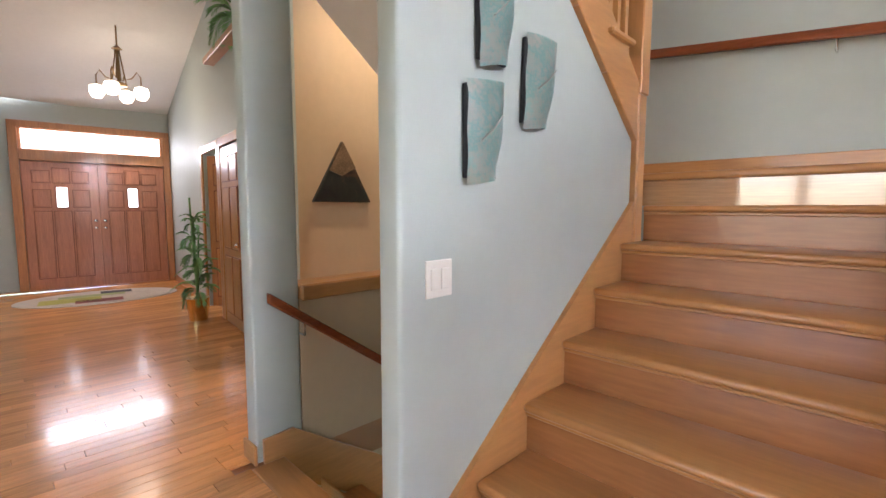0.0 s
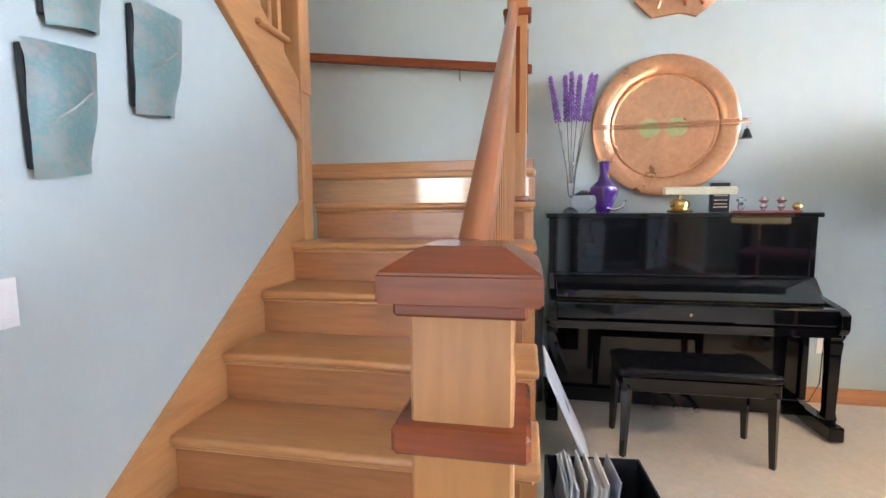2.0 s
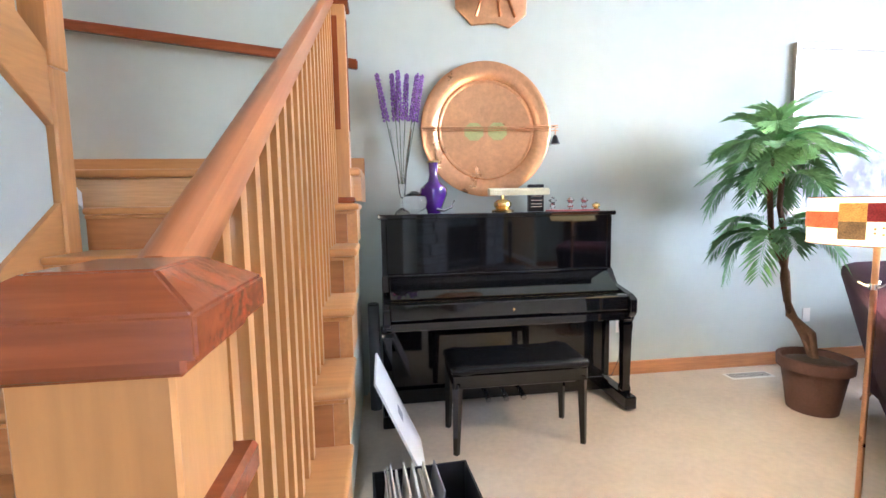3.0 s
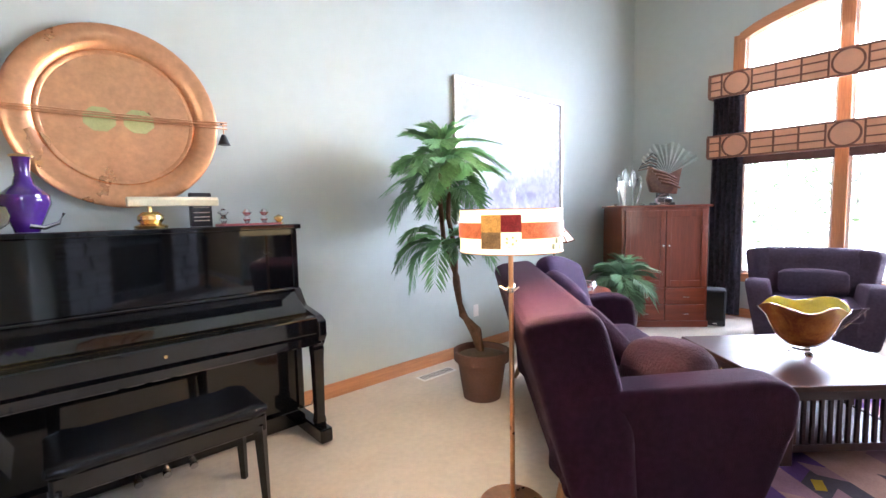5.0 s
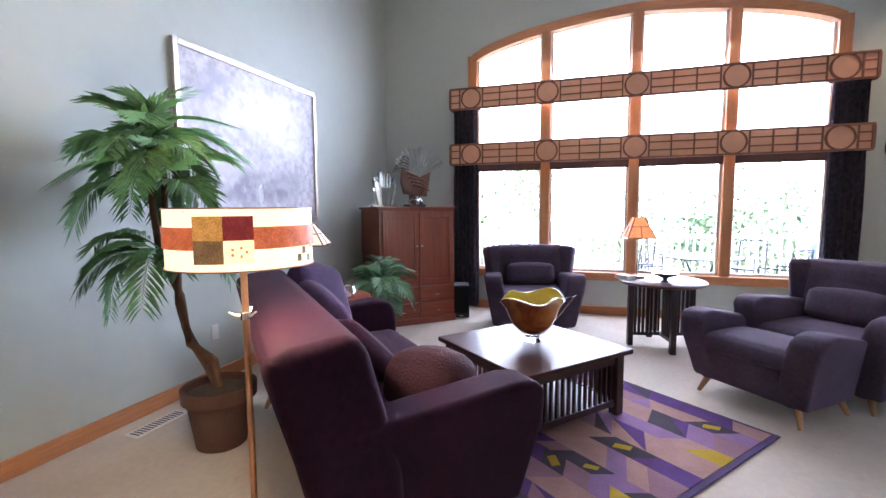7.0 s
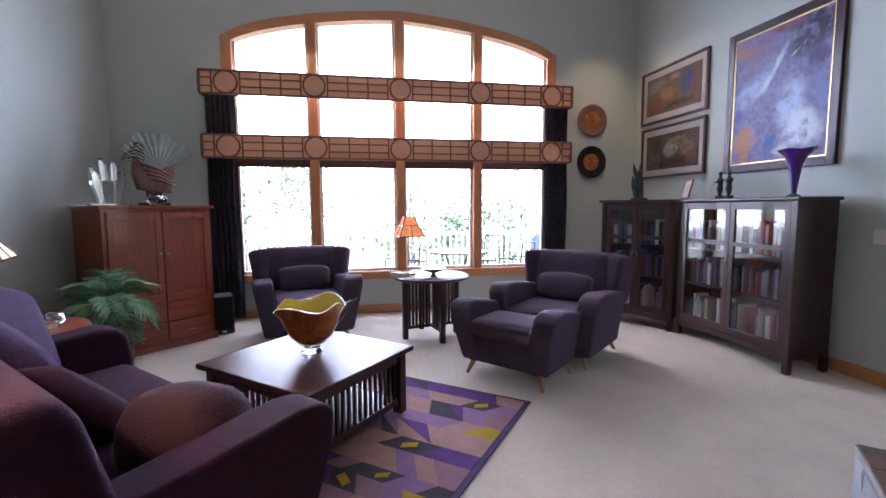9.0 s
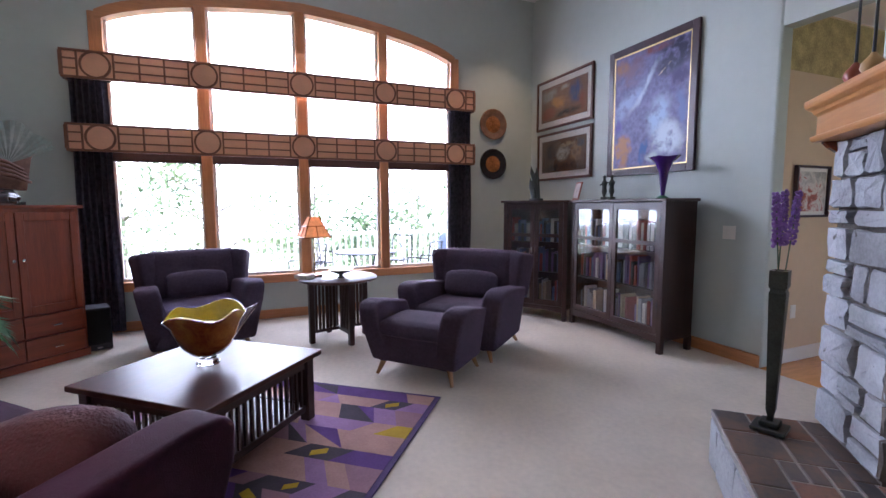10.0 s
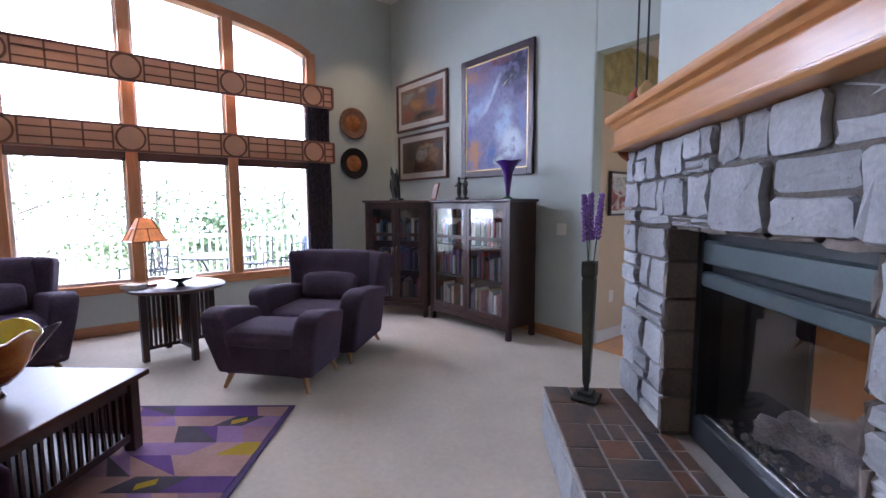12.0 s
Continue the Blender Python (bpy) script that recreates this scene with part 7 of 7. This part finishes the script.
for x, h, t in ((-0.065, 0.34, -10), (-0.022, 0.41, -4), (0.024, 0.39, 3), (0.066, 0.33, 9)):
    part("shard", pr([(-0.026, 0.20), (0.026, 0.20), (0.030, h * 0.82), (0.0, h), (-0.028, h * 0.88)], "y", -0.03, 0.03, bevel=0.006), CRYST, cr, m=pose(x, 0.002 * x, 0.02, 0, t, 0))
cs = solid("crystal_shell", lt([(0.0, 0.0), (0.07, 0.01), (0.10, 0.06), (0.06, 0.10), (0.0, 0.13)], 7), CRYST, "small faceted crystal on the armoire", "ornament", m=AM @ pose(0.02, -0.22, AH + 0.031))
DRAPE = art("draped_ceramic", ((0.30, (0.66, 0.64, 0.54)), (0.52, (0.52, 0.57, 0.50)), (0.68, (0.36, 0.42, 0.37)), (0.9, (0.40, 0.31, 0.22))), 3.4, 4.0, (0.35, 0, 0.1))
ds = empty("draped_sculpture", AM @ pose(0.08, -0.02, AH + 0.031), "fan-like draped ceramic sculpture on a dark stand", "sculpture")
part("stand", bx(-0.12, -0.07, 0, 0.12, 0.07, 0.03, bevel=0.004), IRON, ds)
part("stem", bx(-0.06, -0.03, 0.03, 0.06, 0.03, 0.16), IRON, ds)
BROWN = art("brown_slab_ceramic", ((0.30, (0.022, 0.014, 0.012)), (0.55, (0.10, 0.045, 0.028)), (0.75, (0.26, 0.14, 0.085)), (1.0, (0.36, 0.27, 0.20))), 3.0, 4.0, (0.2, 0, 0.35), 0.6)
part("slab", pr([(-0.14, 0.15), (0.15, 0.12), (0.20, 0.40), (0.25, 0.50), (0.14, 0.56), (-0.16, 0.47), (-0.18, 0.30)], "y", -0.04, 0.04, bevel=0.012, seg=2), BROWN, ds, "brown slab body", True)
for k in range(4):
    part("fold_band", tb([(-0.13 + 0.03 * k, -0.050, 0.40 - 0.045 * k), (0.0 + 0.02 * k, -0.075, 0.36 - 0.04 * k), (0.13 + 0.015 * k, -0.048, 0.30 - 0.035 * k)], 0.022, 8, 0.012), BROWN, ds, "folded tan clay band", True)
# the pleated fan that sweeps up over the slab
bm = bmesh.new()
rows_ = []
for i in range(25):
    a = radians(18 + 140 * i / 24)
    ca, sa = 1.18 * math.cos(a), 1.12 * math.sin(a)
    fold = 0.010 if i % 2 else -0.006
    top = 0.31 - 0.08 * (i / 24) ** 2 + 0.02 * math.sin(i * 0.9)
    rows_.append([bm.verts.new((0.02 + q * top * ca - 0.05 * q * q * sa, -0.055 + fold * q - 0.03 * q * q, 0.40 + q * top * sa * 0.92 - 0.06 * (1 - q))) for q in (0.06, 0.3, 0.55, 0.8, 1.0)])
for a, b in zip(rows_, rows_[1:]):
    for i in range(4):
        bm.faces.new((a[i], a[i + 1], b[i + 1], b[i]))
bmesh.ops.solidify(bm, geom=list(bm.faces), thickness=0.010)
part("drape", bm, DRAPE, ds, "pleated sea-green and cream fan")
for k in range(6):
    part("stripe", tb([(-0.30 + 0.012 * k, -0.06, 0.40 + 0.022 * k), (-0.20 + 0.01 * k, -0.085, 0.42 + 0.034 * k), (-0.10, -0.08, 0.40 + 0.03 * k)], 0.007, 6), IRON if k % 2 else BROWN, ds, smooth=True)

VIOLET = mat("violet_glass", (0.055, 0.012, 0.17), 0.06, vary=0.2, scale=6, coat=1.0)
tv = empty("trumpet_vase", pose(4.02, -2.16, 1.414), "fluted violet trumpet vase on the bookcase", "vase")
part("foot", lt([(0.0, 0.0), (0.055, 0.0), (0.05, 0.012), (0.02, 0.03), (0.0, 0.03)], 20), mat("green_glass", (0.04, 0.12, 0.06), 0.1, coat=0.8), tv, "green glass foot", True)
part("body", wavy([(0.018, 0.03), (0.026, 0.10), (0.045, 0.24), (0.075, 0.33), (0.125, 0.385), (0.12, 0.385), (0.07, 0.33), (0.04, 0.24), (0.02, 0.10), (0.0, 0.05)], 0.012, 48), VIOLET, tv, smooth=True)
pf = empty("photo_frame", pose(5.12, -2.05, 1.414, -14, 0, 165), "small photo frame leaning on the bookcase", "photo frame")
part("frame", bx(-0.08, -0.012, 0, 0.08, 0, 0.21, bevel=0.003), REDWOOD["z"], pf)
part("photo", bx(-0.062, -0.014, 0.018, 0.062, -0.0125, 0.192), mat("faded_photo", (0.45, 0.40, 0.38), 0.4, vary=0.5, scale=14), pf)
for i, x in enumerate((4.72, 4.83)):
    e = empty("bronze_figure", pose(x, -2.2, 1.414, 0, 0, 170 + 40 * i), "little abstract bronze figure on the bookcase", "figurine", "bronze figures")
    part("block", bx(-0.03, -0.03, 0, 0.03, 0.03, 0.03), VERDI, e)
    part("form", lt([(0.012, 0.03), (0.03, 0.09), (0.022, 0.14), (0.034, 0.18), (0.012, 0.22), (0.02, 0.25), (0.0, 0.27)], 8), VERDI, e)
    part("bar", tb([(-0.05, 0, 0.16), (0.05, 0, 0.19)], 0.008, 6), VERDI, e)
bs = empty("dark_sculpture", pose(5.62, -1.85, 1.414, 0, 0, 200), "dark leafy bronze sculpture on the corner bookcase", "sculpture")
part("base", bx(-0.07, -0.05, 0, 0.07, 0.05, 0.025), IRON, bs)
for k in range(6):
    part("blade", pr([(-0.012, 0), (0.012, 0), (0.03, 0.18 + 0.03 * k), (0.0, 0.27 + 0.03 * k), (-0.03, 0.16 + 0.02 * k)], "y", -0.008, 0.008, bevel=0.003), VERDI, bs, m=pose(-0.05 + 0.02 * k, 0.02 * math.sin(k * 2), 0.02, 0, -10 + 5 * k, 40 * k))

# small things on the tables
wb = empty("pedestal_bowl", pose(5.37, 0.60, 0.646), "small pewter footed bowl on the side table", "bowl")
part("dish", lt([(0.035, 0.0), (0.04, 0.005), (0.02, 0.02), (0.022, 0.035), (0.09, 0.06), (0.115, 0.08), (0.112, 0.085), (0.085, 0.067), (0.0, 0.045)], 28), VERDI, wb, smooth=True)
part("ring", lt([(0.115, 0.079), (0.119, 0.083), (0.115, 0.087)], 28), BRASS, wb, smooth=True)
nb = book(pose(5.44, 0.84, 0.682, 0, 90, 40), 0.035, 0.17, 0.12, BOOKC[4], "thin tan book lying on the side table")
nb["group"] = "table books"
nb = book(pose(4.10, 3.20, 0.637, 0, 90, 70), 0.035, 0.2, 0.14, BOOKC[2], "red book lying on the small round table")
nb["group"] = "table books"
kn = solid("glass_knot", tb([(0.06 * math.cos(k * 0.5) , 0.05 * math.sin(k * 0.5), 0.035 + 0.02 * math.sin(k * 0.8)) for k in range(26)], 0.014, 8), CRYST, "twisted glass knot on the small table", "ornament", smooth=True, m=pose(4.22, 3.30, 0.602))

# on the piano
LZ2 = 1.293
pv = empty("purple_vase", pose(0.37, 3.90, LZ2), "cobalt purple bottle vase with a gilt rim", "vase")
part("body", lt([(0.0, 0.0), (0.045, 0.0), (0.05, 0.02), (0.095, 0.13), (0.09, 0.17), (0.04, 0.215), (0.028, 0.26), (0.032, 0.33), (0.04, 0.345), (0.03, 0.345), (0.0, 0.25)], 32), VIOLET, pv, smooth=True)
part("rim", lt([(0.041, 0.340), (0.044, 0.347), (0.036, 0.352), (0.03, 0.347)], 24), GOLD, pv, "gilt rim", True)
lv = empty("lavender_vase", pose(0.16, 3.93, LZ2), "tall flared glass vase of purple lavender", "vase")
part("glass", lt([(0.0, 0.0), (0.055, 0.0), (0.05, 0.015), (0.018, 0.04), (0.02, 0.10), (0.035, 0.30), (0.075, 0.56), (0.072, 0.56), (0.03, 0.30), (0.012, 0.12), (0.0, 0.10)], 28), GLASS, lv, smooth=True)
for k, (dx, dy) in enumerate(((-0.15, 0.0), (-0.05, 0.03), (-0.01, -0.03), (0.05, 0.02), (0.12, 0.0), (0.155, 0.02))):
    spike(lv, (dx * 0.1, dy * 0.2, 0.20), (dx, dy, 0.94 - 0.1 * abs(dx)), 30 + k, 80, 0.017, 0.58)
gb = solid("glass_disc", lt([(0.0, 0.0), (0.02, 0.0), (0.075, 0.035), (0.085, 0.075), (0.075, 0.115), (0.02, 0.15), (0.0, 0.15)], 24), CRYST, "round clear glass paperweight on the piano", "ornament", smooth=True, m=pose(0.235, 3.85, LZ2))
bird = solid("glass_bird", tb([(-0.07, 0, 0.03), (-0.02, 0, 0.02), (0.03, 0, 0.04), (0.05, 0, 0.085)], 0.012, 8, 0.006), CHROME, "small silver bird figure on the piano", "figurine", smooth=True, m=pose(0.45, 3.83, LZ2))
dl = empty("piano_lamp", pose(0.85, 3.90, LZ2), "brass piano lamp with a long ivory shade", "lamp")
part("base", lt([(0.0, 0.0), (0.075, 0.0), (0.078, 0.012), (0.048, 0.024), (0.062, 0.045), (0.060, 0.065), (0.035, 0.085), (0.0, 0.088)], 24), BRASS, dl, smooth=True)
part("neck", tb([(0, 0, 0.05), (0, 0, 0.12)], 0.012, 10), BRASS, dl, smooth=True)
part("shade", pr([(-0.025, 0.115), (-0.03, 0.15), (-0.012, 0.165), (0.02, 0.165), (0.03, 0.15), (0.03, 0.115)], "x", -0.10, 0.33, bevel=0.003), mat("ivory_enamel", (0.72, 0.66, 0.45), 0.35), dl, "ivory enamel shade")
bb = empty("black_box", pose(1.10, 3.94, LZ2), "black presentation box standing on the piano", "box")
part("case", bx(-0.055, -0.02, 0, 0.055, 0.02, 0.19, bevel=0.003), IRON, bb)
for z in (0.03, 0.05, 0.075, 0.105):
    part("print_bar", bx(-0.04, -0.0215, z, 0.04, -0.0202, z + 0.006), CHROME, bb)
for i, (x, mt) in enumerate(((1.24, CRYST), (1.37, CHROME), (1.47, CHROME), (1.56, BRASS))):
    e = empty("figurine", pose(x - 0.04, 3.87, LZ2), ("crystal stopper ornament on the piano", "little pewter figure on the piano", "little pewter figure on the piano", "small round brass box on the piano")[i], "figurine")
    part("stand", lt([(0.0, 0.0), (0.028, 0.0), (0.028, 0.01), (0.012, 0.015), (0.0, 0.015)], 14), mt, e, smooth=True)
    if i == 3:
        part("form", lt([(0.01, 0.012), (0.028, 0.03), (0.028, 0.045), (0.0, 0.06)], 14), mt, e, smooth=True)
    else:
        part("form", lt([(0.01, 0.014), (0.022, 0.035), (0.012, 0.055), (0.03, 0.075), (0.01, 0.095), (0.0, 0.10)], 9), mt, e)
rb = empty("music_folder", pose(1.33, 3.83, LZ2), "thin red folder lying on the piano", "folder")
part("folder", bx(-0.16, -0.06, 0.0, 0.17, 0.10, 0.010, bevel=0.002), mat("red_card", (0.38, 0.09, 0.08), 0.6), rb)

# beside the stair: magazine box, leaning board, rolled print
mb = empty("magazine_box", pose(0.16, 2.50, 0.002, 0, 0, 4), "black open box on the carpet", "box")
for q in ((-0.20, -0.16, 0.20, -0.152), (-0.20, 0.152, 0.20, 0.16), (-0.20, -0.152, -0.192, 0.152), (0.192, -0.152, 0.20, 0.152)):
    part("side", bx(q[0], q[1], 0, q[2], q[3], 0.25), mat("black_card", (0.012, 0.012, 0.016), 0.6) if q[0] == -0.20 and q[1] == -0.16 else bpy.data.materials["black_card"], mb)
part("bottom", bx(-0.192, -0.152, 0.0, 0.192, 0.152, 0.01), bpy.data.materials["black_card"], mb)
GLOSSY = mat("glossy_white_paper", (0.78, 0.77, 0.76), 0.35, vary=0.05)
mr = random.Random(2)
for k in range(15):
    e = empty("magazine", pose(-0.015 + 0.0135 * k, 2.38, 0.014, mr.uniform(-4, 4), mr.uniform(-6, 10), 4), "glossy magazine standing in the box", "magazine", "boxed magazines")
    part("page_block", bx(0, 0, 0, mr.uniform(0.004, 0.010), 0.22, mr.uniform(0.26, 0.30)), mr.choice((GLOSSY, GLOSSY, GLOSSY, PAGE, BOOKC[0], BOOKC[5])), e)
lb = empty("leaning_board", pose(0.20, 3.10, 0.004, 0, -24, 0), "white mat board leaning beside the stair", "board")
part("board", bx(-0.006, -0.22, 0.0, 0.006, 0.22, 0.58, bevel=0.001), mat("white_board", (0.74, 0.73, 0.72), 0.6, vary=0.04), lb)
part("mark", bx(0.0065, -0.05, 0.27, 0.0075, 0.05, 0.33, bevel=0.0), mat("grey_print", (0.25, 0.25, 0.27), 0.6), lb, "small grey printed mark")
pt = empty("poster_tube", pose(-0.055, 3.78, 0.002), "dark grey cardboard tube standing by the piano", "tube")
part("tube", lt([(0.0, 0.0), (0.038, 0.0), (0.038, 0.70), (0.033, 0.70), (0.033, 0.66), (0.0, 0.66)], 20), mat("grey_card", (0.07, 0.07, 0.075), 0.6), pt, smooth=True)
part("end_cap", lt([(0.0, 0.702), (0.036, 0.702), (0.036, 0.714), (0.0, 0.714)], 20), IRON, pt, "black end cap")

fr_ = empty("entry_rug", FOY @ pose(-3.35, -1.15, 0.002, 0, 0, 90), "oval abstract entry rug on the oak floor", "rug")
bm = lt([(0.0, 0.0), (1.0, 0.0), (1.0, 0.010), (0.0, 0.012)], 48)
bmesh.ops.scale(bm, vec=(0.98, 0.62, 1), verts=bm.verts)
part("rug_field", bm, mat("oval_rug_wool", (0.52, 0.42, 0.32), 0.95, vary=0.2, scale=4, bump=0.5, bscale=300), fr_)
for x0, y0, x1, y1, c in ((-0.7, -0.32, 0.0, 0.05, (0.42, 0.36, 0.08)), (-0.3, -0.45, 0.25, -0.2, (0.25, 0.07, 0.05)), (0.0, 0.25, 0.4, 0.48, (0.05, 0.04, 0.04)), (-0.5, 0.08, 0.3, 0.25, (0.32, 0.33, 0.14))):
    part("patch", bx(x0, y0, 0.0122, x1, y1, 0.0145), mat("rug_patch", c, 0.95, vary=0.2, bump=0.4, bscale=300), fr_)

# ---------------------------------------------------------------- outside: deck, railing, patio set, trees
DECK = mat("weathered_deck", (0.50, 0.47, 0.42), 0.7, vary=0.15, scale=4, grain="y", dark=0.8)
RAILW = mat("white_railing_paint", (0.80, 0.79, 0.76), 0.5, vary=0.04)
bm = bmesh.new()
for i in range(34):
    box(bm, 6.9 + i * 0.145, -8, -0.28, 6.9 + i * 0.145 + 0.138, 10, -0.25)
structure("deck", bm, DECK, "weathered grey deck boards")
rl = empty("deck_railing", pose(11.6, 0, -0.25), "white painted deck railing with square balusters", "railing")
for y in range(-8, 11, 2):
    part("post", bx(-0.05, y - 0.05, 0, 0.05, y + 0.05, 1.1, bevel=0.006), RAILW, rl)
for z0, z1 in ((0.10, 0.16), (0.94, 1.0)):
    part("rail", bx(-0.035, -8, z0, 0.035, 10, z1, bevel=0.006), RAILW, rl)
for i in range(125):
    y = -8 + 0.144 * (i + 0.5)
    part("baluster", bx(-0.018, y - 0.018, 0.16, 0.018, y + 0.018, 0.94), RAILW, rl)
pt_ = empty("patio_table", pose(9.6, -0.6, -0.25), "round black iron patio table with a lattice top", "patio table")
part("rim", lt([(0.60, 0.70), (0.62, 0.70), (0.62, 0.725), (0.60, 0.725)], 40), IRON, pt_)
for k in range(9):
    y = -0.52 + 0.13 * k
    w = math.sqrt(max(0.01, 0.36 - y * y))
    part("lattice_bar", bx(-w, y - 0.016, 0.705, w, y + 0.016, 0.72), IRON, pt_)
    part("lattice_bar", bx(y - 0.016, -w, 0.712, y + 0.016, w, 0.724), IRON, pt_)
for k in range(4):
    a = radians(45 + 90 * k)
    part("leg", tb([(0.45 * math.cos(a), 0.45 * math.sin(a), 0), (0.2 * math.cos(a), 0.2 * math.sin(a), 0.35), (0.45 * math.cos(a), 0.45 * math.sin(a), 0.70)], 0.018, 6), IRON, pt_)
pc = empty("patio_chair", pose(8.9, 0.6, -0.25, 0, 0, 200), "black iron patio chair with a crossed back", "patio chair", "patio chairs")
part("seat", bx(-0.24, -0.22, 0.42, 0.24, 0.22, 0.45, bevel=0.01), IRON, pc)
for sx in (-1, 1):
    part("back_post", tb([(sx * 0.23, 0.22, 0), (sx * 0.23, 0.22, 0.45), (sx * 0.23, 0.28, 0.95)], 0.014, 6), IRON, pc)
    part("front_leg", tb([(sx * 0.23, -0.2, 0), (sx * 0.23, -0.2, 0.66)], 0.014, 6), IRON, pc)
    part("arm", tb([(sx * 0.23, -0.2, 0.66), (sx * 0.24, 0.24, 0.66)], 0.014, 6), IRON, pc)
    part("cross_bar", tb([(-sx * 0.22, 0.235, 0.5), (sx * 0.22, 0.275, 0.9)], 0.009, 6), IRON, pc)
part("top_rail", tb([(-0.23, 0.28, 0.95), (0.23, 0.28, 0.95)], 0.014, 6), IRON, pc)
for m in (pose(8.75, -1.5, -0.25, 0, 0, 130), pose(10.5, 0.2, -0.25, 0, 0, -60), pose(8.5, 2.3, -0.25, 0, 0, 100), pose(10.4, -1.5, -0.25, 0, 0, -130)):
    copy_thing(pc, m)
gc = empty("covered_grill", pose(9.9, -2.9, -0.25), "grill under a slate-blue fabric cover on the deck", "grill")
part("cover", soft(-0.75, -0.4, 0.02, 0.75, 0.4, 1.0, 0.18, shear=lambda c: Vector((c.x * (1.08 - 0.2 * max(0, c.z)), c.y, c.z + 0.05 * math.sin(c.x * 5)))), mat("slate_blue_cover", (0.16, 0.19, 0.26), 0.8, vary=0.2, bump=0.2), gc, smooth=True)
LEAFS = [mat("sunlit_leaf_%d" % i, c, 0.6, vary=0.4, scale=1.5, per_island=0.6) for i, c in enumerate(((0.18, 0.25, 0.11), (0.21, 0.27, 0.13), (0.16, 0.22, 0.10)))]
TBARK = mat("tree_bark", (0.24, 0.20, 0.16), 0.9, vary=0.4, scale=6, bump=0.6)
tr = random.Random(21)


def tree(x, y, h, spread, k):
    e = empty("tree", pose(x, y, -3.0), "sunlit leafy garden tree beyond the deck", "tree", "garden trees")
    part("trunk", tb([(0, 0, 0), (0.1, 0.05, h * 0.3), (-0.05, 0.1, h * 0.6), (0.05, 0, h * 0.9)], 0.20, 8, 0.05), TBARK, e, smooth=True)
    tips = []
    for i in range(11):
        z0 = h * tr.uniform(0.25, 0.8)
        a = tr.uniform(0, 6.28)
        ln = spread * tr.uniform(0.5, 1.0) * (1.1 - 0.6 * z0 / h)
        p1 = Vector((ln * math.cos(a), ln * math.sin(a), z0 + ln * 0.45))
        part("limb", tb([(0, 0, z0), p1 * 0.5 + Vector((0, 0, z0 * 0.5)), p1], 0.06, 6, 0.015), TBARK, e)
        tips += [p1, p1 * 0.65 + Vector((0, 0, z0 * 0.35))]
    tips.append(Vector((0, 0, h)))
    vs, fs = [], []
    for t in tips:
        for _ in range(130):
            c = t + Vector((tr.gauss(0, 0.55), tr.gauss(0, 0.55), tr.gauss(0, 0.42))) * spread * 0.33
            u = Vector((tr.gauss(0, 1), tr.gauss(0, 1), tr.gauss(0, 1))).normalized()
            w = u.cross(Vector((tr.gauss(0, 1), tr.gauss(0, 1), tr.gauss(0, 1)))).normalized()
            s = tr.uniform(0.06, 0.13)
            b0 = len(vs)
            vs += [c - u * s, c + w * s * 0.5, c + u * s, c - w * s * 0.5]
            fs.append((b0, b0 + 1, b0 + 2, b0 + 3))
    me = bpy.data.meshes.new("crown")
    me.from_pydata(vs, [], fs)
    me.materials.append(LEAFS[k % 3])
    ob = new("crown", me)
    ob.parent = e


for i, (x, y, h, s) in enumerate(((19, 7.5, 7.0, 3.0), (22, 3.0, 8.5, 3.4), (18, -3.0, 4.6, 2.6), (25, -1.5, 6.0, 3.4), (21, -8.0, 5.5, 3.0), (30, 8.0, 9.5, 4.0), (26, 13, 8.5, 3.8), (33, -10, 6.5, 4.0), (20, -13.5, 5.0, 3.0))):
    tree(x, y, h, s, i)
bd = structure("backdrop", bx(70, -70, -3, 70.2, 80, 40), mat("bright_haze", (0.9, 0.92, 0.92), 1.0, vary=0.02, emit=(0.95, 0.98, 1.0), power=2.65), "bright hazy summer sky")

# ---------------------------------------------------------------- oak floor planks
fl = empty("floor_planks", pose(0, 0, 0), "glossy red oak strip floor of the foyer", "floor", kind="structure")
PW = 0.083
plank_mesh = {}
pr_ = random.Random(5)
far = bmesh.new()
count = 0
for i in range(int((9.75 - 0.12) / PW)):
    x1 = -0.121 - i * PW
    y = -2.45 - pr_.uniform(0, 1.0)
    while y < 3.4:
        ln = pr_.choice((0.6, 0.8, 1.0, 1.25))
        y0, y1 = max(y, -2.44), y + ln
        y += ln
        if x1 > -1.47:
            y1 = min(y1, 1.41)
        elif x1 > -2.62:
            y1 = min(y1, 1.40)
        else:
            y1 = min(y1, 3.6)
        if y1 - y0 < 0.08:
            continue
        near = count < 300 and -6.0 < x1 < -0.5 and y1 > -0.2 and y0 < 2.3 and abs((y1 - y0) - ln) < 0.001
        if near:
            if ln not in plank_mesh:
                bm = bx(-PW + 0.001, 0.0008, -0.018, -0.0005, ln - 0.0008, 0.0, bevel=0.0012)
                me = bpy.data.meshes.new("plank")
                bm.to_mesh(me)
                bm.free()
                me.materials.append(PLANK)
                plank_mesh[ln] = me
            ob = new("plank", plank_mesh[ln])
            ob.parent = fl
            ob.matrix_basis = pose(x1, y0, 0)
            count += 1
        else:
            vs = [far.verts.new((a, b, c)) for c in (-0.018, 0.0) for a, b in ((x1 - PW + 0.001, y0 + 0.0008), (x1 - 0.0005, y0 + 0.0008), (x1 - 0.0005, y1 - 0.0008), (x1 - PW + 0.001, y1 - 0.0008))]
            far.faces.new(vs[4:])
            for a, b in ((0, 1), (1, 2), (2, 3), (3, 0)):
                far.faces.new((vs[a], vs[b], vs[4 + b], vs[4 + a]))
tagged(part("far_planks", far, PLANKS, fl, "oak strips further off"), kind="stuff")
